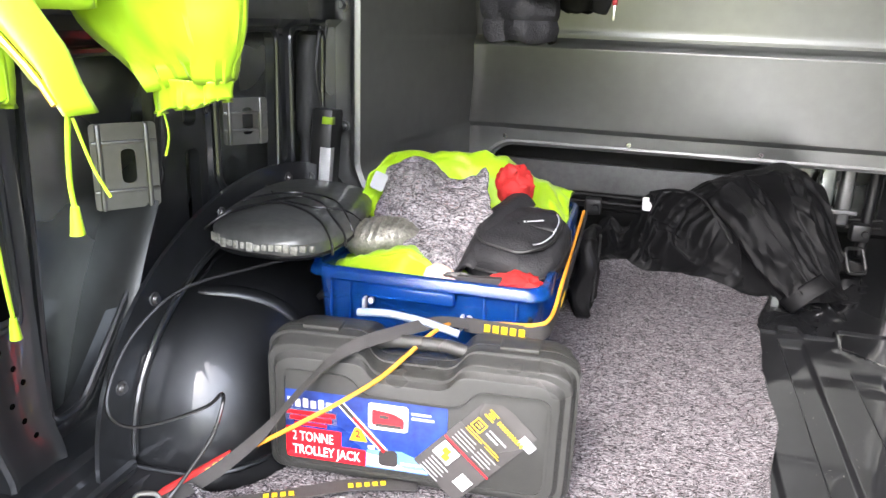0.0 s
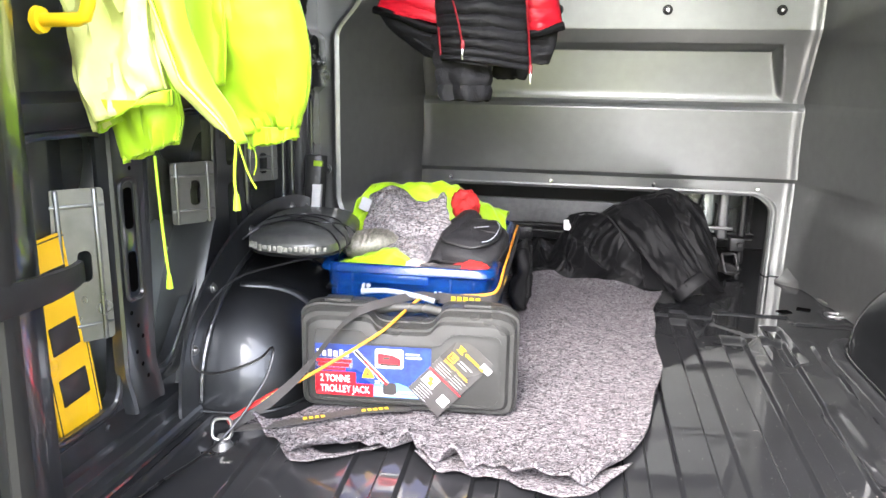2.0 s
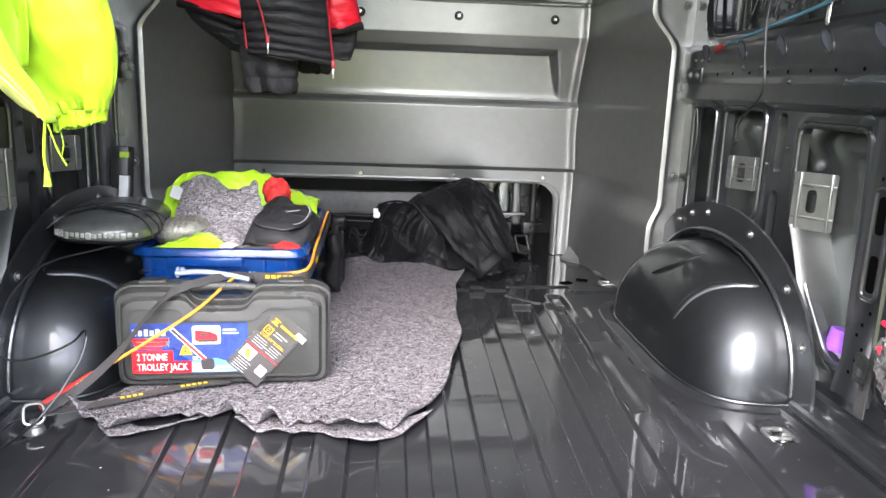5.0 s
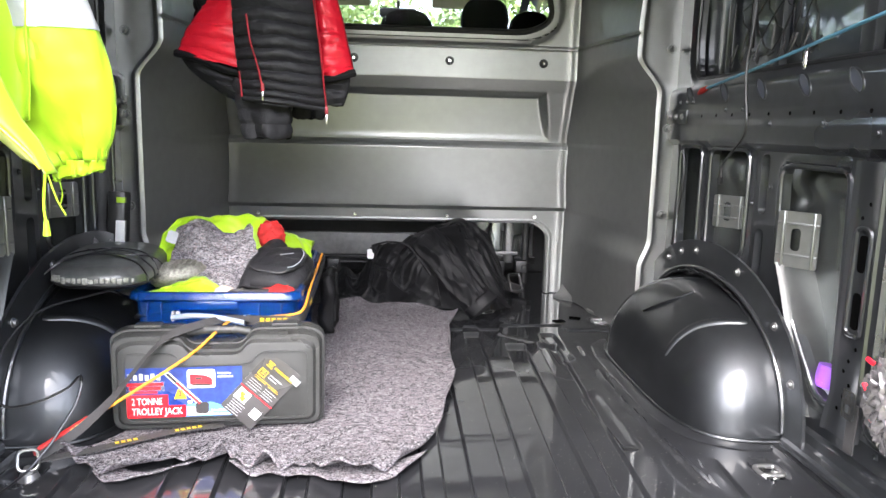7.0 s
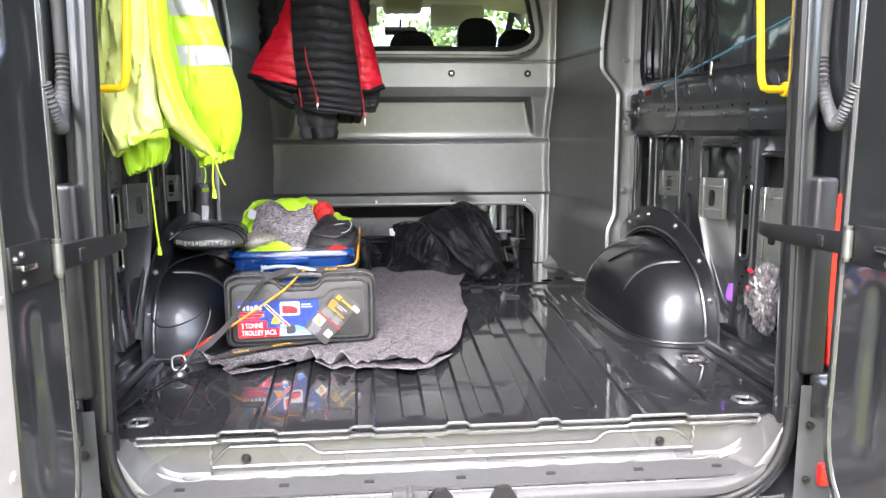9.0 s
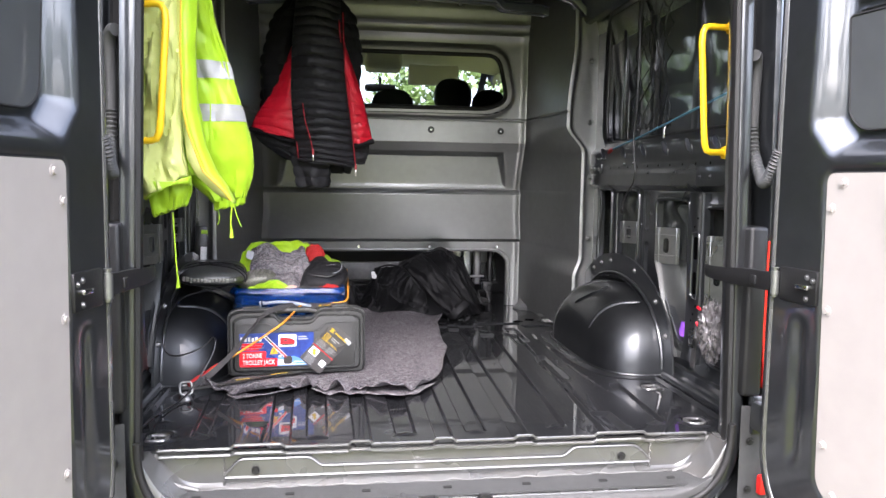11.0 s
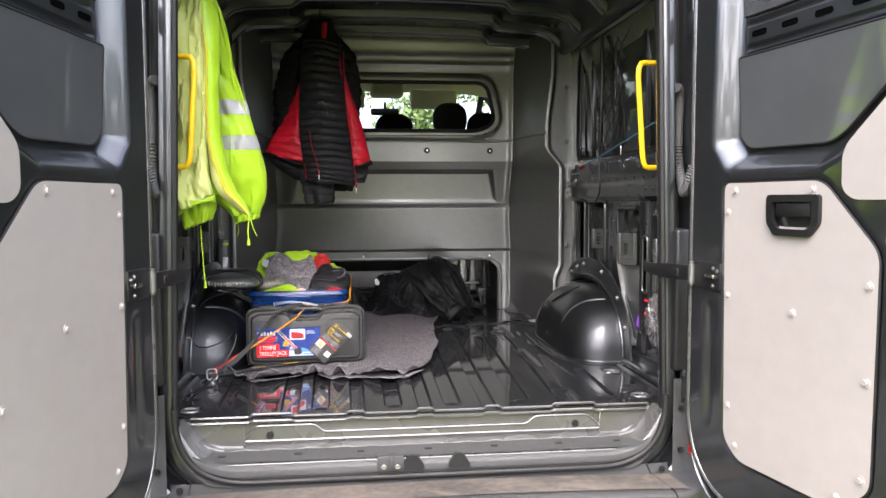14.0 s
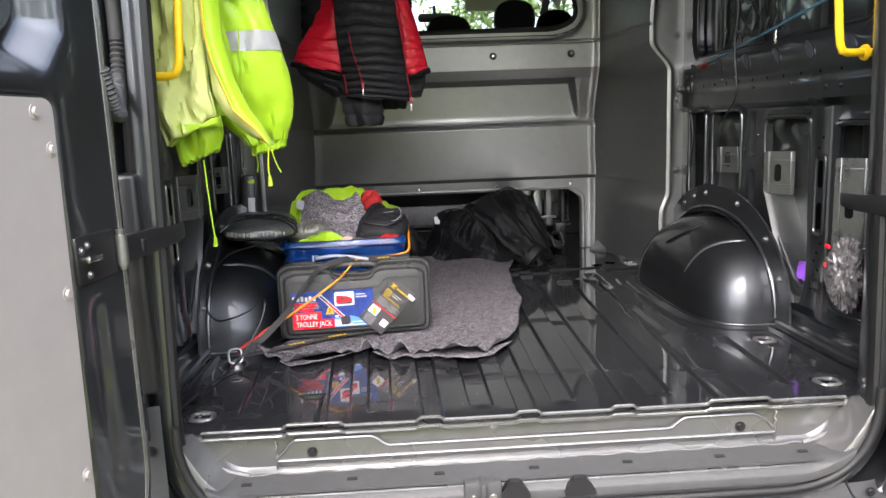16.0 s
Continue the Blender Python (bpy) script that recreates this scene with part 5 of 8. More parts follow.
def cab_seat(x, y, top, w):
    ob = thing("cab_seat", "dark fabric cab seat with a headrest", "seat", "cab seats")
    bm = bmesh.new()
    r = block(bm, x - w * 0.85, x + w * 0.85, y - 0.06, y + 0.09, top - 0.86, top - 0.19, 0.06, 4)
    part("backrest", bm, SEAT, ob)
    bm = bmesh.new()
    block(bm, x - w * 0.85, x + w * 0.85, y, y + 0.50, top - 0.98, top - 0.84, 0.05, 4)
    part("seat", bm, SEAT, ob)
    bm = bmesh.new()
    block(bm, x - w * 0.7, x + w * 0.7, y, y + 0.45, 0.02, top - 0.97, 0.02, 2)
    part("base", bm, BLACK, ob)
    bm = bmesh.new()
    dome = [Vector((x + w * 0.50 * math.copysign(abs(math.cos(a)) ** 0.75, math.cos(a)), top - 0.12 + 0.12 * max(0, math.sin(a)) ** 0.8 + 0.13 * min(0, math.sin(a)))) for a in np.linspace(0, 2 * math.pi, 33)[:-1]]
    plate(bm, dome, 0.10, lambda u, v, q: (u, y - 0.04 + q, v))
    bmesh.ops.bevel(bm, geom=[e for e in bm.edges if len(e.link_faces) == 2 and e.calc_face_angle() > 0.9], offset=0.025, segments=4, affect="EDGES", profile=0.5)
    part("headrest", bm, SEAT, ob)
    for k in (-0.06, 0.06):
        bm = bmesh.new()
        disc(bm, Matrix.Translation((x + k, y, top - 0.24)), 0.007, 0.007, 0.09, 10)
        part("post", bm, STEEL, ob)


cab_seat(0.03, 2.85, 1.305, 0.27)
cab_seat(0.445, 3.0, 1.405, 0.25)
cab_seat(0.66, 2.85, 1.32, 0.22)
cab_seat(-0.50, 2.85, 1.325, 0.26)

frame_u = thing("bench_rack", "grey steel bench mounting rack inside the niche", "rack")
bm = bmesh.new()
block(bm, -0.68, 0.36, 2.44, 2.47, 0.130, 0.234, 0.004, 2)
part("beam", bm, SEAL, frame_u)
for x, w, z0, mt in ((0.455, 0.028, 0.16, SKIN), (0.52, 0.022, 0.10, BOLT), (0.60, 0.016, 0.0, BLACK)):
    bm = bmesh.new()
    block(bm, x - w, x + w, 2.40, 2.44, z0, 0.36, 0.012, 3)
    part("post", bm, mt, frame_u)
bm = bmesh.new()
block(bm, 0.40, 0.56, 2.385, 2.40, 0.145, 0.16, 0.004)
part("cross_plate", bm, BOLT, frame_u)
bm = bmesh.new()
block(bm, 0.36, 0.66, 2.52, 2.54, 0.10, 0.40, 0.006)
part("back_plate", bm, SKIN, frame_u)
for x in (-0.3, -0.1, 0.12, 0.47, 0.58):
    bm = bmesh.new()
    block(bm, x - 0.03, x + 0.03, 2.37, 2.42, 0.06, 0.12, 0.01)
    disc(bm, Matrix.Translation((x + 0.01, 2.37, 0.09)) @ TO_REAR, 0.012, 0.01, 0.01, 12)
    part("clamp", bm, BLACK, frame_u)
for z in (0.10, 0.125):
    bm = bmesh.new()
    tube(bm, [(-0.6, 2.43, z), (0.0, 2.42, z - 0.004), (0.65, 2.43, z)], 0.006, 8)
    part("rail", bm, RUBBER, frame_u)
bm = bmesh.new()
block(bm, -0.93, 0.93, 2.74, 2.78, 0.0, 1.05, 0.01)
tagged(part("wall_seat_back", bm, BUMPER), "dark panel closing the niche behind the seats", "panel", kind="structure")

# ---- materials of the loose things ----
FELT = speckled("grey_recycled_felt", (0.009, 0.0085, 0.0095), (0.041, 0.039, 0.0425), (0.27, 0.256, 0.276), (0.17, 0.11, 0.12), 0.62)
WOOL = speckled("grey_wool", (0.02, 0.019, 0.022), (0.095, 0.09, 0.096), (0.36, 0.345, 0.36), (0.24, 0.16, 0.15), 0.8)
HIVIS = mat("hivis_yellow", (0.27, 0.46, 0.004), 0.5, 0, 0.06, 25, 0.3, 90, base2=(0.34, 0.55, 0.008), sheen=0.1)
HIVIS_PALE = mat("hivis_worn_pale", (0.46, 0.52, 0.14), 0.6, 0, 0.1, 12, 0.3, 80, base2=(0.60, 0.64, 0.26), stain=0.08)
REFLECT = mat("reflective_tape", (0.36, 0.37, 0.37), 0.4, 0.3, 0.06, 60, 0.1, 300)
NYLON = mat("black_nylon", (0.011, 0.011, 0.0125), 0.6, 0, 0.3, 60, 0.8, 220, spec=0.3)
CLOTHBLACK = mat("black_cloth", (0.0045, 0.0045, 0.005), 0.6, 0, 0.25, 50, 0.3, 300, spec=0.2)
REDNYLON = mat("red_nylon", (0.55, 0.008, 0.022), 0.42, 0, 0.1, 40, 0.15, 300)
REDCLOTH = mat("red_cloth", (0.32, 0.010, 0.009), 0.7, 0, 0.12, 60, 0.4, 300)
CASE = mat("grey_case_plastic", (0.026, 0.0268, 0.0255), 0.33, 0, 0.1, 60, 0.5, 900)
BLUEBOX = mat("translucent_blue_plastic", (0.005, 0.075, 0.40), 0.2, 0, 0.08, 9, 0.02, 300, spec=0.25, base2=(0.018, 0.15, 0.58), transmission=0.8)
WHITEPL = mat("white_plastic", (0.32, 0.34, 0.37), 0.35, 0, 0.03, 30)
GREYPIPE = mat("pale_grey_plastic", (0.20, 0.24, 0.30), 0.35, 0, 0.05, 30)
BLUEINK = mat("print_blue", (0.006, 0.010, 0.09), 0.3, 0, 0.2, 60, base2=(0.02, 0.06, 0.3))
REDINK = mat("print_red", (0.72, 0.012, 0.02), 0.3, 0, 0.04, 30)
WHITEINK = mat("print_white", (0.62, 0.62, 0.62), 0.35, 0, 0.02, 30)
YELLOWINK = mat("print_yellow", (0.55, 0.36, 0.01), 0.35, 0, 0.04, 30)
BLACKINK = mat("print_black", (0.03, 0.028, 0.028), 0.35, 0, 0.1, 30)
SKYINK = mat("print_sky_blue", (0.10, 0.25, 0.6), 0.35, 0, 0.2, 40)
GREYINK = mat("print_grey", (0.35, 0.36, 0.38), 0.35, 0, 0.05, 30)
SMOKED = mat("smoked_cover", (0.055, 0.057, 0.055), 0.36, 0, 0.3, 60, 0.5, 45, coat=0.5)
CABLE = mat("black_cable_sheath", (0.010, 0.010, 0.011), 0.32, 0, 0.1, 40, coat=0.25)
CARDINK = mat("print_charcoal", (0.045, 0.043, 0.043), 0.3, 0, 0.2, 30)
HEAPCLOTH = mat("black_waterproof_cloth", (0.004, 0.0041, 0.0047), 0.58, 0, 0.08, 50, 0.25, 500, spec=0.2)
PINK = mat("pale_pink_cloth", (0.62, 0.42, 0.34), 0.8, 0, 0.08, 60, 0.3, 300)
FOIL = mat("silver_foil_insulation", (0.09, 0.086, 0.07), 0.36, 0.5, 0.2, 150, 1.0, 220, base2=(0.36, 0.35, 0.30))
CLEAR = mat("clear_plastic", (0.85, 0.87, 0.88), 0.12, 0, 0.02, 20, transmission=0.9)
LED = mat("frosted_led_lens", (0.07, 0.07, 0.065), 0.25, 0.1, 0.1, 150, 0.8, 120, base2=(0.42, 0.42, 0.38))
ZIPRED = mat("dark_red_zip", (0.22, 0.006, 0.012), 0.5, 0, 0.2, 80)
PLATEYEL = mat("yellow_number_plate", (0.85, 0.50, 0.01), 0.3, 0, 0.03, 20, coat=0.4)
WEB = mat("black_webbing", (0.028, 0.027, 0.027), 0.75, 0, 0.15, 90, 0.6, 700)
ROPEYEL = mat("yellow_cord", (0.50, 0.21, 0.012), 0.6, 0, 0.15, 220, 0.6, 900)
ROPEBLUE = mat("blue_grey_cord", (0.075, 0.19, 0.27), 0.6, 0, 0.15, 200, 0.5, 900)
PURPLE = mat("purple_plastic", (0.28, 0.09, 0.62), 0.35, 0, 0.05, 30)
CRUMB = mat("pale_crumbs", (0.26, 0.24, 0.21), 0.9, 0, 0.2, 40)


def stir(p, amp, scale, seed=0.0):
    """A point moved by smooth noise."""
    v = noise.noise_vector(Vector(p) * scale + Vector((seed, seed * 1.7, -seed)))
    return Vector(p) + v * amp


def lettering(name, text, size, m, material, parent, bold=0.0, width=None):
    """Words in the built-in font as a thin mesh; width squeezes the line to that length."""
    cu = bpy.data.curves.new(name, "FONT")
    cu.body, cu.size, cu.extrude, cu.offset = text, size, 0.0004, bold
    cu.resolution_u = 3
    tmp = bpy.data.objects.new(name, cu)
    scene.collection.objects.link(tmp)
    me = bpy.data.meshes.new_from_object(tmp.evaluated_get(bpy.context.evaluated_depsgraph_get()))
    bpy.data.objects.remove(tmp)
    bpy.data.curves.remove(cu)
    if width:
        xs = [v.co.x for v in me.vertices]
        k = width / (max(xs) - min(xs))
        for v in me.vertices:
            v.co.x = (v.co.x - min(xs)) * k
    me.transform(m)
    me.materials.clear()
    me.materials.append(material)
    ob = new(name, me)
    ob.parent = parent
    return ob


def bars(name, rows, m, material, parent, thick=0.0006):
    """Plain print bars (u0, u1, v0, v1) in the plane of m, each a part of its own."""
    for u0, u1, v0, v1 in rows:
        bm = bmesh.new()
        block(bm, u0, u1, v0, v1, 0, thick)
        bmesh.ops.transform(bm, matrix=m, verts=bm.verts)
        ob = part(name, bm, material, parent, smooth=False)
    return ob


def band(bm, pts, w, thick=0.0012, side=Vector((0, 0, 1)), sides=None):
    """A flat strap along points; side gives the direction of its width, or sides one for each point."""
    pts = [Vector(p) for p in pts]
    rows = []
    for i, p in enumerate(pts):
        d = (pts[min(i + 1, len(pts) - 1)] - pts[max(i - 1, 0)]).normalized()
        sd = Vector(sides[i]) if sides else side
        sd = (sd - d * sd.dot(d)).normalized()
        n = d.cross(sd) * thick
        h = sd * w / 2
        rows.append([bm.verts.new(q) for q in (p - h - n, p + h - n, p + h + n, p - h + n)])
    for a, b in zip(rows, rows[1:]):
        for k in range(4):
            bm.faces.new((a[k], a[(k + 1) % 4], b[(k + 1) % 4], b[k]))
    bm.faces.new(rows[0][::-1]), bm.faces.new(rows[-1])
    return rows


def lump(name, centre, size, material, parent, amp=0.25, scale=3.0, seed=0.0, label="", sub=4, flat_under=None, crease=0.0):
    """A crumpled soft body: a ball shaped by ridged noise, flattened underneath."""
    bm = bmesh.new()
    bmesh.ops.create_icosphere(bm, subdivisions=sub, radius=1.0)
    for v in bm.verts:
        d = v.co.normalized()
        q = d * scale + Vector((seed, seed * 2.3, seed * 0.7))
        k = 1 + amp * noise.noise(q) + amp * 0.5 * noise.noise(q * 2.3) + crease * (abs(noise.noise(q * 1.6)) - 0.25) + crease * 0.5 * (abs(noise.noise(q * 3.7)) - 0.2)
        v.co = Vector((d.x * size[0], d.y * size[1], d.z * size[2])) * k + Vector(centre)
        if flat_under is not None:
            v.co.z = max(v.co.z, flat_under + 0.002 * d.x)
    return part(name, bm, material, parent, label)


# ---- felt mat on the floor ----


def curve_at(pts, t):
    """A point on a polyline smoothed by Catmull-Rom, t in 0..1."""
    n = len(pts) - 1
    i = min(int(t * n), n - 1)
    f = t * n - i
    a, b, c, d = (Vector(pts[max(i - 1, 0)]), Vector(pts[i]), Vector(pts[i + 1]), Vector(pts[min(i + 2, n)]))
    return 0.5 * ((2 * b) + (c - a) * f + (2 * a - 5 * b + 4 * c - d) * f * f + (3 * b - a - 3 * c + d) * f ** 3)


M_FRONT = [(-0.755, 0.565), (-0.68, 0.52), (-0.615, 0.478), (-0.56, 0.50), (-0.50, 0.538), (-0.45, 0.535), (-0.40, 0.552), (-0.345, 0.51), (-0.27, 0.492), (-0.22, 0.508), (-0.17, 0.458), (-0.09, 0.462), (-0.035, 0.492)]
M_RIGHT = [(-0.035, 0.492), (0.04, 0.62), (0.085, 0.74), (0.115, 0.92), (0.152, 1.10), (0.150, 1.28), (0.168, 1.45), (0.178, 1.62), (0.226, 1.79)]
M_BACK = [(-0.62, 1.95), (-0.45, 1.97), (-0.27, 1.90), (-0.13, 1.97), (-0.02, 2.0), (0.10, 1.885), (0.226, 1.79)]
M_LEFT = [(-0.755, 0.565), (-0.66, 0.66), (-0.63, 0.9), (-0.62, 1.4), (-0.62, 1.95)]


def mat_point(u, v, lift=0.0):
    F, B, L, R = curve_at(M_FRONT, u), curve_at(M_BACK, u), curve_at(M_LEFT, v), curve_at(M_RIGHT, v)
    c00, c10, c01, c11 = (Vector(M_FRONT[0]), Vector(M_FRONT[-1]), Vector(M_BACK[0]), Vector(M_BACK[-1]))
    p = F * (1 - v) + B * v + L * (1 - u) + R * u - (c00 * (1 - u) * (1 - v) + c10 * u * (1 - v) + c01 * (1 - u) * v + c11 * u * v)
    edge = max(0.0, 1 - v / 0.16) ** 2
    z = 0.010 + lift + 0.004 * (noise.noise(Vector((p.x * 7, p.y * 7, 0))) + 0.6)
    z += edge * (0.006 + 0.030 * max(0.0, math.sin(u * 31 + 1.6 * math.sin(u * 11))) ** 1.5 + 0.006 * math.sin(u * 83))
    side = max(0.0, 1 - (1 - u) / 0.08) ** 2
    z += side * (0.004 + 0.016 * max(0.0, math.sin(v * 24 + math.sin(v * 9))) ** 2)
    back = max(0.0, (v - 0.88) / 0.12) ** 2
    z += back * (0.016 + 0.014 * math.sin(u * 19))
    return (p.x, p.y, z)


felt = thing("felt_mat", "grey speckled recycled felt mat with wavy edges, on the van floor", "mat")
bm = cloth(np.linspace(0, 1, 150), np.concatenate([np.linspace(0, 0.2, 44), np.linspace(0.21, 1, 90)]), mat_point)
solid(part("mat", bm, FELT, felt), 0.006)
bm = cloth(np.linspace(0.50, 0.985, 70), np.linspace(0, 0.12, 14), lambda u, v: (lambda p: (p[0] + 0.012, p[1] - 0.016 + 0.006 * math.sin(u * 40), 0.0045 + 0.25 * (p[2] - 0.014)))(mat_point(u, v)))
solid(part("folded_layer", bm, FELT, felt, "second felt layer under the edge"), 0.003)
bm = cloth(np.linspace(0.10, 0.36, 40), np.linspace(0, 0.1, 12), lambda u, v: (lambda p: (p[0] + 0.006, p[1] - 0.028 * math.sin((u - 0.1) / 0.26 * math.pi), 0.0045 + 0.3 * (p[2] - 0.014)))(mat_point(u, v)))
solid(part("folded_layer", bm, FELT, felt), 0.003)

# loose pale and dark fibres on the felt's face
rng = np.random.default_rng(23)
n = 16000
uv, ang = rng.uniform(0.004, 0.996, (n, 2)), rng.uniform(0, math.pi, n)
ln, wd = rng.uniform(0.003, 0.0085, n), rng.uniform(0.00035, 0.0007, n)
base = np.array([mat_point(a, b ** 1.35) for a, b in uv])
ca, sa = np.cos(ang), np.sin(ang)
bend = rng.uniform(-0.3, 0.3, n)
v = np.zeros((n, 4, 3))
v[:, 0] = base + np.stack([-ca * ln, -sa * ln, np.full(n, 0.0072)], -1)
v[:, 1] = base + np.stack([-sa * (wd + bend * ln * 0.3), ca * (wd + bend * ln * 0.3), np.full(n, 0.0082)], -1)
v[:, 2] = base + np.stack([ca * ln, sa * ln, np.full(n, 0.0072)], -1)
v[:, 3] = base + np.stack([sa * (wd - bend * ln * 0.3), -ca * (wd - bend * ln * 0.3), np.full(n, 0.0078)], -1)
me = bpy.data.meshes.new("loose_fibres")
me.from_pydata(v.reshape(-1, 3).tolist(), [], np.arange(n * 4).reshape(n, 4).tolist())
FIBRE = mat("felt_fibre", (0.2, 0.19, 0.2), 0.9, 0, 0.2, 30, spec=0.1)
fn, fl = FIBRE.node_tree.nodes, FIBRE.node_tree.links
geo, fr = fn.new("ShaderNodeNewGeometry"), fn.new("ShaderNodeValToRGB")
fr.color_ramp.elements[0].position, fr.color_ramp.elements[0].color = 0.45, (0.006, 0.006, 0.008, 1)
fr.color_ramp.elements[1].position, fr.color_ramp.elements[1].color = 0.95, (0.34, 0.33, 0.345, 1)
fl.new(geo.outputs["Random Per Island"], fr.inputs[0]), fl.new(fr.outputs[0], fn["Principled BSDF"].inputs["Base Color"])
me.materials.append(FIBRE)
fib = new("fibre", me)
fib.parent = felt
fib["kind"] = "stuff"

# ---- jack case ----
case = thing("jack_case", "dark grey plastic jack case with printed label, on felt mat", "tool case", m=pose(-0.440, 0.683, 0.015, 0, 0, 4.8))
CW, CH, CD = 0.243, 0.241, 0.135
outline = rounded([(-CW, 0.0), (CW, 0.0), (CW, CH * 0.93), (CW - 0.03, CH), (0.078, CH), (0.055, CH - 0.035), (-0.065, CH - 0.035), (-0.088, CH), (-CW + 0.03, CH), (-CW, CH * 0.93)],
                  [0.028, 0.028, 0.03, 0.02, 0.018, 0.018, 0.018, 0.018, 0.02, 0.03], 5)


def shrink(pts, k):
    cx, cz = 0.0, CH / 2
    return [(cx + (p[0] - cx) * (1 - k / CW), cz + (p[1] - cz) * (1 - k / (CH / 2))) for p in pts]


def shell(levels):
    """A moulded shell lofted between outlines: (y, inset) pairs, capped at both ends."""
    bm = bmesh.new()
    rings = [[bm.verts.new((p[0], y, p[1])) for p in shrink(outline, k)] for y, k in levels]
    n = len(rings[0])
    for a, b in zip(rings, rings[1:]):
        for i in range(n):
            bm.faces.new((a[i], a[(i + 1) % n], b[(i + 1) % n], b[i]))
    for ring in (rings[0], rings[-1]):
        es = [bm.edges.get((ring[i], ring[(i + 1) % n])) for i in range(n)]
        bmesh.ops.triangle_fill(bm, use_beauty=True, edges=es)
    bmesh.ops.recalc_face_normals(bm, faces=bm.faces)
    return bm


part("front_shell", shell([(0.0, 0.030), (0.001, 0.027), (0.010, 0.022), (0.0125, 0.020), (0.013, 0.012), (0.016, 0.0095), (0.038, 0.007), (0.041, 0.005), (0.0415, 0.001), (0.045, 0.0), (0.064, 0.0)]), CASE, case)
part("back_shell", shell([(0.067, 0.0), (0.078, 0.0), (0.10, 0.006), (0.13, 0.011), (CD, 0.018)]), CASE, case)
bm = bmesh.new()
pts = rounded([(-0.205, 0.03), (0.205, 0.03), (0.205, 0.195), (0.095, 0.195), (0.075, 0.165), (-0.075, 0.165), (-0.095, 0.195), (-0.205, 0.195)], 0.02, 5)
inner = [(p[0] * 0.975, 0.115 + (p[1] - 0.115) * 0.95) for p in pts]
plate(bm, pts, 0.004, lambda u, v, w: (u, 0.001 - w, v), [inner])
part("raised_border", bm, CASE, case)
for zz in (0.197, 0.188, 0.178):
    bm = bmesh.new()
    block(bm, -0.05, 0.045, 0.045, 0.06, zz, zz + 0.005, 0.002)
    part("grip_rib", bm, CASE, case)
bm = bmesh.new()
tube(bm, [(-0.075, 0.07, 0.222), (-0.04, 0.07, 0.228), (0.04, 0.07, 0.228), (0.068, 0.07, 0.222)], 0.011, 12)
part("carry_handle", bm, CASE, case)
for x in (-0.16, 0.15):
    bm = bmesh.new()
    block(bm, x - 0.03, x + 0.03, 0.05, 0.085, CH - 0.002, CH + 0.006, 0.003)
    part("latch", bm, CASE, case, "moulded latch")
F = Matrix.Translation((0, -0.0005, 0)) @ Matrix.Rotation(radians(90), 4, "X")       # local x, y on the front face
LX, LZ = -0.205, 0.043
bm = bmesh.new()
plate(bm, rect(LX, LX + 0.26, LZ, LZ + 0.118, 0.003), 0.0008, lambda u, v, w: (u, -0.0004 - w, v))
label = part("label", bm, BLUEINK, case, "blue printed label")
F2 = Matrix.Translation((LX, -0.0014, LZ)) @ Matrix.Rotation(radians(90), 4, "X")
bm = bmesh.new()
plate(bm, rounded([(0.004, 0.0), (0.134, 0.0), (0.134, 0.028), (0.095, 0.028), (0.095, 0.054), (0.004, 0.054)], 0.002, 2), 0.0006, lambda u, v, w: (LX + u, -0.0013 - w, LZ + v))
red = part("red_field", bm, REDINK, label, "red title field")
lettering("title_line", "2 TONNE", 0.023, Matrix.Translation((LX + 0.016, -0.0022, LZ + 0.031)) @ Matrix.Rotation(radians(90), 4, "X"), WHITEINK, label, 0.00015, 0.066)
lettering("title_line", "TROLLEY JACK", 0.023, Matrix.Translation((LX + 0.016, -0.0022, LZ + 0.007)) @ Matrix.Rotation(radians(90), 4, "X"), WHITEINK, label, 0.00015, 0.110)
bars("logo_bar", [(0.009 + k * 0.0125, 0.0175 + k * 0.0125, 0.089, 0.105 - 0.003 * (k % 2)) for k in range(6)], F2, WHITEINK, label)
bars("logo_bar", [(0.006, 0.086, 0.076, 0.083), (0.012, 0.08, 0.066, 0.074), (0.02, 0.072, 0.058, 0.063)], F2, REDINK, label)
bars("logo_shadow", [(0.004, 0.088, 0.064, 0.0855)], F2 @ Matrix.Translation((0, 0, -0.0005)), WHITEINK, label, 0.0003)
bm = bmesh.new()
for a, b in (((0.094, 0.104), (0.165, 0.03)),):
    d = Vector((b[0] - a[0], b[1] - a[1])).normalized()
    n = Vector((-d.y, d.x))
    for half, w0, ext in ((0.0055, 0.0, 0.005),):
        p = [Vector(a) - d * ext + n * half, Vector(a) - d * ext - n * half, Vector(b) + d * ext - n * half, Vector(b) + d * ext + n * half]
        plate(bm, p, 0.0005, lambda u, v, w: (LX + u, -0.0013 - w, LZ + v))
part("pictured_bar_outline", bm, WHITEINK, label)
bm = bmesh.new()
d = Vector((0.071, -0.074)).normalized()
n = Vector((-d.y, d.x))
p = [Vector((0.115, 0.082)) + n * 0.003, Vector((0.115, 0.082)) - n * 0.003, Vector((0.165, 0.03)) - n * 0.003, Vector((0.165, 0.03)) + n * 0.003]
plate(bm, p, 0.0004, lambda u, v, w: (LX + u, -0.0019 - w, LZ + v))
part("pictured_bar", bm, REDINK, label)
bm = bmesh.new()
p = [Vector((0.094, 0.104)) + n * 0.003, Vector((0.094, 0.104)) - n * 0.003, Vector((0.115, 0.082)) - n * 0.003, Vector((0.115, 0.082)) + n * 0.003]
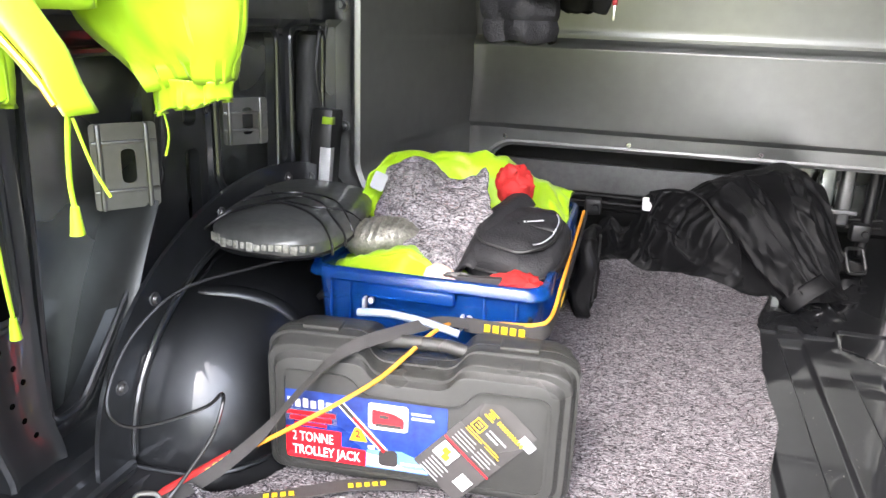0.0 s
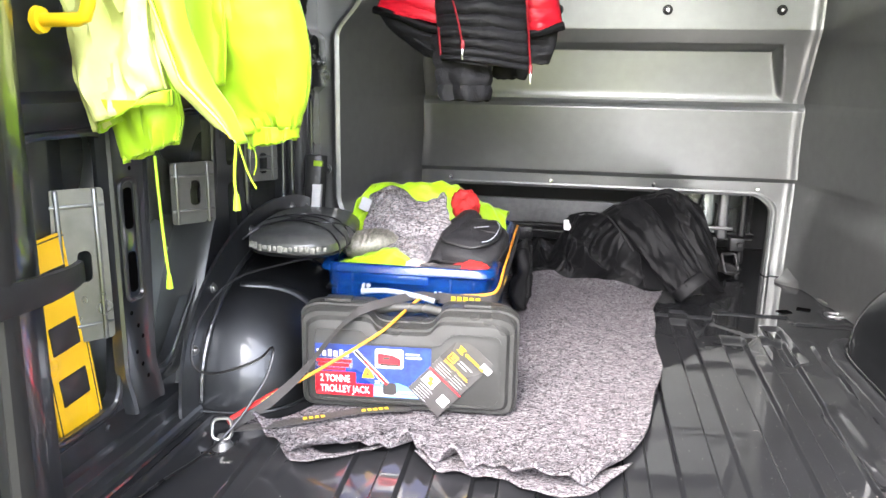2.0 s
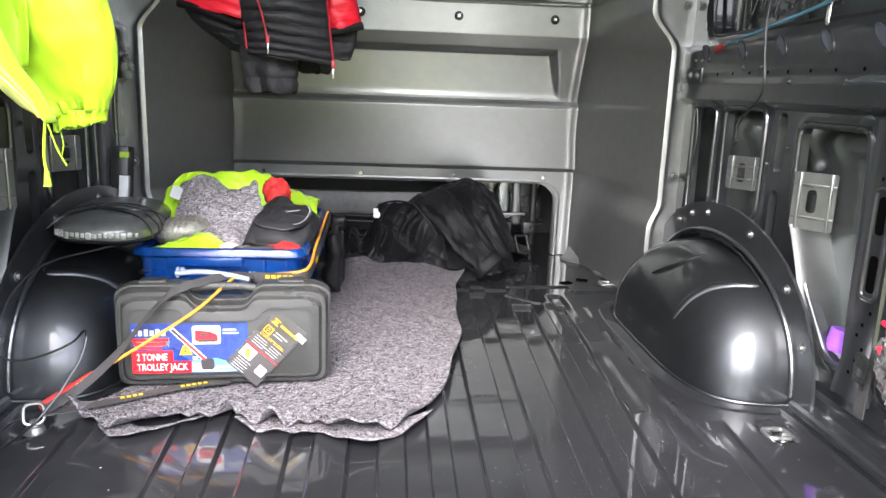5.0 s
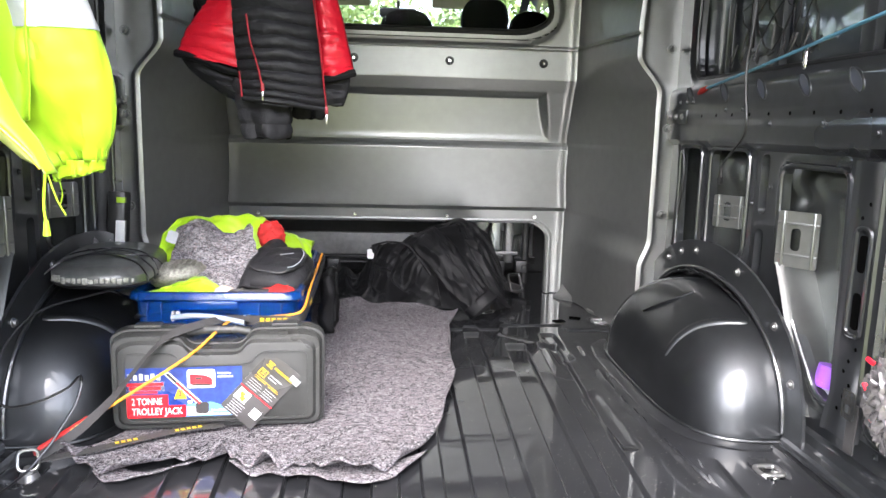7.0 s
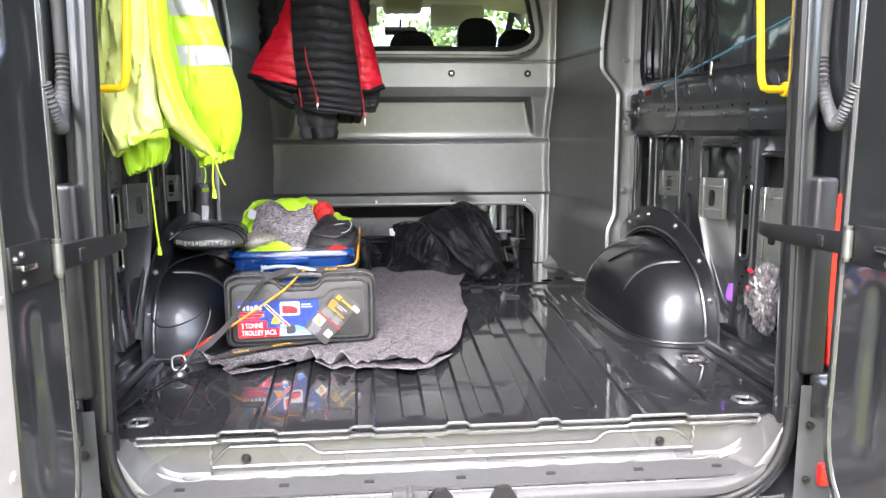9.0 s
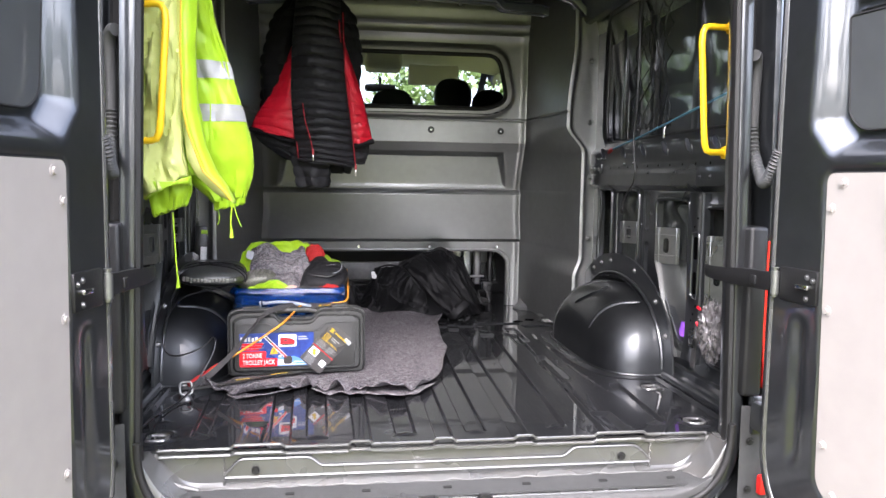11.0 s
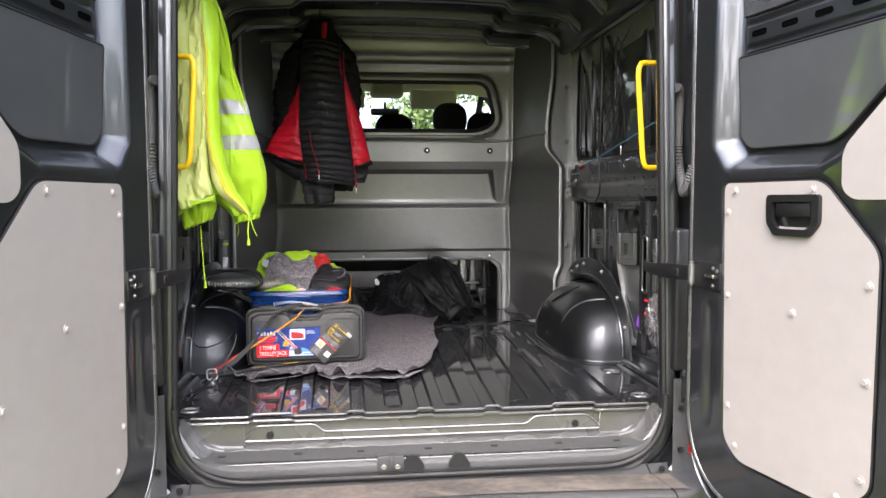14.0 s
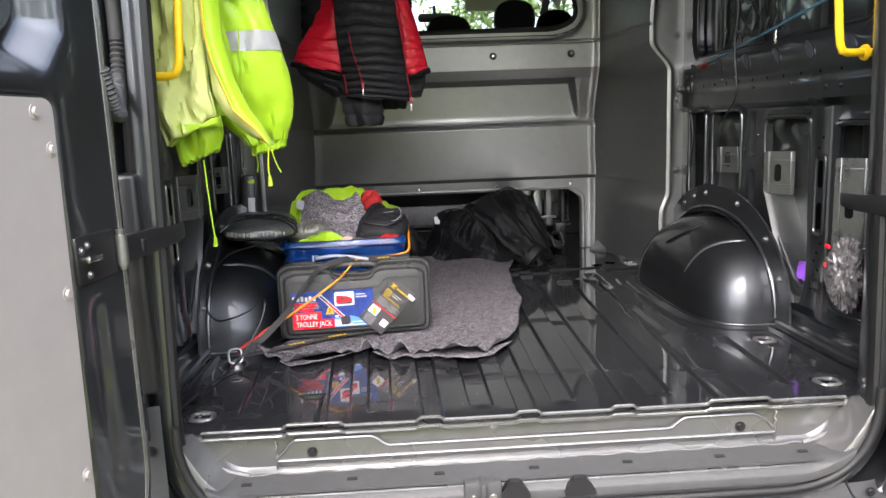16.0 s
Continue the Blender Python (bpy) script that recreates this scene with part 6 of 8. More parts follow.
plate(bm, p, 0.0004, lambda u, v, w: (LX + u, -0.0019 - w, LZ + v))
part("pictured_grip", bm, BLACKINK, label)
bm = bmesh.new()
plate(bm, rect(0.155, 0.185, 0.006, 0.034, 0.008), 0.0004, lambda u, v, w: (LX + u, -0.0019 - w, LZ + v))
part("pictured_wheel", bm, BLACKINK, label)
bm = bmesh.new()
plate(bm, rect(0.138, 0.20, 0.068, 0.112, 0.006), 0.0005, lambda u, v, w: (LX + u, -0.0013 - w, LZ + v))
part("picture_frame", bm, WHITEINK, label)
bm = bmesh.new()
plate(bm, rounded([(0.144, 0.076), (0.194, 0.074), (0.194, 0.090), (0.178, 0.098), (0.144, 0.102)], 0.003, 3), 0.0004, lambda u, v, w: (LX + u, -0.0019 - w, LZ + v))
part("pictured_jack", bm, REDINK, label)
bars("pictured_part", [(0.15, 0.19, 0.0735, 0.079), (0.156, 0.17, 0.088, 0.094)], F2 @ Matrix.Translation((0, 0, 0.0008)), BLACKINK, label)
bm = bmesh.new()
plate(bm, rounded([(0.108, 0.043), (0.137, 0.043), (0.130, 0.058), (0.1275, 0.066), (0.117, 0.066), (0.114, 0.058)], 0.002, 2), 0.0005, lambda u, v, w: (LX + u, -0.0013 - w, LZ + v))
part("weight_badge", bm, YELLOWINK, label, "yellow weight-shaped badge")
lettering("badge_figure", "2", 0.017, Matrix.Translation((LX + 0.1175, -0.0022, LZ + 0.050)) @ Matrix.Rotation(radians(90), 4, "X"), REDINK, label, 0.0005)
bars("small_print", [(0.205, 0.235, 0.10, 0.104), (0.205, 0.24, 0.092, 0.096)], F2, GREYINK, label)
for pts_w, ink in ((((0.134, 0.0), (0.258, 0.0), (0.258, 0.010), (0.19, 0.034), (0.136, 0.030)), "blue"), (((0.136, 0.004), (0.20, 0.004), (0.165, 0.020), (0.136, 0.024)), "white")):
    bm = bmesh.new()
    plate(bm, [Vector(p) for p in pts_w], 0.0003 if ink == "blue" else 0.0005, lambda u, v, w: (LX + u, -0.0012 - w, LZ + v))
    part("light_beam", bm, SKYINK if ink == "blue" else WHITEINK, label)
bars("light_streak", [(0.19, 0.25, 0.012, 0.015), (0.142, 0.255, 0.003, 0.0055), (0.138, 0.148, 0.032, 0.038)], F2, WHITEINK, label)

# ---- hang tag card lying against the case ----
card = thing("hang_tag", "dark printed cardboard hang tag with yellow bars, leaning on the case", "hang tag",
             m=pose(-0.440, 0.683, 0.015, 0, 0, 4.8) @ Matrix.Translation((0.097, -0.008, 0.101)) @ Matrix.Rotation(radians(-3), 4, "X") @ Matrix.Rotation(radians(43), 4, "Y"))
# card plane: local x across, z along
bm = bmesh.new()
plate(bm, rect(-0.046, 0.046, -0.085, 0.085, 0.003), 0.0016, lambda u, v, w: (u, -w + 0.006 * (v / 0.085) ** 2, v))
board = part("card", bm, CARDINK, card)
C = Matrix.Translation((0, -0.0018, 0)) @ Matrix.Rotation(radians(90), 4, "X")
bars("title_bar", [(-0.012 + k * 0.0052, -0.0088 + k * 0.0052, 0.060, 0.066) for k in range(10)], C @ Matrix.Translation((0, 0, 0.0042)), YELLOWINK, board, 0.0008)
bars("emblem", [(-0.034, -0.017, 0.056, 0.0585), (-0.034, -0.017, 0.067, 0.0695), (-0.031, -0.02, 0.061, 0.0645)], C @ Matrix.Translation((0, 0, 0.0042)), YELLOWINK, board, 0.0008)
bars("small_emblem", [(-0.036, -0.034, 0.028, 0.046), (-0.018, -0.016, 0.028, 0.046), (-0.034, -0.018, 0.044, 0.046), (-0.034, -0.018, 0.028, 0.030), (-0.031, -0.021, 0.034, 0.0355), (-0.031, -0.021, 0.039, 0.0405)], C @ Matrix.Translation((0, 0, 0.002)), YELLOWINK, board)
bars("print_line", [(-0.010, 0.024, 0.042, 0.0445), (-0.010, 0.014, 0.035, 0.0375)], C @ Matrix.Translation((0, 0, 0.002)), GREYINK, board)
bars("print_line", [(-0.036, 0.030, 0.0225, 0.0238), (-0.036, -0.002, 0.0185, 0.0198), (0.004, 0.034, 0.0185, 0.0198)], C @ Matrix.Translation((0, 0, 0.001)), YELLOWINK, board)
bars("print_line", [(-0.038, -0.006 + 0.004 * (k % 3), 0.010 - k * 0.006, 0.0113 - k * 0.006) for k in range(4)] + [(0.004, 0.036 - 0.005 * (k % 2), 0.010 - k * 0.006, 0.0113 - k * 0.006) for k in range(4)], C, GREYINK, board)
bars("small_print", [(-0.036, 0.0 - 0.004 * (k % 2), -0.054 - k * 0.006, -0.0525 - k * 0.006) for k in range(5)], C @ Matrix.Translation((0, 0, 0.002)), GREYINK, board)
bars("red_line", [(-0.046, 0.046, -0.016, -0.0135)], C, REDINK, board)
bars("picture_field", [(-0.04, -0.008, -0.048, -0.020), (0.016, 0.038, -0.06, -0.038)], C, WHITEINK, board)
bars("pictured_clamp", [(-0.032, -0.02, -0.036, -0.026), (-0.026, -0.014, -0.045, -0.034)], C @ Matrix.Translation((0, 0, 0.0006)), YELLOWINK, board)
bm = bmesh.new()
block(bm, 0.03, 0.055, -0.001, 0.004, 0.06, 0.075, 0.001)
part("torn_corner", bm, GREYINK, board, "torn pale paper corner")

# ---- blue storage box ----
box = thing("storage_box", "translucent blue plastic storage box full of clothes, on the felt mat", "storage box", m=pose(-0.495, 1.215, 0.016, 0, 0, 1.0))
BX, BY, BH = 0.215, 0.34, 0.285


def box_ring(k, z, r=0.045):
    return [(p[0], p[1], z) for p in rect(-BX + k, BX - k, -BY + k, BY - k, r, 6)]


def loft(rings, cap_first=False, cap_last=False):
    bm = bmesh.new()
    vs = [[bm.verts.new(p) for p in ring] for ring in rings]
    n = len(vs[0])
    for a, b in zip(vs, vs[1:]):
        for i in range(n):
            bm.faces.new((a[i], a[(i + 1) % n], b[(i + 1) % n], b[i]))
    if cap_first:
        bm.faces.new(vs[0])
    if cap_last:
        bm.faces.new(vs[-1])
    bmesh.ops.recalc_face_normals(bm, faces=bm.faces)
    return bm


part("tub", loft([box_ring(0.035, 0.0), box_ring(0.028, 0.004), box_ring(0.016, 0.20), box_ring(0.012, 0.26), box_ring(0.014, 0.262), box_ring(0.018, 0.26), box_ring(0.033, 0.008)], True, True), BLUEBOX, box)
part("rim", loft([box_ring(0.013, 0.264), box_ring(0.004, 0.266), box_ring(-0.002, 0.269), box_ring(0.0, 0.279), box_ring(0.004, BH), box_ring(0.012, BH + 0.002), box_ring(0.016, BH - 0.004), box_ring(0.018, 0.24)]), BLUEBOX, box)
bm = bmesh.new()
block(bm, -0.095, 0.06, -BY - 0.012, -BY + 0.004, 0.246, 0.268, 0.004)
part("grip", bm, BLUEBOX, box)
for x in (-0.165, -0.13, 0.11, 0.165):
    bm = bmesh.new()
    block(bm, x - 0.002, x + 0.002, -BY - 0.001, -BY + 0.012, 0.17, 0.262, 0.001)
    part("rib", bm, BLUEBOX, box)
for y in (-0.24, -0.12, 0.0, 0.12, 0.24):
    bm = bmesh.new()
    block(bm, BX - 0.014, BX + 0.001, y - 0.002, y + 0.002, 0.17, 0.262, 0.001)
    part("rib", bm, BLUEBOX, box)
handle = bmesh.new()
tube(handle, smoothpath([(-0.085, -0.415, 0.243), (-0.03, -0.418, 0.249), (0.03, -0.42, 0.244), (0.088, -0.422, 0.232)], 8), 0.0065, 10)
part("drop_handle", handle, GREYPIPE, box, "pale grey plastic handle")
for x, z in ((-0.10, 0.215), (0.075, 0.205)):
    bm = bmesh.new()
    block(bm, x - 0.003, x + 0.003, -BY - 0.012, -BY + 0.004, z, z + 0.026, 0.002)
    disc(bm, Matrix.Translation((x + 0.012, -BY - 0.002, z + 0.022)) @ TO_REAR, 0.0055, 0.005, 0.006, 12)
    part("handle_clip", bm, WHITEPL, box, "white plastic clip")

# ---- things in the box ----


def drape(name, x0, x1, y0, y1, height, material, label, category, seed, res=34, thick=0.003, amp=0.02, turn=0.0):
    """A crumpled cloth over a height function."""
    cx, cy = (x0 + x1) / 2, (y0 + y1) / 2

    def f(u, v):
        a, b = (u - 0.5) * (x1 - x0), (v - 0.5) * (y1 - y0)
        ca, sa = math.cos(turn), math.sin(turn)
        x, y = cx + a * ca - b * sa, cy + a * sa + b * ca
        e = noise.noise(Vector((u * 2.2, v * 2.2, seed))) * 0.03
        z = height(u, v) + amp * noise.noise(Vector((u * 4, v * 4, seed + 3))) + amp * 0.5 * abs(noise.noise(Vector((u * 9, v * 8, seed))))
        return (x + e, y + 0.03 * noise.noise(Vector((u * 2, v * 3, seed + 9))), z)
    ob = thing(name, label, category)
    cl = solid(part("cloth", cloth(np.linspace(0, 1, res), np.linspace(0, 1, res), f), material, ob), thick)
    return ob


def bump2(u, v, cu, cv, ru, rv):
    return math.exp(-(((u - cu) / ru) ** 2 + ((v - cv) / rv) ** 2))


vest = thing("hi_vis_vest", "bright yellow hi-vis vest crumpled in the storage box", "vest")
V_ROWS = [[(-0.70, 1.06, 0.275), (-0.60, 1.10, 0.28), (-0.45, 1.16, 0.28), (-0.33, 1.24, 0.28), (-0.30, 1.30, 0.28)],
          [(-0.705, 1.10, 0.335), (-0.62, 1.17, 0.37), (-0.47, 1.21, 0.37), (-0.34, 1.32, 0.335), (-0.295, 1.38, 0.31)],
          [(-0.675, 1.15, 0.42), (-0.625, 1.22, 0.445), (-0.46, 1.28, 0.432), (-0.36, 1.38, 0.375), (-0.30, 1.45, 0.335)],
          [(-0.655, 1.20, 0.455), (-0.60, 1.29, 0.435), (-0.47, 1.36, 0.415), (-0.37, 1.44, 0.365), (-0.305, 1.50, 0.325)],
          [(-0.66, 1.28, 0.40), (-0.60, 1.38, 0.37), (-0.48, 1.44, 0.35), (-0.39, 1.49, 0.33), (-0.32, 1.53, 0.30)],
          [(-0.68, 1.40, 0.28), (-0.60, 1.48, 0.27), (-0.50, 1.51, 0.27), (-0.40, 1.53, 0.27), (-0.33, 1.54, 0.27)]]
B_ROWS = [[(-0.545, 0.955, 0.268), (-0.51, 0.945, 0.272), (-0.48, 0.94, 0.272), (-0.455, 0.95, 0.27)],
          [(-0.60, 1.02, 0.292), (-0.54, 1.00, 0.312), (-0.48, 0.995, 0.315), (-0.435, 1.01, 0.295)],
          [(-0.64, 1.07, 0.325), (-0.56, 1.045, 0.335), (-0.49, 1.05, 0.338), (-0.42, 1.07, 0.325)],
          [(-0.66, 1.11, 0.365), (-0.57, 1.075, 0.39), (-0.50, 1.085, 0.375), (-0.425, 1.10, 0.385)],
          [(-0.655, 1.15, 0.415), (-0.585, 1.13, 0.432), (-0.52, 1.14, 0.40), (-0.445, 1.15, 0.435)],
          [(-0.645, 1.19, 0.425), (-0.58, 1.19, 0.435), (-0.52, 1.19, 0.405), (-0.455, 1.20, 0.432)],
          [(-0.63, 1.24, 0.37), (-0.58, 1.24, 0.38), (-0.52, 1.24, 0.37), (-0.46, 1.25, 0.38)]]


def patch(rows, u, v, amp, scale, seed):
    """A crumpled point on a smooth patch through rows of points."""
    p = curve_at([curve_at(r, u) for r in rows], v)
    q = Vector((p.x * scale + seed, p.y * scale, p.z * scale))
    n1 = noise.noise_vector(q)
    ridge = abs(noise.noise(q * 1.9)) - 0.25
    return p + n1 * amp + Vector((0, -0.5, 0.8)) * ridge * amp * 1.3 + noise.noise_vector(q * 4.0) * amp * 0.18


solid(part("cloth", cloth(np.linspace(0, 1, 60), np.linspace(0, 1, 60), lambda u, v: patch(V_ROWS, u, v, 0.02, 11, 2.0)), HIVIS, vest), 0.003)
bm = bmesh.new()
plate(bm, rect(-0.014, 0.014, -0.02, 0.018, 0.006), 0.002, lambda u, v, w: (u, w, v))
bmesh.ops.transform(bm, matrix=pose(-0.655, 1.115, 0.408, -35, 22, 16), verts=bm.verts)
part("white_label", bm, GREYINK, vest, "white cloth label")
blanket = thing("grey_blanket", "speckled grey wool cloth heaped in the storage box", "cloth")
solid(part("cloth", cloth(np.linspace(0, 1, 60), np.linspace(0, 1, 80), lambda u, v: patch(B_ROWS, u, v, 0.016, 13, 7.0)), WOOL, blanket), 0.006)
drape("lime_cloth", -0.685, -0.455, 0.915, 1.04, lambda u, v: 0.262 + 0.055 * bump2(u, v, 0.55, 0.45, 0.35, 0.4), HIVIS, "lime green cloth folded at the front of the box", "cloth", 7.0, 40, 0.004, 0.016, -0.1)
drape("pink_cloth", -0.52, -0.42, 0.918, 0.965, lambda u, v: 0.262 + 0.035 * bump2(u, v, 0.5, 0.5, 0.4, 0.5), PINK, "pale pink cloth at the front of the box", "cloth", 8.0, 20, 0.005, 0.008)
drape("inner_clothes", -0.69, -0.29, 0.90, 1.53, lambda u, v: 0.225 + 0.02 * math.sin(u * 7 + v * 5), CLOTHBLACK, "dark folded clothes filling the storage box", "clothes", 9.0, 30, 0.01, 0.02)
foil = thing("foil_roll", "rolled silver foil insulation lying in the storage box", "foil roll")
rows = []
for k, t in enumerate(np.linspace(-1, 1, 34)):
    r = 0.046 * max(0.04, 1 - abs(t) ** 2.4) ** 0.6
    rows.append([(-0.617 + 0.075 * t, 1.03 + 0.01 * t + r * 1.1 * math.cos(a), 0.318 + 0.008 * t + r * 0.85 * math.sin(a) + 0.002 * math.sin(k * 1.9 + a * 2) + 0.0015 * math.sin(a * 9)) for a in np.linspace(0, 2 * math.pi, 35)])
part("roll", grid_mesh(np.array(rows)), FOIL, foil)
red_item = thing("red_glove", "red cloth glove tucked beside the pouch", "glove")
lump("cloth", (-0.402, 1.245, 0.392), (0.042, 0.035, 0.045), REDCLOTH, red_item, 0.2, 1.6, 3.0, crease=0.25)
red_item2 = thing("red_cloth", "red cloth crumpled at the front corner of the box", "cloth")
lump("cloth", (-0.335, 0.945, 0.280), (0.05, 0.036, 0.028), REDCLOTH, red_item2, 0.22, 1.8, 6.0, crease=0.3)

pouch = thing("tool_pouch", "black nylon pouch with a flap and pale piping, in the box", "pouch")
PM = pose(-0.355, 1.07, 0.312, 16, 4, -8)


def pillow(u, v, grow=1.0):
    """A point on the pouch's plump boxy body: u round it, v from under to the top."""
    cu, su, cv, sv = math.cos(u), math.sin(u), math.cos(v), math.sin(v)
    r = abs(cv) ** 0.45
    p = Vector((math.copysign(abs(cu) ** 0.6, cu) * 0.086 * r * grow, math.copysign(abs(su) ** 0.6, su) * 0.105 * r * grow, math.copysign(abs(sv) ** 0.7, sv) * 0.042 * grow))
    q = p * 16
    return PM @ (p + Vector((0, 0, 0.007)) * noise.noise(q + Vector((2, 5, 1))) + noise.noise_vector(q * 2.2) * 0.004)


part("body", cloth(np.linspace(0, 2 * math.pi, 73), np.linspace(-math.pi / 2 + 0.01, math.pi / 2 - 0.01, 40), pillow), NYLON, pouch)
for v, r in ((0.12, 0.0028), (-0.35, 0.0022)):
    bm = bmesh.new()
    tube(bm, [pillow(u, v, 1.012) for u in np.linspace(0, 2 * math.pi, 81)[:-1]], r, 6, closed=True)
    part("zip_seam", bm, BLACK, pouch, "black zip seam")


def flap_point(a, r):
    """The flap: a rounded tongue over the top, cut straight along the front edge."""
    x, y = -0.006 + 0.074 * math.copysign(abs(math.cos(a)) ** 0.9, math.cos(a)) * r, 0.010 + 0.088 * math.copysign(abs(math.sin(a)) ** 0.8, math.sin(a)) * r
    y = max(y, -0.074 - 0.10 * x)
    h = 0.042 * max(0.0, 1 - (abs(x) / 0.092) ** 4 - (abs(y) / 0.112) ** 4) ** 0.5
    return PM @ Vector((x, y, h + 0.009 + 0.004 * noise.noise(Vector((x * 30, y * 30, 3)))))


flap = solid(part("flap", cloth(np.linspace(0, 2 * math.pi, 61), np.linspace(0.02, 1, 22), flap_point), NYLON, pouch, "black flap"), 0.004)
bm = bmesh.new()
tube(bm, [flap_point(a, 1.0) for a in np.linspace(0, 2 * math.pi, 81)[:-1]], 0.003, 6, closed=True)
part("binding", bm, BLACK, flap)
bm = bmesh.new()
tube(bm, [flap_point(a, 0.94) + Vector((0, -0.001, 0.006)) for a in np.linspace(-0.85, 0.7, 26)], 0.0014, 6)
part("piping", bm, WHITEPL, flap, "pale piping")
bars("brand_bar", [(-0.016, 0.016, -0.002, 0.0015), (-0.022, -0.019, -0.003, 0.003)], PM @ pose(0.022, 0.018, 0.0585, 2, 3, 34), GREYINK, flap, 0.0008)
bm = bmesh.new()
for k in range(3):
    tube(bm, [(-0.45 + 0.016 * math.cos(a) + k * 0.010, 0.925 + 0.004 * k, 0.283 + 0.016 * math.sin(a)) for a in np.linspace(0, 2 * math.pi, 14)[:-1]], 0.0045, 6, closed=True)
part("buckle", bm, BLACK, pouch)
bm = bmesh.new()
band(bm, [(x, 0.922 - 0.006 * math.sin(x * 40), 0.284) for x in np.linspace(-0.435, -0.36, 10)], 0.036, 0.006)
part("strap", bm, WEB, pouch)
S_ROWS = [[(x + 0.035, y, z - 0.006) for x, y, z in row] for row in (
    [(-0.49, 0.975, 0.285), (-0.475, 0.97, 0.305), (-0.46, 0.97, 0.30)], [(-0.475, 1.05, 0.335), (-0.45, 1.05, 0.36), (-0.43, 1.05, 0.352)],
    [(-0.455, 1.12, 0.372), (-0.425, 1.12, 0.388), (-0.40, 1.12, 0.374)], [(-0.43, 1.18, 0.395), (-0.405, 1.18, 0.398), (-0.385, 1.18, 0.38)])]
solid(part("shoulder_flap", cloth(np.linspace(0, 1, 16), np.linspace(0, 1, 30), lambda u, v: patch(S_ROWS, u, v, 0.006, 10, 1.0)), NYLON, pouch), 0.006)

bag = thing("black_bag", "small black soft bag standing beside the storage box", "bag", m=pose(-0.238, 1.47, 0.017))
bm = bmesh.new()
block(bm, -0.04, 0.006, 0.0, 0.19, 0.0, 0.215, 0.02, 3)
bmesh.ops.subdivide_edges(bm, edges=bm.edges[:], cuts=7, use_grid_fill=True)
for v in bm.verts:
    v.co = stir(stir(v.co, 0.02, 11, 4.0), 0.008, 34, 2.0)
    v.co.z = max(v.co.z, 0.001)
part("body", bm, CLOTHBLACK, bag)
bm = bmesh.new()
tube(bm, [(0.009, 0.01 + 0.16 * t, 0.05 + 0.15 * math.sin(t * math.pi)) for t in np.linspace(0, 1, 16)], 0.004, 6)
part("piping", bm, BLACK, bag)

# ---- beacon bar on the wheel arch ----
beacon = thing("light_bar", "oval black LED light bar with wound cable, on wheel arch", "light bar", m=pose(-0.782, 1.01, 0.321, 1, 2, 6))


def oval(a, b, z, n=44, p=3.2):
    return [(math.copysign(abs(math.cos(t)) ** (2 / p), math.cos(t)) * a, math.copysign(abs(math.sin(t)) ** (2 / p), math.sin(t)) * b, z) for t in np.linspace(0, 2 * math.pi, n + 1)[:-1]]


part("base", loft([oval(0.09, 0.165, 0.0), oval(0.115, 0.19, 0.004), oval(0.124, 0.198, 0.012), oval(0.119, 0.194, 0.015)], True, True), BLACK, beacon)
part("lens", loft([oval(0.1215, 0.1965, 0.036), oval(0.116, 0.191, 0.046), oval(0.108, 0.184, 0.052), oval(0.095, 0.17, 0.0575), oval(0.05, 0.09, 0.060), oval(0.02, 0.03, 0.0605)], False, True), SMOKED, beacon, "dark wrinkled cover")
part("clear_rim", loft([oval(0.119, 0.194, 0.012), oval(0.1225, 0.1975, 0.020), oval(0.1225, 0.1975, 0.036), oval(0.118, 0.193, 0.042)]), SMOKED, beacon, "smoked plastic rim")
wr = random.Random(5)
for k in range(15):
    lx = -0.092 + k * 0.0128
    p = (lx, -0.198 * (1 - abs(lx / 0.124) ** 3.2) ** (1 / 3.2), 0.026 + wr.uniform(-0.002, 0.002))
    bm = bmesh.new()
    w, h = wr.uniform(0.004, 0.0064), wr.uniform(0.005, 0.009)
    block(bm, p[0] - w, p[0] + w, p[1] - 0.002, p[1] + 0.008, p[2] - h, p[2] + h, 0.002)
    part("led", bm, LED, beacon, "frosted LED lens")
for pts, r in (([(-0.122, -0.13, 0.030), (-0.085, -0.115, 0.059), (-0.030, -0.05, 0.0635), (0.03, -0.07, 0.0635), (0.085, -0.12, 0.058), (0.118, -0.165, 0.040), (0.123, -0.17, 0.018)], 0.0024),
               ([(-0.120, -0.15, 0.030), (-0.080, -0.125, 0.060), (-0.008, -0.01, 0.066), (0.05, -0.02, 0.0645), (0.095, -0.085, 0.058), (0.124, -0.11, 0.040), (0.127, -0.11, 0.016)], 0.0024),
               ([(-0.124, -0.07, 0.028), (-0.09, -0.04, 0.0595), (-0.02, 0.03, 0.064), (0.06, 0.02, 0.062), (0.105, -0.04, 0.055), (0.126, -0.06, 0.028)], 0.002),
               ([(-0.11, 0.10, 0.052), (-0.03, -0.02, 0.064), (0.04, -0.055, 0.0655), (0.10, -0.03, 0.057), (0.126, 0.0, 0.030)], 0.002)):
    bm = bmesh.new()
    tube(bm, smoothpath(pts, 7), r, 8)
    part("cable_turn", bm, CABLE, beacon)

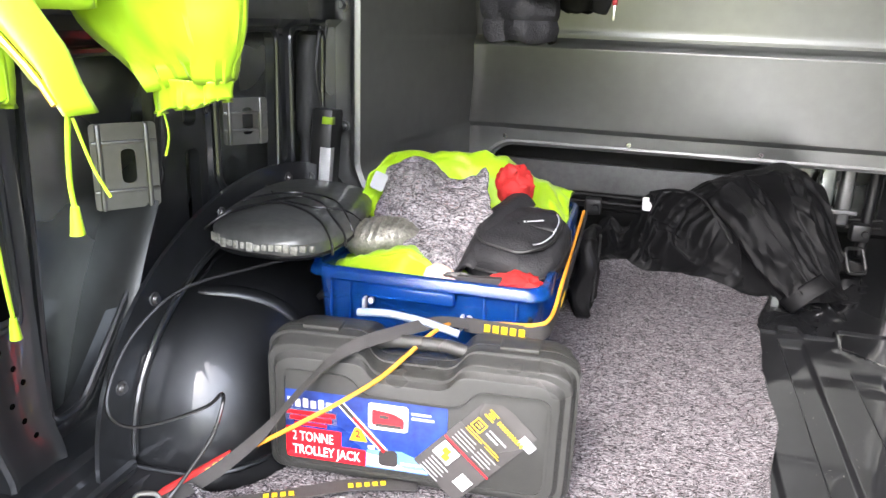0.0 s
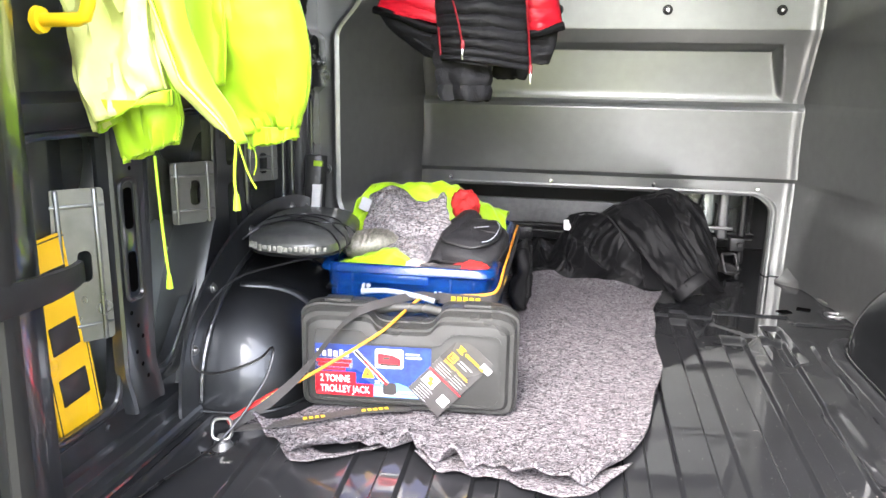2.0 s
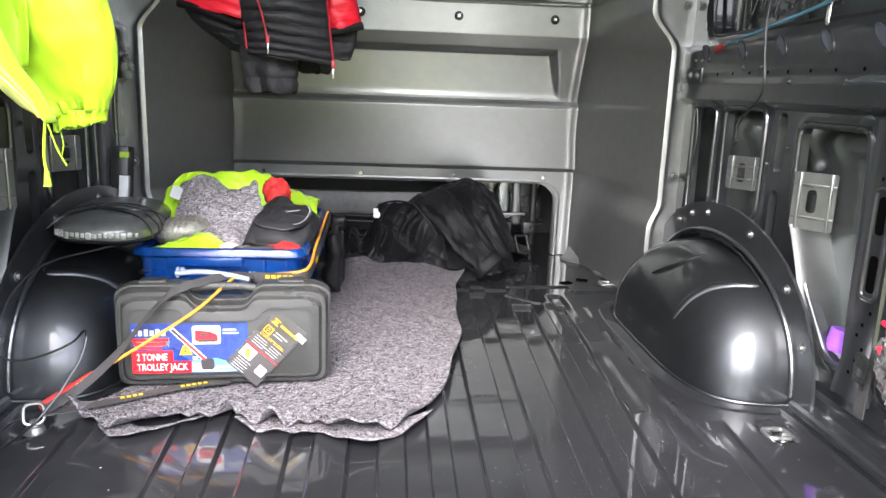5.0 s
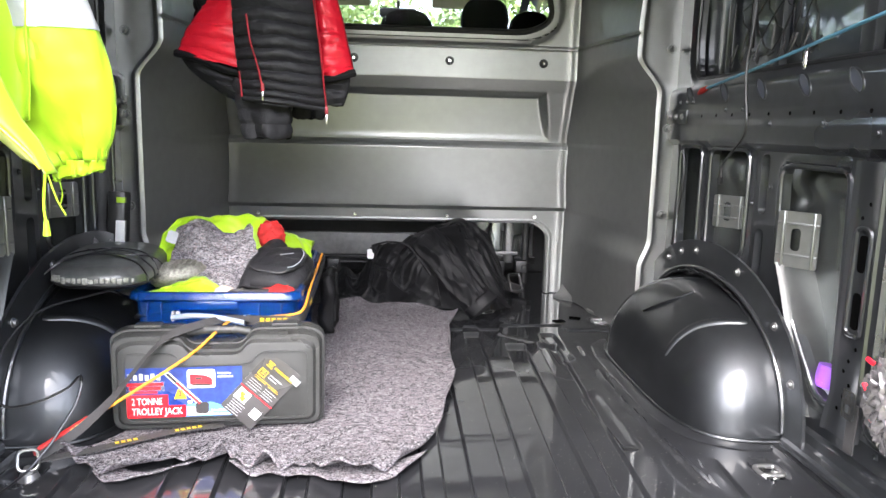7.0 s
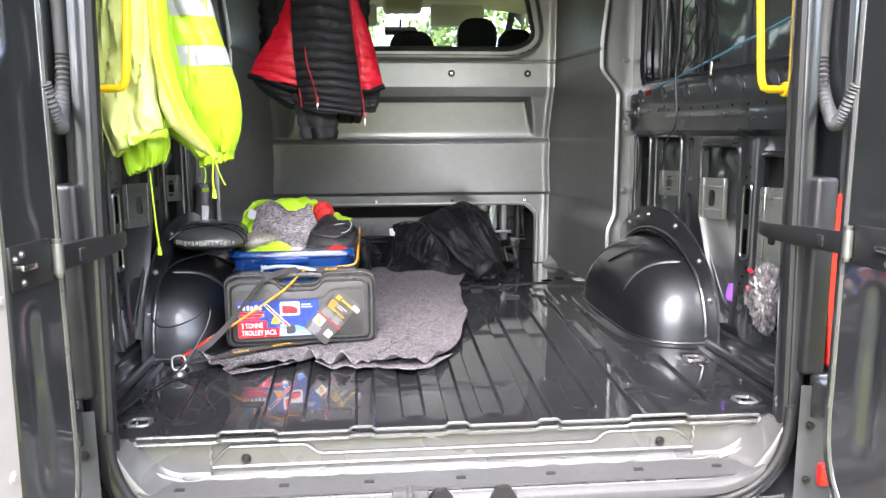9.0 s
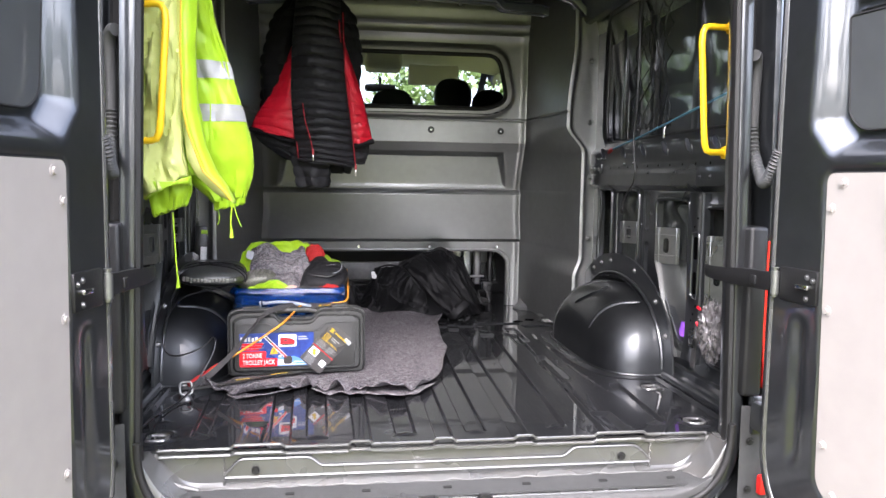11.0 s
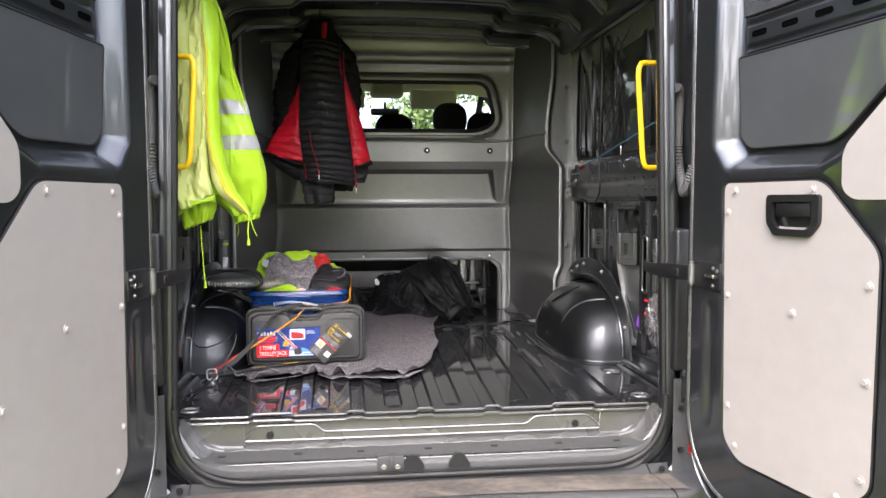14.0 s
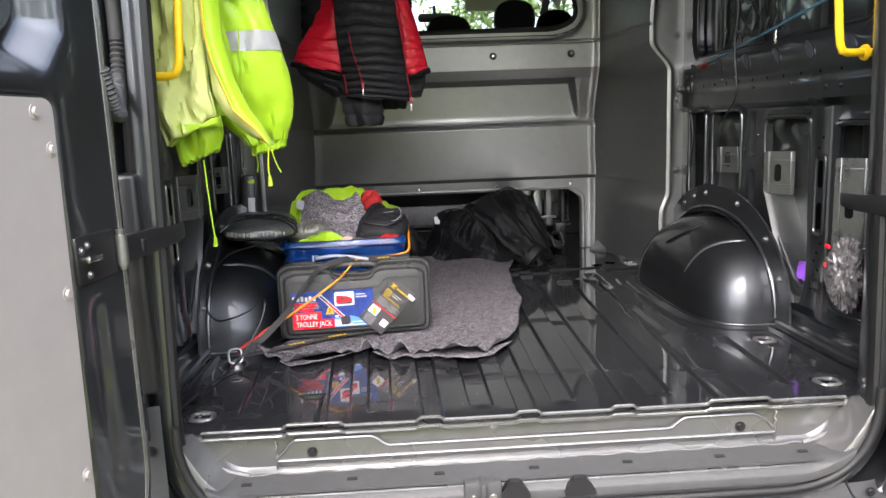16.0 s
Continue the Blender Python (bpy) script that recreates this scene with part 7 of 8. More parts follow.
cable = thing("black_cable", "thin black cable looping from the light bar to the floor", "cable")
bm = bmesh.new()
pts = [(-0.70, 0.875, 0.318), (-0.76, 0.80, 0.312), (-0.83, 0.70, 0.300), (-0.862, 0.62, 0.255), (-0.868, 0.565, 0.20), (-0.862, 0.545, 0.155), (-0.84, 0.56, 0.128), (-0.80, 0.60, 0.125), (-0.75, 0.625, 0.145), (-0.72, 0.62, 0.175), (-0.708, 0.60, 0.165), (-0.715, 0.58, 0.125), (-0.735, 0.555, 0.085), (-0.755, 0.53, 0.05), (-0.78, 0.49, 0.018), (-0.80, 0.43, 0.006), (-0.82, 0.34, 0.008), (-0.83, 0.22, 0.016), (-0.84, 0.13, 0.02)]
tube(bm, smoothpath(pts, 7), 0.0028, 6)
part("wire", bm, CABLE, cable)

# ---- straps and cords over the case ----
ring = thing("lashing_eye", "bright steel lashing ring on the floor with a red hook", "lashing ring")
bm = bmesh.new()
RM = pose(-0.788, 0.515, 0.03, 65, 0, 20)
tube(bm, [RM @ Vector((p.x, p.y, 0)) for p in rect(-0.019, 0.019, -0.021, 0.021, 0.014, 5)], 0.0036, 8, closed=True)
part("ring", bm, ZINC, ring)
bm = bmesh.new()
disc(bm, Matrix.Translation((-0.788, 0.515, -0.012)), 0.022, 0.016, 0.016, 16)
disc(bm, Matrix.Translation((-0.788, 0.515, 0.004)), 0.012, 0.009, 0.012, 12)
part("bolt", bm, BOLT, ring)

yc = thing("bungee_cord", "yellow cord with a red hook end, stretched over the case", "bungee cord")
path = smoothpath([(-0.696, 0.596, 0.084), (-0.612, 0.618, 0.136), (-0.534, 0.651, 0.183), (-0.485, 0.692, 0.214), (-0.437, 0.782, 0.252), (-0.415, 0.855, 0.240), (-0.35, 0.862, 0.246), (-0.288, 0.864, 0.252), (-0.266, 0.89, 0.262), (-0.263, 1.0, 0.285), (-0.264, 1.2, 0.300), (-0.266, 1.42, 0.310)], 8)
bm = bmesh.new()
tube(bm, path, 0.0036, 8)
part("cord", bm, ROPEYEL, yc)
bm = bmesh.new()
tube(bm, smoothpath([(-0.785, 0.535, 0.035), (-0.765, 0.555, 0.045), (-0.735, 0.58, 0.062), (-0.70, 0.605, 0.085)], 5), [0.006, 0.007, 0.008, 0.009, 0.009, 0.009, 0.009, 0.009, 0.009, 0.009, 0.009, 0.008, 0.008, 0.007, 0.006, 0.006], 10)
part("hook", bm, REDCLOTH, yc, "red plastic hook")

strap = thing("lashing_strap", "black webbing strap with yellow woven bars, over the case", "lashing strap")
pts = smoothpath([(-0.775, 0.53, 0.03), (-0.716, 0.576, 0.064), (-0.652, 0.609, 0.123), (-0.605, 0.634, 0.185), (-0.565, 0.656, 0.232), (-0.532, 0.689, 0.254), (-0.485, 0.75, 0.258), (-0.438, 0.82, 0.253), (-0.4, 0.856, 0.24)], 6)
sides = []
for k in range(len(pts)):
    t = k / (len(pts) - 1)
    sides.append(Vector((0.25, 0.35, 1.0)).lerp(Vector((0.3, 0.9, 0.15)), min(1, t * 1.15)))
bm = bmesh.new()
band(bm, pts, 0.020, 0.001, sides=sides)
web = part("webbing", bm, WEB, strap)
pts2 = [(-0.405, 0.8585, 0.238), (-0.36, 0.8585, 0.237), (-0.30, 0.860, 0.238), (-0.272, 0.872, 0.24), (-0.264, 0.92, 0.245), (-0.262, 1.05, 0.255), (-0.262, 1.3, 0.27), (-0.264, 1.5, 0.285)]
bm = bmesh.new()
band(bm, smoothpath(pts2, 6), 0.026, 0.001)
part("webbing", bm, WEB, strap)
bars("woven_bar", [(k * 0.0145, k * 0.0145 + 0.010, -0.0065, 0.0065) for k in range(5)], Matrix.Translation((-0.372, 0.8565, 0.2375)) @ Matrix.Rotation(radians(90), 4, "X"), YELLOWINK, strap, 0.0008)
bars("woven_bar", [(k * 0.0145, k * 0.0145 + 0.010, -0.0065, 0.0065) for k in range(4)], Matrix.Translation((-0.2605, 0.98, 0.25)) @ Matrix.Rotation(radians(90), 4, "Z") @ Matrix.Rotation(radians(90), 4, "X"), YELLOWINK, strap, 0.0008)
pts3 = [(-0.775, 0.535, 0.022), (-0.70, 0.555, 0.028), (-0.62, 0.60, 0.030), (-0.53, 0.655, 0.032), (-0.43, 0.69, 0.032)]
sp = smoothpath(pts3, 8)
bm = bmesh.new()
band(bm, sp, 0.03, 0.001, Vector((0.4, -1.0, 0.05)))
part("webbing", bm, WEB, strap)
for x0, y0, ang in ((-0.640, 0.5885, 28), (-0.530, 0.6525, 25)):
    bars("woven_bar", [(k * 0.0125, k * 0.0125 + 0.008, -0.005, 0.005) for k in range(4 if x0 < -0.55 else 5)], pose(x0, y0, 0.0335, 0, 0, ang), YELLOWINK, strap, 0.0008)
bars("woven_bar", [(k * 0.012, k * 0.012 + 0.007, -0.004, 0.004) for k in range(4)], pose(-0.725, 0.575, 0.066, 58, -28, 42), YELLOWINK, strap, 0.0008)

strap_b = thing("lashing_strap", "black webbing strap with yellow woven bars, behind the felt mat", "lashing strap")
bm = bmesh.new()
band(bm, [(-0.22, 2.06, 0.03), (-0.12, 2.075, 0.04), (-0.02, 2.07, 0.042), (0.08, 2.06, 0.03)], 0.034, 0.001, Vector((0, 0.3, 1)))
part("webbing", bm, WEB, strap_b)
bars("woven_bar", [(k * 0.02, k * 0.02 + 0.014, -0.009, 0.009) for k in range(5)], Matrix.Translation((-0.12, 2.071, 0.041)) @ Matrix.Rotation(radians(74), 4, "X"), YELLOWINK, strap_b, 0.001)

# ---- black jacket heaped on the floor ----
heap = thing("black_jacket", "black waterproof jacket heaped on the floor by the niche", "jacket")


def ridged(q):
    return 1 - 2 * abs(noise.noise(q))


H_BACK = [[(0.00, 2.07, 0.245), (0.09, 2.06, 0.305), (0.17, 2.06, 0.325), (0.235, 2.07, 0.342), (0.30, 2.07, 0.322), (0.375, 2.07, 0.262), (0.425, 2.08, 0.13)],
          [(0.02, 2.00, 0.235), (0.09, 1.99, 0.295), (0.17, 1.98, 0.31), (0.235, 1.97, 0.315), (0.305, 1.96, 0.28), (0.385, 1.97, 0.20), (0.435, 2.00, 0.09)],
          [(0.06, 1.96, 0.17), (0.12, 1.95, 0.23), (0.19, 1.93, 0.24), (0.255, 1.91, 0.235), (0.325, 1.91, 0.185), (0.40, 1.93, 0.115), (0.44, 1.97, 0.04)],
          [(0.09, 1.93, 0.08), (0.15, 1.90, 0.12), (0.22, 1.87, 0.14), (0.285, 1.86, 0.125), (0.345, 1.87, 0.09), (0.405, 1.90, 0.05), (0.45, 1.95, 0.012)],
          [(0.10, 1.91, 0.012), (0.16, 1.87, 0.014), (0.23, 1.84, 0.016), (0.30, 1.83, 0.016), (0.36, 1.84, 0.014), (0.415, 1.88, 0.012), (0.46, 1.93, 0.010)]]
H_LEFT = [[(-0.13, 2.03, 0.215), (-0.115, 1.995, 0.242), (-0.05, 1.965, 0.258), (0.03, 1.94, 0.255), (0.09, 1.935, 0.285)],
          [(-0.135, 1.99, 0.175), (-0.10, 1.965, 0.19), (-0.04, 1.935, 0.20), (0.035, 1.91, 0.195), (0.11, 1.905, 0.21)],
          [(-0.125, 1.97, 0.10), (-0.085, 1.945, 0.11), (-0.02, 1.915, 0.115), (0.055, 1.89, 0.105), (0.14, 1.88, 0.12)],
          [(-0.10, 1.96, 0.014), (-0.06, 1.94, 0.018), (0.0, 1.905, 0.035), (0.075, 1.875, 0.022), (0.17, 1.855, 0.014)]]
H_TAIL = [[(-0.27, 2.10, 0.09), (-0.235, 2.09, 0.135), (-0.18, 2.08, 0.10), (-0.13, 2.06, 0.17), (-0.07, 2.05, 0.20), (0.0, 2.05, 0.20)],
          [(-0.275, 2.05, 0.065), (-0.23, 2.03, 0.11), (-0.18, 2.02, 0.065), (-0.13, 2.00, 0.12), (-0.07, 1.98, 0.15), (0.0, 1.97, 0.15)],
          [(-0.28, 2.01, 0.03), (-0.225, 1.98, 0.05), (-0.17, 1.97, 0.045), (-0.115, 1.955, 0.06), (-0.06, 1.945, 0.07), (0.0, 1.94, 0.07)],
          [(-0.285, 1.98, 0.010), (-0.22, 1.955, 0.012), (-0.165, 1.945, 0.012), (-0.11, 1.935, 0.012), (-0.05, 1.93, 0.014), (0.0, 1.93, 0.014)]]


def fold(rows, u, v, seed, amp, lean):
    """A point on a crumpled cloth: sharp ridges that run down the cloth, crossed by short creases; lean slants them."""
    p = curve_at([curve_at(r, u) for r in rows], v)
    w = noise.noise_vector(Vector((u * 3 + seed, v * 3, seed))) * 0.10
    a, b = u + lean * v + w.x, v + w.y
    k = amp * (ridged(Vector((a * 3.1, b * 1.5, seed))) - 0.55) + 0.38 * amp * (ridged(Vector((a * 8.5 + b * 2.4, b * 2.2, seed + 4))) - 0.5)
    k += 0.22 * amp * (ridged(Vector((a * 5 - b * 6, b * 5, seed + 8))) - 0.5)
    k *= min(1.0, p.z / 0.05)
    return (p.x + 0.3 * k, p.y - 0.75 * k, max(0.008, p.z + 0.6 * k))


for rows, seed, amp, lean, label_h in ((H_BACK, 3.0, 0.042, -0.7, "crumpled black back"), (H_LEFT, 11.0, 0.040, 0.35, "black front panel"), (H_TAIL, 17.0, 0.034, 0.2, "black hem trailing on the floor")):
    solid(part("panel", cloth(np.linspace(0, 1, 120), np.linspace(0, 1, 96), lambda u, v: fold(rows, u, v, seed, amp, lean)), HEAPCLOTH, heap, label_h), 0.003)
rings = []
wide, thin = Vector((0.72, 0.18, 0.62)).normalized(), Vector((-0.1, -0.9, 0.45)).normalized()
for k, t in enumerate(np.linspace(0, 1, 90)):
    c = curve_at([(0.085, 1.955, 0.285), (0.135, 1.905, 0.25), (0.195, 1.865, 0.185), (0.25, 1.83, 0.12), (0.30, 1.80, 0.065), (0.325, 1.782, 0.045)], t)
    a, b = 0.070 - 0.012 * t, 0.026 + 0.008 * t
    ring = []
    for w in np.linspace(0, 2 * math.pi, 57)[:-1]:
        q = Vector((math.cos(w) * 1.1 + 2, math.sin(w) * 1.1, t * 1.7))
        f = 0.012 * (ridged(q * 1.5) - 0.5) + 0.010 * (ridged(Vector((math.cos(w) * 2.0 + t * 3, math.sin(w) * 2, t * 4.5))) - 0.5) + 0.003 * ridged(q * 5)
        f *= min(1, (1 - t) / 0.10 + 0.15)
        p = c + wide * (a + 0.4 * f) * math.cos(w) + thin * (b + f) * math.sin(w)
        ring.append((p.x, p.y, max(0.006, p.z)))
    rings.append(ring)
solid(part("sleeve", loft(rings, False, False), HEAPCLOTH, heap, "black sleeve"), 0.002, -1.0)
rings = []
for t in np.linspace(0, 1, 9):
    c = Vector((0.300, 1.80, 0.065)).lerp(Vector((0.332, 1.778, 0.040)), t)
    rings.append([tuple((lambda p: (p.x, p.y, max(0.007, p.z)))(c + wide * 0.063 * math.cos(w) + thin * (0.036 + 0.002 * math.sin(6 * t)) * math.sin(w))) for w in np.linspace(0, 2 * math.pi, 41)[:-1]])
solid(part("cuff", loft(rings, False, False), HEAPCLOTH, heap, "stitched cuff"), 0.003)
for pts, r in (([(0.10, 1.915, 0.297), (0.155, 1.87, 0.262), (0.215, 1.835, 0.20), (0.27, 1.80, 0.14), (0.315, 1.775, 0.085)], 0.0022), ([(-0.115, 1.985, 0.247), (-0.05, 1.955, 0.268), (0.02, 1.925, 0.262), (0.07, 1.90, 0.215), (0.12, 1.87, 0.15)], 0.004)):
    bm = bmesh.new()
    tube(bm, smoothpath(pts, 10), r, 6)
    part("seam", bm, HEAPCLOTH, heap)
bm = bmesh.new()
band(bm, smoothpath([(0.19, 2.03, 0.295), (0.20, 2.02, 0.335), (0.235, 2.01, 0.352), (0.268, 2.005, 0.34), (0.275, 2.0, 0.30)], 6), 0.045, 0.003, Vector((0.2, 1, 0.3)))
part("collar_loop", bm, HEAPCLOTH, heap)
bm = bmesh.new()
plate(bm, rounded([(-0.016, -0.026), (0.008, -0.024), (0.014, 0.0), (0.004, 0.026), (-0.016, 0.02)], 0.005, 3), 0.002, lambda u, v, w: (u, -w, v))
bmesh.ops.transform(bm, matrix=Matrix.Translation((-0.118, 1.965, 0.215)) @ pose(0, 0, 0, -48, 12, 14), verts=bm.verts)
part("white_tag", bm, WHITEINK, heap, "white cloth tag")
buck = thing("belt_buckle", "black webbing belt with a dark metal buckle on the floor", "belt")
bm = bmesh.new()
band(bm, smoothpath([(0.30, 2.02, 0.05), (0.38, 2.05, 0.07), (0.46, 2.10, 0.06), (0.54, 2.14, 0.03)], 6), 0.045, 0.003, Vector((0.2, -0.6, 1)))
part("belt", bm, WEB, buck)
bm = bmesh.new()
tube(bm, [pose(0.50, 2.09, 0.075, 60, 0, 20) @ Vector((p.x, p.y, 0)) for p in rect(-0.028, 0.028, -0.038, 0.038, 0.012)], 0.006, 8, closed=True)
part("buckle", bm, BLACK, buck)

# ---- hanging garments ----


def sleeve(path, radii, folds=0.008, seed=0.0, gather=True, n=36, m=60, squash=0.75, across=(1.0, 0.0)):
    """A hanging sleeve: an oval tube down a path with long folds, gathered at the cuff. across: the direction of its wide side."""
    rows = []
    ax = Vector((across[0], across[1], 0)).normalized()
    ay = Vector((-ax.y, ax.x, 0))
    for k in range(m):
        t = k / (m - 1)
        c = curve_at(path, t)
        r = float(np.interp(t, np.linspace(0, 1, len(radii)), radii))
        g = sst(np.array(t), 0.86, 0.95) * (1 - 0.6 * sst(np.array(t), 0.95, 0.97)) if gather else 0.0
        row = []
        for j in range(n + 1):
            a = 2 * math.pi * j / n
            f = folds * (math.sin(a * 3 + seed + 2.2 * t) + 0.7 * math.sin(a * 5 - 3 * t + seed * 2)) * (0.4 + t)
            f += folds * 1.6 * noise.noise(Vector((math.cos(a) * 1.6 + seed, math.sin(a) * 1.6, t * 6)))
            f += float(g) * 0.006 * math.sin(a * 11 + seed)
            f += 0.005 * noise.noise(Vector((math.cos(a) * 4 + seed, math.sin(a) * 4, t * 16)))
            d = ax * math.cos(a) * (r + f) + ay * math.sin(a) * (r * squash + f)
            row.append(tuple(c + d + Vector((0, 0, 0.004 * math.sin(a * 4 + seed) * (t > 0.97)))))
        rows.append(row)
    return grid_mesh(np.array(rows))


def lobe(left, right, mid, squash=0.5, folds=0.010, seed=0.0, tilt=0.0, gather=0.0, n=56, m=90, open_fan=0.0):
    """A hanging cloth tube between two side edges, (z, x) from the top down; mid: (z, y) of its middle. tilt slants the hem, gather puckers it."""
    zl, xl = [p[0] for p in left][::-1], [p[1] for p in left][::-1]
    zr, xr = [p[0] for p in right][::-1], [p[1] for p in right][::-1]
    zm, ym = [p[0] for p in mid][::-1], [p[1] for p in mid][::-1]
    top, low = left[0][0], left[-1][0]
    rows = []
    for k in range(m):
        t = k / (m - 1)
        z = top + (low - top) * t
        z0, z1 = z - 0.02, z + 0.02
        a = (np.interp(z0, zl, xl) + np.interp(z, zl, xl) + np.interp(z1, zl, xl)) / 3
        b = (np.interp(z0, zr, xr) + np.interp(z, zr, xr) + np.interp(z1, zr, xr)) / 3
        c, r, y = (a + b) / 2, (b - a) / 2, np.interp(z, zm, ym)
        g = float(sst(np.array(t), 0.955, 0.985)) * gather
        row = []
        for i in range(n + 1):
            w = 2 * math.pi * i / n
            ca, sa = math.cos(w), math.sin(w)
            q = Vector((ca * 1.4 + seed + z * 1.5, sa * 1.4, z * 6.5))
            f = folds * (1.5 * noise.noise(q) + 0.9 * noise.noise(q * 2.1 + Vector((3, 1, 2))))
            f -= folds * 1.1 * max(0.0, 0.22 - abs(noise.noise(Vector((ca * 1.4 + z * 2 + seed, sa * 1.4 - z, z * 5 - ca * 1.2))))) / 0.22
            f += 0.3 * folds * noise.noise(q * 6)
            f += g * 0.0035 * (math.sin(w * 17 + seed) + 0.6 * math.sin(w * 29 + seed * 3))
            side = 0.35 + 0.65 * abs(sa)
            rr = r * (1 - 0.04 * g)
            row.append((c + ca * (rr + f * (1 - side) * 0.6), y + sa * max(0.012, r * squash) + f * side * (1 if sa > 0 else -1) * 1.4, z + tilt * ca * float(sst(np.array(t), 0.45, 1.0)) + 0.003 * math.sin(w * 4 + seed) * (t > 0.97)))
        rows.append(row)
    return grid_mesh(np.array(rows))


hv = thing("hi_vis_jacket", "bright yellow hi-vis jacket with silver bands, hanging by the pillar", "jacket")
# the vivid sleeve
SL = [(1.40, -0.745), (1.30, -0.745), (1.05, -0.77), (0.90, -0.803), (0.80, -0.803), (0.719, -0.768), (0.66, -0.705), (0.645, -0.692)]
SR = [(1.40, -0.70), (1.30, -0.672), (1.17, -0.655), (1.01, -0.612), (0.85, -0.568), (0.76, -0.556), (0.69, -0.568), (0.655, -0.582), (0.645, -0.585)]
SM = [(1.40, 0.29), (1.30, 0.33), (1.05, 0.41), (0.80, 0.46), (0.645, 0.475)]
solid(part("sleeve", lobe(SL, SR, SM, 0.42, 0.007, 1.0, 0.008, 1.0), HIVIS, hv, "vivid yellow sleeve"), 0.002)
for lo, hi in ((1.012, 1.062), (0.885, 0.935)):
    sub = lobe(SL, SR, SM, 0.42, 0.007, 1.0, 0.008, 1.0)
    bmesh.ops.delete(sub, geom=[f for f in sub.faces if not lo < f.calc_center_median().z < hi], context="FACES")
    for v in sub.verts:
        cx = float(np.interp(v.co.z, [p[0] for p in SL][::-1], [p[1] for p in SL][::-1]) + np.interp(v.co.z, [p[0] for p in SR][::-1], [p[1] for p in SR][::-1])) / 2
        d = Vector((v.co.x - cx, v.co.y - float(np.interp(v.co.z, [p[0] for p in SM][::-1], [p[1] for p in SM][::-1])), 0)).normalized()
        v.co += d * 0.003
    part("reflective_band", sub, REFLECT, hv, "silver reflective band")
solid(part("cuff", lobe([(0.652, -0.690), (0.64, -0.686), (0.632, -0.688), (0.622, -0.684)], [(0.652, -0.586), (0.64, -0.590), (0.632, -0.588), (0.622, -0.592)], [(0.652, 0.475), (0.622, 0.476)], 0.45, 0.003, 3.0, 0.010, 2.0, 80, 14), HIVIS, hv, "gathered cuff"), 0.002)
# the pale sleeve, turned inside out, and the vivid lining that hangs from it
LL = [(1.47, -0.775), (1.40, -0.815), (1.28, -0.855), (1.05, -0.872), (0.85, -0.880), (0.74, -0.868), (0.685, -0.838)]
LR = [(1.47, -0.745), (1.40, -0.735), (1.28, -0.728), (1.05, -0.725), (0.85, -0.730), (0.76, -0.733), (0.685, -0.718)]
LM = [(1.47, 0.235), (1.28, 0.25), (0.95, 0.265), (0.685, 0.28)]
solid(part("pale_sleeve", lobe(LL, LR, LM, 0.45, 0.014, 5.0, 0.034, 0.0), HIVIS_PALE, hv, "pale cream-green sleeve turned inside out"), 0.002)
solid(part("hem_band", lobe([(0.700, -0.848), (0.692, -0.843), (0.683, -0.838)], [(0.700, -0.716), (0.692, -0.716), (0.683, -0.716)], [(0.70, 0.28), (0.683, 0.28)], 0.47, 0.004, 5.0, 0.034, 0.5, 60, 8), HIVIS, hv, "vivid hem band"), 0.003)
solid(part("lining_cuff", lobe([(0.74, -0.83), (0.68, -0.842), (0.64, -0.838), (0.615, -0.828)], [(0.74, -0.725), (0.69, -0.716), (0.65, -0.722), (0.615, -0.735)], [(0.74, 0.30), (0.615, 0.325)], 0.40, 0.006, 9.0, 0.018, 1.5, 60, 30), HIVIS, hv, "vivid gathered cuff"), 0.002)
# the front panel with its zip, its pale inside folded outward
ZP = [(1.455, -0.752), (1.35, -0.740), (1.20, -0.724), (1.06, -0.728), (0.90, -0.723), (0.842, -0.712), (0.729, -0.672), (0.672, -0.613), (0.642, -0.592)]
ZR = [(1.455, -0.728), (1.35, -0.690), (1.29, -0.682), (1.20, -0.684), (1.06, -0.692), (0.90, -0.688), (0.80, -0.668), (0.725, -0.636), (0.69, -0.610), (0.642, -0.586)]
ZL = [(1.455, -0.765), (1.20, -0.748), (0.95, -0.740), (0.771, -0.722), (0.718, -0.696), (0.665, -0.640), (0.642, -0.593)]


def edge_x(e, z):
    return float(np.interp(z, [p[0] for p in e][::-1], [p[1] for p in e][::-1]))


def between(e, f, y0, y1, seed, puff):
    def g(u, v):
        z = 1.455 + (0.642 - 1.455) * v
        x = edge_x(e, z) * (1 - u) + edge_x(f, z) * u
        q = Vector((x * 12 + seed, z * 5, seed))
        return (x, y0 + (y1 - y0) * u - puff * math.sin(u * math.pi) + 0.008 * noise.noise(q) + 0.004 * noise.noise(q * 3), z)
    return g


solid(part("front_panel", cloth(np.linspace(0, 1, 16), np.linspace(0, 1, 110), between(ZP, ZR, 0.238, 0.268, 2.0, 0.012)), HIVIS, hv, "vivid front panel"), 0.002)
solid(part("facing", cloth(np.linspace(0, 1, 12), np.linspace(0, 1, 110), between(ZL, ZP, 0.262, 0.238, 4.0, 0.004)), HIVIS_PALE, hv, "pale inside of the front edge"), 0.002)
bm = bmesh.new()
tube(bm, [(edge_x(ZP, z), 0.2345, z) for z in np.linspace(1.45, 0.65, 90)], 0.0028, 6)
part("zip", bm, YELLOWINK, hv)
bm = cloth(np.linspace(0, 1, 20), np.linspace(0, 1, 50), lambda u, v: stir((-0.815 + 0.135 * u, 0.385 + 0.02 * math.sin(u * 9), 1.25 - 0.555 * v + 0.03 * u * v), 0.012, 8, 3.0))
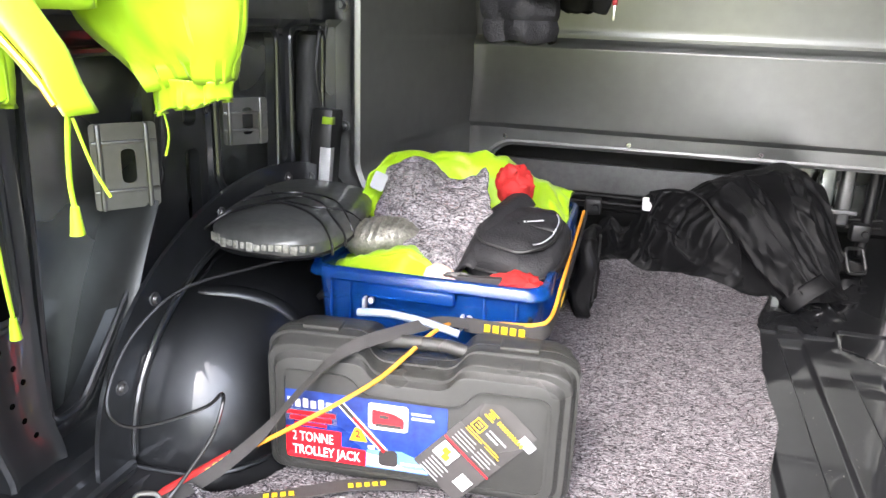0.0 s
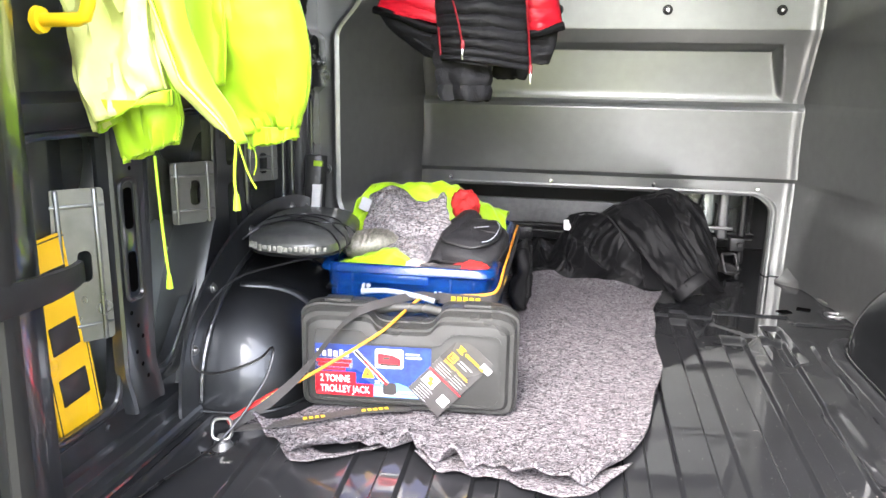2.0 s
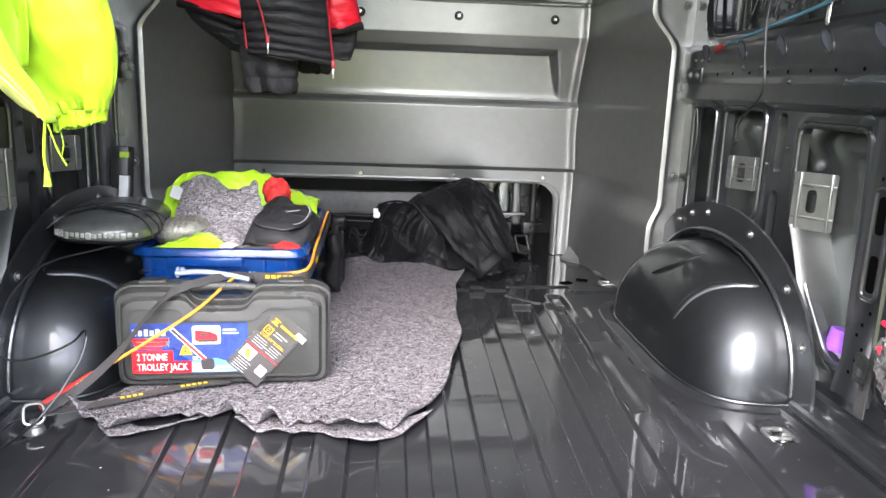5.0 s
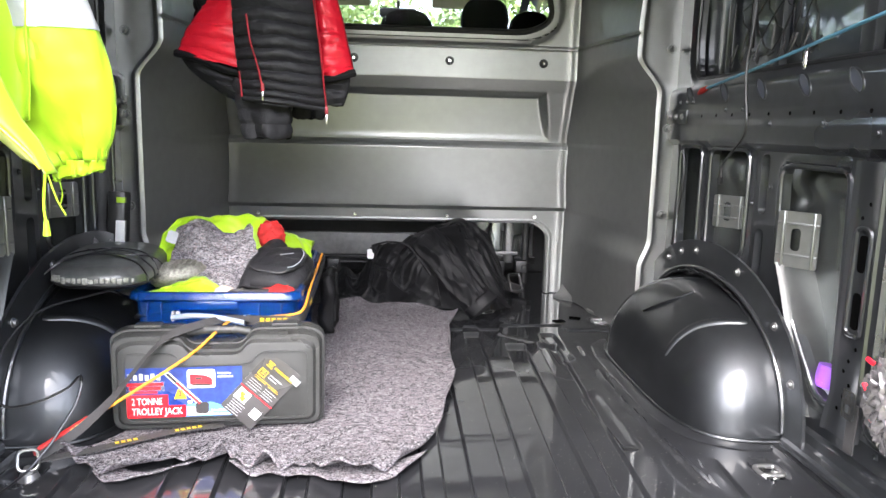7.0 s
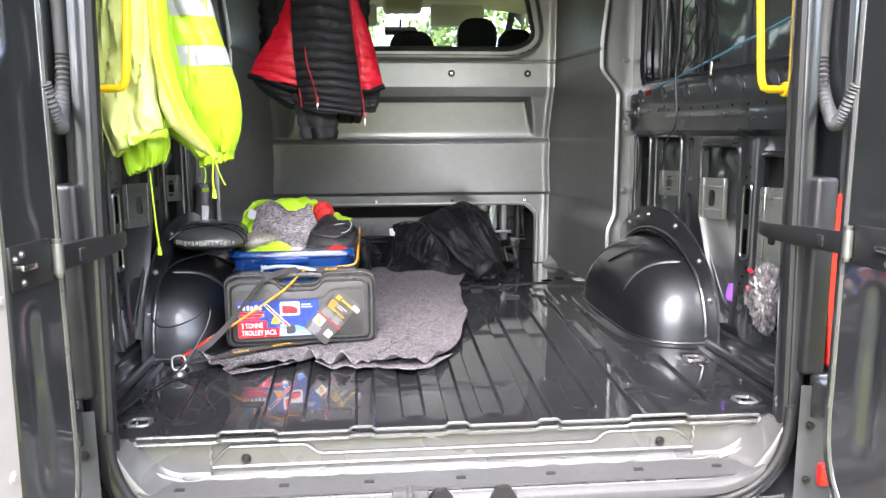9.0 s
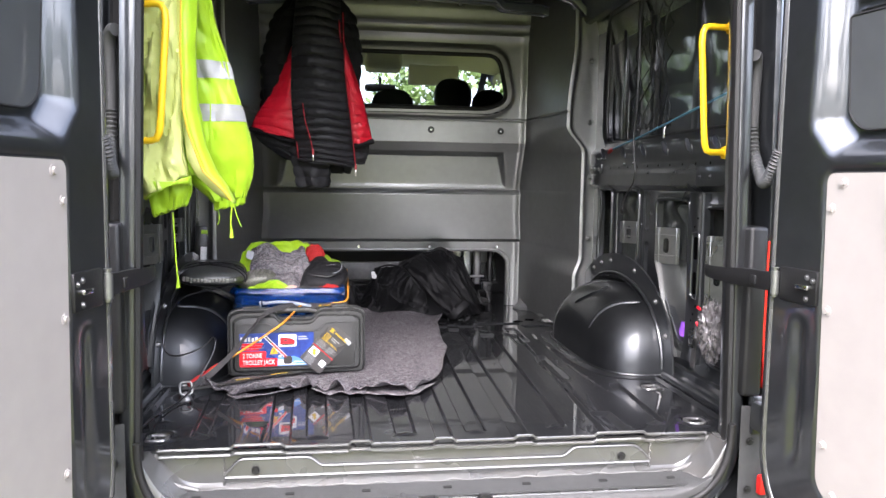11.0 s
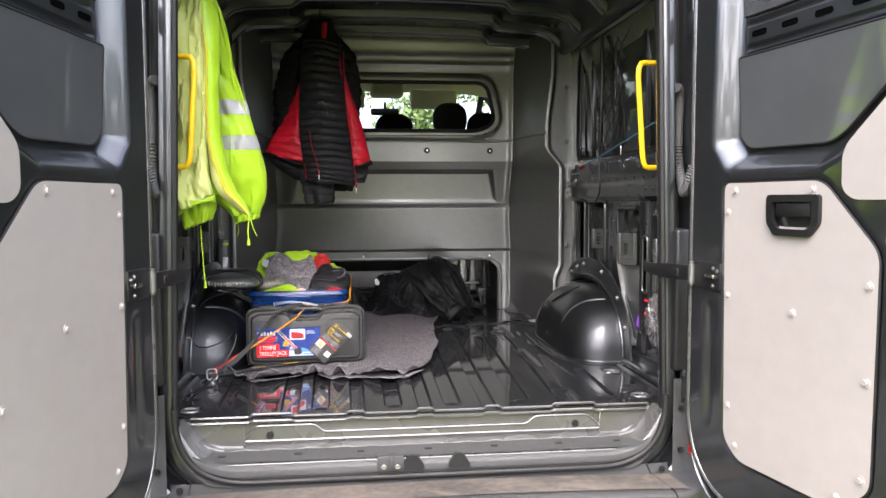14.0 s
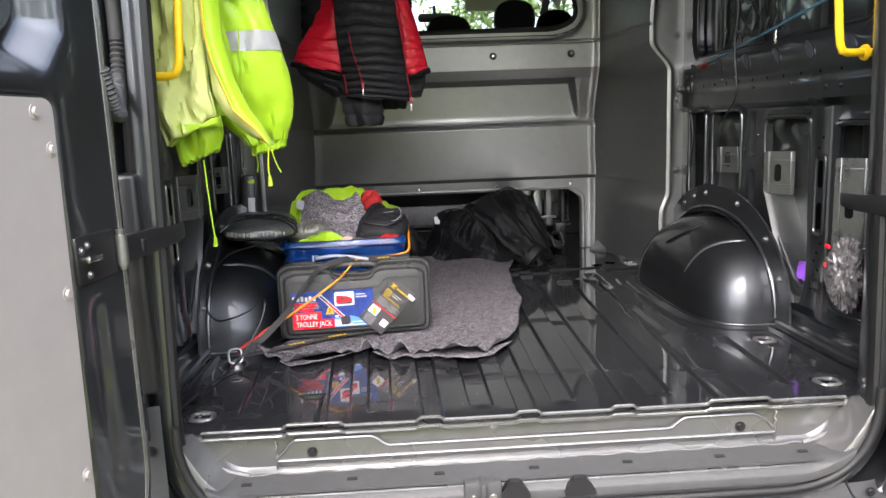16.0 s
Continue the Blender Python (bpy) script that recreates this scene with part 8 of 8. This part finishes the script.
solid(part("back_panel", bm, HIVIS, hv, "back of the jacket in shade"), 0.002)
bm = bmesh.new()
tube(bm, smoothpath([(-0.77, 0.24, 1.44), (-0.775, 0.22, 1.47), (-0.775, 0.205, 1.485), (-0.77, 0.21, 1.49)], 5), 0.006, 6)
part("hanger_loop", bm, HIVIS, hv)
bm = cloth(np.linspace(-1, 1, 14), np.linspace(0, 1, 16), lambda u, v: Vector((-0.757 + u * (0.016 + 0.03 * v), 0.232 + 0.02 * v + 0.02 * u * u, 1.485 - 0.12 * v - 0.015 * u * u)))
solid(part("collar", bm, HIVIS, hv, "vivid yellow collar"), 0.004)
bars("faded_print", [(0.0, 0.014, 0.0, 0.016), (0.018, 0.032, 0.0, 0.016), (0.036, 0.044, 0.003, 0.019)], pose(-0.80, 0.205, 1.36, 90, -12, 4), BLACKINK, hv, 0.001)
for pts, r in (([(-0.594, 0.243, 0.645), (-0.598, 0.243, 0.615), (-0.600, 0.243, 0.585), (-0.598, 0.243, 0.565)], 0.0022), ([(-0.775, 0.32, 0.61), (-0.772, 0.32, 0.54), (-0.768, 0.32, 0.46), (-0.764, 0.32, 0.41)], 0.0024),
               ([(-0.592, 0.245, 0.64), (-0.582, 0.25, 0.60), (-0.572, 0.255, 0.575)], 0.0014), ([(-0.675, 0.47, 0.625), (-0.668, 0.47, 0.59), (-0.674, 0.47, 0.565)], 0.0014)):
    bm = bmesh.new()
    tube(bm, smoothpath(pts, 5), r, 6)
    if r > 0.002:
        e = pts[-1]
        disc(bm, Matrix.Translation((e[0], e[1], e[2] - 0.022)), 0.0062, 0.0035, 0.024, 10)
    part("drawstring", bm, HIVIS, hv, "yellow drawstring")


# quilted jacket
pj = thing("puffer_jacket", "black quilted jacket with bright red lining, hanging from the roof", "jacket")


def quilt(u, v, n, depth=0.008, wave=0.12):
    k = v * n + wave * math.sin(u * 5) + 0.15 * noise.noise(Vector((u * 4, v * 9, 2)))
    return depth * abs(math.sin(math.pi * k)) ** 0.5 + 0.003 * noise.noise(Vector((u * 14, v * 40, 3)))


def panel_pts(left, right, depth_y, bulge, n, amp, seed):
    def f(u, v):
        a, b = curve_at(left, v), curve_at(right, v)
        p = Vector(a).lerp(Vector(b), u)
        out = bulge * math.sin(u * math.pi) + quilt(u, v, n, amp) + 0.010 * noise.noise(Vector((u * 3 + seed, v * 5, seed)))
        return (p.x, p.y + depth_y - out, p.z)
    return f


front = panel_pts([(-0.475, 1.245, 1.47), (-0.49, 1.215, 1.3), (-0.495, 1.195, 1.08), (-0.482, 1.19, 0.90), (-0.468, 1.19, 0.79)],
                  [(-0.295, 1.245, 1.45), (-0.285, 1.215, 1.3), (-0.265, 1.20, 1.08), (-0.245, 1.20, 0.90), (-0.228, 1.20, 0.765)], 0.0, 0.045, 20, 0.013, 1.0)
solid(part("front_panel", cloth(np.linspace(0, 1, 34), np.linspace(0, 1, 221), front), NYLON, pj, "black quilted front"), 0.004)
lining = panel_pts([(-0.46, 1.29, 1.46), (-0.495, 1.29, 1.28), (-0.585, 1.285, 1.08), (-0.645, 1.28, 0.98), (-0.668, 1.275, 0.925)],
                   [(-0.40, 1.27, 1.46), (-0.41, 1.26, 1.28), (-0.42, 1.25, 1.08), (-0.435, 1.24, 0.96), (-0.455, 1.235, 0.875)], 0.0, 0.03, 9, 0.007, 2.0)
solid(part("lining", cloth(np.linspace(0, 1, 26), np.linspace(0, 1, 100), lining), REDNYLON, pj, "bright red quilted lining"), 0.004)
lining_r = panel_pts([(-0.32, 1.265, 1.44), (-0.30, 1.255, 1.28), (-0.285, 1.25, 1.08), (-0.27, 1.25, 0.95), (-0.26, 1.25, 0.86)],
                     [(-0.30, 1.275, 1.43), (-0.272, 1.275, 1.28), (-0.205, 1.275, 1.08), (-0.175, 1.275, 0.96), (-0.158, 1.275, 0.885)], 0.0, 0.025, 12, 0.006, 3.0)
solid(part("lining", cloth(np.linspace(0, 1, 16), np.linspace(0, 1, 110), lining_r), REDNYLON, pj), 0.004)
for a, b in ((((-0.672, 1.27, 0.922), (-0.60, 1.245, 0.905), (-0.52, 1.225, 0.875), (-0.45, 1.215, 0.862))), (((-0.262, 1.235, 0.855), (-0.21, 1.245, 0.866), (-0.155, 1.262, 0.882)))), :
    for pts in (a, b):
        bm = bmesh.new()
        tube(bm, smoothpath(list(pts), 6), 0.011, 8)
        part("hem", bm, CLOTHBLACK, pj, "black hem binding")
outer_l = panel_pts([(-0.665, 1.29, 0.915), (-0.63, 1.29, 0.87), (-0.575, 1.285, 0.83), (-0.53, 1.28, 0.80)], [(-0.46, 1.25, 0.87), (-0.46, 1.25, 0.84), (-0.455, 1.25, 0.81), (-0.45, 1.25, 0.78)], 0.0, 0.02, 2, 0.006, 4.0)
solid(part("outer_back", cloth(np.linspace(0, 1, 20), np.linspace(0, 1, 24), outer_l), NYLON, pj), 0.005)
outer_r = panel_pts([(-0.27, 1.285, 0.87), (-0.265, 1.285, 0.83), (-0.262, 1.285, 0.785)], [(-0.17, 1.29, 0.875), (-0.175, 1.29, 0.83), (-0.19, 1.29, 0.785)], 0.0, 0.01, 2, 0.004, 5.0)
solid(part("outer_back", cloth(np.linspace(0, 1, 12), np.linspace(0, 1, 16), outer_r), NYLON, pj), 0.005)


def quilt_sleeve(path, radii, n, seed):
    bm = sleeve(path, radii, 0.006, seed, False, 36, 120, 0.7, (1, 0.1))
    zs = [v.co.z for v in bm.verts]
    top, bot = max(zs), min(zs)
    for v in bm.verts:
        t = (top - v.co.z) / (top - bot)
        c = curve_at(path, min(max(t, 0), 1))
        d = Vector((v.co.x - c.x, v.co.y - c.y, 0))
        v.co += d * 0.11 * (abs(math.sin(math.pi * t * n)) ** 0.6 - 0.6)
    return bm


solid(part("sleeve", quilt_sleeve([(-0.42, 1.30, 1.42), (-0.43, 1.30, 1.2), (-0.425, 1.285, 1.0), (-0.412, 1.25, 0.84), (-0.405, 1.235, 0.685)], [0.03, 0.06, 0.072, 0.078, 0.066], 17, 3.0), NYLON, pj, "black quilted sleeve"), 0.004)
solid(part("sleeve", quilt_sleeve([(-0.455, 1.32, 1.49), (-0.51, 1.33, 1.40), (-0.555, 1.335, 1.2), (-0.56, 1.33, 1.0), (-0.54, 1.33, 0.86)], [0.03, 0.062, 0.075, 0.07, 0.055], 13, 5.0), CLOTHBLACK, pj), 0.004)
solid(part("sleeve", quilt_sleeve([(-0.335, 1.31, 1.49), (-0.295, 1.31, 1.40), (-0.27, 1.315, 1.25), (-0.28, 1.31, 1.0), (-0.30, 1.30, 0.745)], [0.04, 0.065, 0.065, 0.05, 0.04], 13, 6.0), CLOTHBLACK, pj), 0.004)
bm = cloth(np.linspace(0, 2 * math.pi, 26), np.linspace(0, 1, 14), lambda u, v: stir((-0.395 + (0.045 + 0.075 * v) * math.cos(u), 1.285 + (0.03 + 0.02 * v) * math.sin(u), 1.565 - 0.15 * v + 0.01 * math.cos(u * 2)), 0.008, 12, 1.0))
solid(part("collar", bm, CLOTHBLACK, pj, "black collar"), 0.005)
bm = cloth(np.linspace(0, 1, 8), np.linspace(0, 1, 14), lambda u, v: (-0.385 + 0.025 * u - 0.01 * v, 1.245 - 0.01 * math.sin(u * 3), 1.545 - 0.13 * v))
solid(part("collar_lining", bm, REDNYLON, pj), 0.003)
for pts in ([(-0.285, 1.205, 1.40), (-0.275, 1.17, 1.15), (-0.25, 1.165, 0.95), (-0.232, 1.175, 0.775)], [(-0.445, 1.138, 1.02), (-0.435, 1.135, 0.95), (-0.415, 1.134, 0.88), (-0.405, 1.137, 0.83)], [(-0.30, 1.155, 1.36), (-0.298, 1.15, 1.32), (-0.292, 1.15, 1.27)], [(-0.472, 1.165, 0.87), (-0.468, 1.16, 0.84), (-0.464, 1.16, 0.80)]):
    bm = bmesh.new()
    tube(bm, smoothpath(pts, 8), 0.0028, 6)
    part("zip", bm, ZIPRED, pj, "red zip")
for p in ((-0.231, 1.172, 0.757), (-0.404, 1.14, 0.815)):
    bm = bmesh.new()
    block(bm, p[0] - 0.005, p[0] + 0.005, p[1] - 0.004, p[1] + 0.004, p[2], p[2] + 0.022, 0.002)
    tug = part("zip_pull", bm, ZIPRED, pj, "red zip pull")
    bm = bmesh.new()
    block(bm, p[0] - 0.002, p[0] + 0.002, p[1] - 0.002, p[1] + 0.002, p[2] - 0.026, p[2], 0.001)
    part("tab", bm, STEEL, tug)
bm = bmesh.new()
tube(bm, smoothpath([(-0.395, 1.27, 1.56), (-0.395, 1.24, 1.61), (-0.395, 1.21, 1.645), (-0.395, 1.185, 1.64)], 5), 0.004, 6)
part("hanger_loop", bm, CLOTHBLACK, pj)

# ---- things on the right-hand wall ----
rope = thing("blue_rope", "blue-grey elastic rope with a red hook, stretched along the wall", "rope")
bm = bmesh.new()
tube(bm, [(0.905, 1.235, 0.868), (0.895, 0.9, 0.905), (0.89, 0.6, 0.945), (0.885, 0.30, 0.985), (0.885, 0.19, 1.0)], 0.0042, 8)
part("cord", bm, ROPEBLUE, rope)
bm = bmesh.new()
tube(bm, [(0.91, 1.30, 0.855), (0.905, 1.265, 0.862), (0.905, 1.235, 0.868)], [0.006, 0.010, 0.007], 8)
part("hook", bm, REDCLOTH, rope, "red plastic hook")
bm = bmesh.new()
tube(bm, smoothpath([(0.91, 1.30, 0.855), (0.925, 1.325, 0.845), (0.93, 1.335, 0.86)], 4), 0.004, 6)
part("hook_tip", bm, BLACK, rope)

wire = thing("hanging_wire", "thin black wire with a small hook, hanging on the wall", "wire")
bm = bmesh.new()
tube(bm, smoothpath([(0.90, 0.965, 1.12), (0.895, 0.955, 1.02), (0.89, 0.965, 0.92), (0.887, 0.95, 0.84), (0.885, 0.93, 0.77), (0.887, 0.945, 0.725), (0.888, 1.0, 0.685), (0.89, 1.045, 0.655), (0.89, 1.06, 0.635)], 7), 0.0035, 6)
part("wire", bm, BLACK, wire)
bm = bmesh.new()
tube(bm, [(0.89, 1.06, 0.64), (0.89, 1.061, 0.61)], 0.005, 8)
disc(bm, Matrix.Translation((0.885, 1.061, 0.60)) @ TO_RIGHT, 0.011, 0.011, 0.008, 14)
part("end_hook", bm, BLACK, wire)

net = thing("cargo_net", "black knotted cargo net hanging in the wall bay", "net")
bm = bmesh.new()
rng = random.Random(3)
ny, nz = 11, 9


def net_pt(i, j):
    u, v = i / ny, j / nz
    return Vector((0.918 - 0.018 * math.sin(u * 5 + v * 3), 0.66 + 0.40 * u + 0.025 * rng.uniform(-1, 1) - 0.05 * v * (u - 0.5), 1.42 - 0.48 * v - 0.03 * math.sin(u * math.pi) * (1 - v) + 0.02 * rng.uniform(-1, 1)))


nodes = [[net_pt(i, j) for j in range(nz + 1)] for i in range(ny + 1)]
for i in range(ny + 1):
    for j in range(nz + 1):
        for di, dj in ((1, 1), (1, -1)):
            a, b = i + di, j + dj
            if 0 <= a <= ny and 0 <= b <= nz and (i + j) % 2 == 0:
                p, q = nodes[i][j], nodes[a][b]
                mid = (p + q) / 2 + Vector((-0.004, 0, -0.008))
                tube(bm, [p, mid, q], 0.0022, 5)
part("mesh", bm, BLACK, net)
for k in range(9):
    bm = bmesh.new()
    y = 0.66 + k * 0.05
    tube(bm, smoothpath([(0.905, y, 0.955 + 0.02 * math.sin(k)), (0.898, y + 0.012, 0.93), (0.903, y + 0.03, 0.922 + 0.012 * math.sin(k * 2)), (0.91, y + 0.04, 0.945)], 4), 0.0028, 5)
    part("loose_loop", bm, BLACK, net)
bm = bmesh.new()
tube(bm, [(0.91, 0.99, 1.45), (0.905, 0.975, 1.2), (0.905, 0.985, 0.96)], 0.009, 8)
part("edge_cord", bm, BLACK, net)
clip = thing("snap_hook", "small bright snap hook hanging from the net", "snap hook")
bm = bmesh.new()
tube(bm, [pose(0.903, 0.715, 0.915, 90, 0, 80) @ Vector((p.x, p.y, 0)) for p in rect(-0.008, 0.008, -0.028, 0.028, 0.008)], 0.003, 6, closed=True)
part("hook", bm, STEEL, clip)

bottle = thing("purple_bottle", "bottle with a purple cap standing in the wall pocket", "bottle", m=pose(0.957, 0.585, 0.117, 0, 8, 0))
bm = bmesh.new()
disc(bm, Matrix(), 0.021, 0.021, 0.045, 20)
part("body", bm, WHITEPL, bottle)
bm = bmesh.new()
disc(bm, Matrix.Translation((0, 0, 0.045)), 0.030, 0.030, 0.012, 24)
disc(bm, Matrix.Translation((0, 0, 0.057)), 0.029, 0.027, 0.038, 24)
part("cap", bm, PURPLE, bottle, "purple cap")

junk = thing("cellophane_bag", "crumpled clear cellophane bag with red bits, behind the pillar", "bag")
bm = bmesh.new()
bmesh.ops.create_icosphere(bm, subdivisions=5, radius=1.0)
for v in bm.verts:
    d = v.co.normalized()
    q = d * 2.6 + noise.noise_vector(d * 3) * 0.5
    k = 1.05 - 0.55 * abs(noise.noise(q * 1.1)) - 0.26 * abs(noise.noise(q * 3.1)) - 0.12 * abs(noise.noise(q * 7))
    v.co = Vector((0.888 + d.x * 0.034 * k, 0.275 + d.y * 0.078 * k, 0.245 + d.z * 0.105 * k - 0.03 * d.y * d.z))
wrap = mat("crumpled_cellophane", (0.03, 0.029, 0.03), 0.14, 0.3, 0.5, 70, 1.0, 60, base2=(0.42, 0.39, 0.39), coat=0.6)
part("wrap", bm, wrap, junk)
for y, z, a in ((0.315, 0.312, 0.4), (0.318, 0.258, 1.3), (0.288, 0.200, 2.2)):
    bm = bmesh.new()
    block(bm, -0.002, 0.002, -0.010, 0.010, -0.005, 0.005, 0.0015, 1, Matrix.Translation((0.866, y, z)) @ Euler((a, a * 0.5, a)).to_matrix().to_4x4())
    part("red_bit", bm, REDNYLON, junk)
belt = thing("seat_belt_end", "grey webbing belt end with a steel tongue by the wall pocket", "belt")
bm = bmesh.new()
band(bm, smoothpath([(0.888, 0.375, 0.20), (0.885, 0.372, 0.17), (0.882, 0.37, 0.135), (0.88, 0.368, 0.10)], 5), 0.03, 0.0015, Vector((0, 1, 0)))
part("webbing", bm, WEB, belt)
bm = bmesh.new()
plate(bm, rect(-0.02, 0.02, -0.03, 0.03, 0.006), 0.003, lambda u, v, w: (0.876 - w, 0.375 + u, 0.20 + v), [rect(-0.012, 0.012, -0.018, 0.0, 0.004)])
part("tongue", bm, STEEL, belt)

# ---- things on the left-hand wall ----
npl = thing("number_plate", "yellow vehicle number plate stood on end in the wall cutout", "number plate", m=Matrix.Translation((-0.945, 0.303, 0.118)) @ Matrix.Rotation(radians(4), 4, "X") @ Matrix.Rotation(radians(-3), 4, "Y"))
bm = bmesh.new()
plate(bm, rect(-0.056, 0.056, 0.0, 0.355, 0.012), 0.004, lambda u, v, w: (w, u, v))
board = part("plate", bm, PLATEYEL, npl)
for z in (0.06, 0.155, 0.25):     # the characters are plain bars
    bm = bmesh.new()
    block(bm, 0.0035, 0.005, -0.034, 0.034, z, z + 0.05, 0.002)
    part("character_bar", bm, BLACKINK, board)
bm = bmesh.new()
tube(bm, [(0.0045, p.x, p.y) for p in rect(-0.05, 0.05, 0.006, 0.349, 0.012)], 0.0012, 5, closed=True)
part("border_line", bm, BLACKINK, board)

dev = thing("small_box", "tall narrow black box with white label and yellow sticker", "box", m=pose(-0.905, 1.39, 0.30, -6, 3, 10))
bm = bmesh.new()
block(bm, -0.025, 0.025, -0.055, 0.055, 0.0, 0.205, 0.006)
part("body", bm, BLACK, dev)
bm = bmesh.new()
block(bm, 0.0, 0.0262, -0.0565, -0.02, 0.03, 0.115, 0.001)
part("label", bm, WHITEINK, dev, "white paper label")
bm = bmesh.new()
block(bm, 0.0, 0.0262, -0.0565, -0.03, 0.17, 0.187, 0.001)
part("sticker", bm, HIVIS, dev, "yellow sticker")
bm = bmesh.new()
block(bm, 0.0, 0.0264, -0.0565, -0.03, 0.016, 0.028, 0.001)
part("sticker", bm, REDCLOTH, dev, "red sticker")
duct = thing("air_duct", "grey moulded air duct in the corner by the bulkhead", "duct")
bm = bmesh.new()
tube(bm, smoothpath([(-0.955, 1.42, 0.36), (-0.955, 1.43, 0.50), (-0.955, 1.44, 0.62), (-0.96, 1.45, 0.70)], 6), [0.03] * 4 + [0.045] * 12 + [0.03] * 3, 14, flat=0.7)
part("tube", bm, BUMPER, duct)
wires = thing("wiring_loom", "black wiring loom running down by the bulkhead flange", "wiring")
for s in (-1, 1):
    for k in range(2):
        bm = bmesh.new()
        tube(bm, smoothpath([(s * 0.925, 1.47 - k * 0.03, 0.72), (s * 0.93, 1.455 - k * 0.04, 0.6), (s * 0.925, 1.45 - k * 0.02, 0.48), (s * 0.93, 1.47 - k * 0.03, 0.35)], 6), 0.005, 6)
        part("wire", bm, BLACK, wires)

# ---- lashing eyes set in the floor ----


def floor_eye(x, y):
    ob = thing("floor_eye", "steel lashing eye sunk in the floor with bright bolts", "lashing eye", "floor lashing eyes", m=pose(x, y, -0.012))
    bm = bmesh.new()
    tube(bm, [(p.x, p.y, 0.010) for p in rect(-0.026, 0.026, -0.022, 0.022, 0.014)], 0.0055, 8, closed=True)
    part("ring", bm, BOLT, ob)
    bm = bmesh.new()
    disc(bm, Matrix.Translation((0.008, -0.012, 0)), 0.011, 0.009, 0.014, 12)
    part("bolt", bm, STEEL, ob)
    bm = bmesh.new()
    disc(bm, Matrix.Translation((-0.010, 0.014, 0)), 0.009, 0.008, 0.012, 12)
    part("bolt", bm, STEEL, ob)
    return ob


for x, y in ((0.795, 0.498), (0.775, 1.75), (-0.775, 1.75), (0.775, 0.135), (-0.785, 0.135)):
    floor_eye(x, y)

# ---- crumbs and dust on the floor ----
rng = np.random.default_rng(11)
n = 1700
cx = np.concatenate([rng.normal(0.36, 0.08, 260), rng.normal(0.52, 0.06, 220), rng.normal(0.24, 0.05, 120), rng.normal(0.45, 0.2, 500), rng.uniform(-0.7, 0.75, 600)])
cy = np.concatenate([rng.normal(0.42, 0.14, 260), rng.normal(0.50, 0.12, 220), rng.normal(0.30, 0.08, 120), rng.normal(0.75, 0.3, 500), rng.uniform(0.1, 1.5, 600)])
cy = np.maximum(cy, 0.07)
cz = floor_height(cx, cy)
s = 0.00022 + 0.0008 * rng.random(n) ** 3
base = np.array([(-1, -1, 0), (1, -1, 0), (0, 1, 0), (0, 0, 1.2)])
v = np.stack([cx, cy, cz], -1)[:, None, :] + base[None] * s[:, None, None] * rng.uniform(0.6, 1.4, (n, 4, 1))
f = np.array([(0, 1, 3), (1, 2, 3), (2, 0, 3)])
me = bpy.data.meshes.new("crumbs")
me.from_pydata(v.reshape(-1, 3).tolist(), [], (np.arange(n)[:, None, None] * 4 + f[None]).reshape(-1, 3).tolist())
me.materials.append(CRUMB)
tagged(new("crumbs", me), "pale crumbs and grit scattered on the floor", "crumbs", kind="stuff")
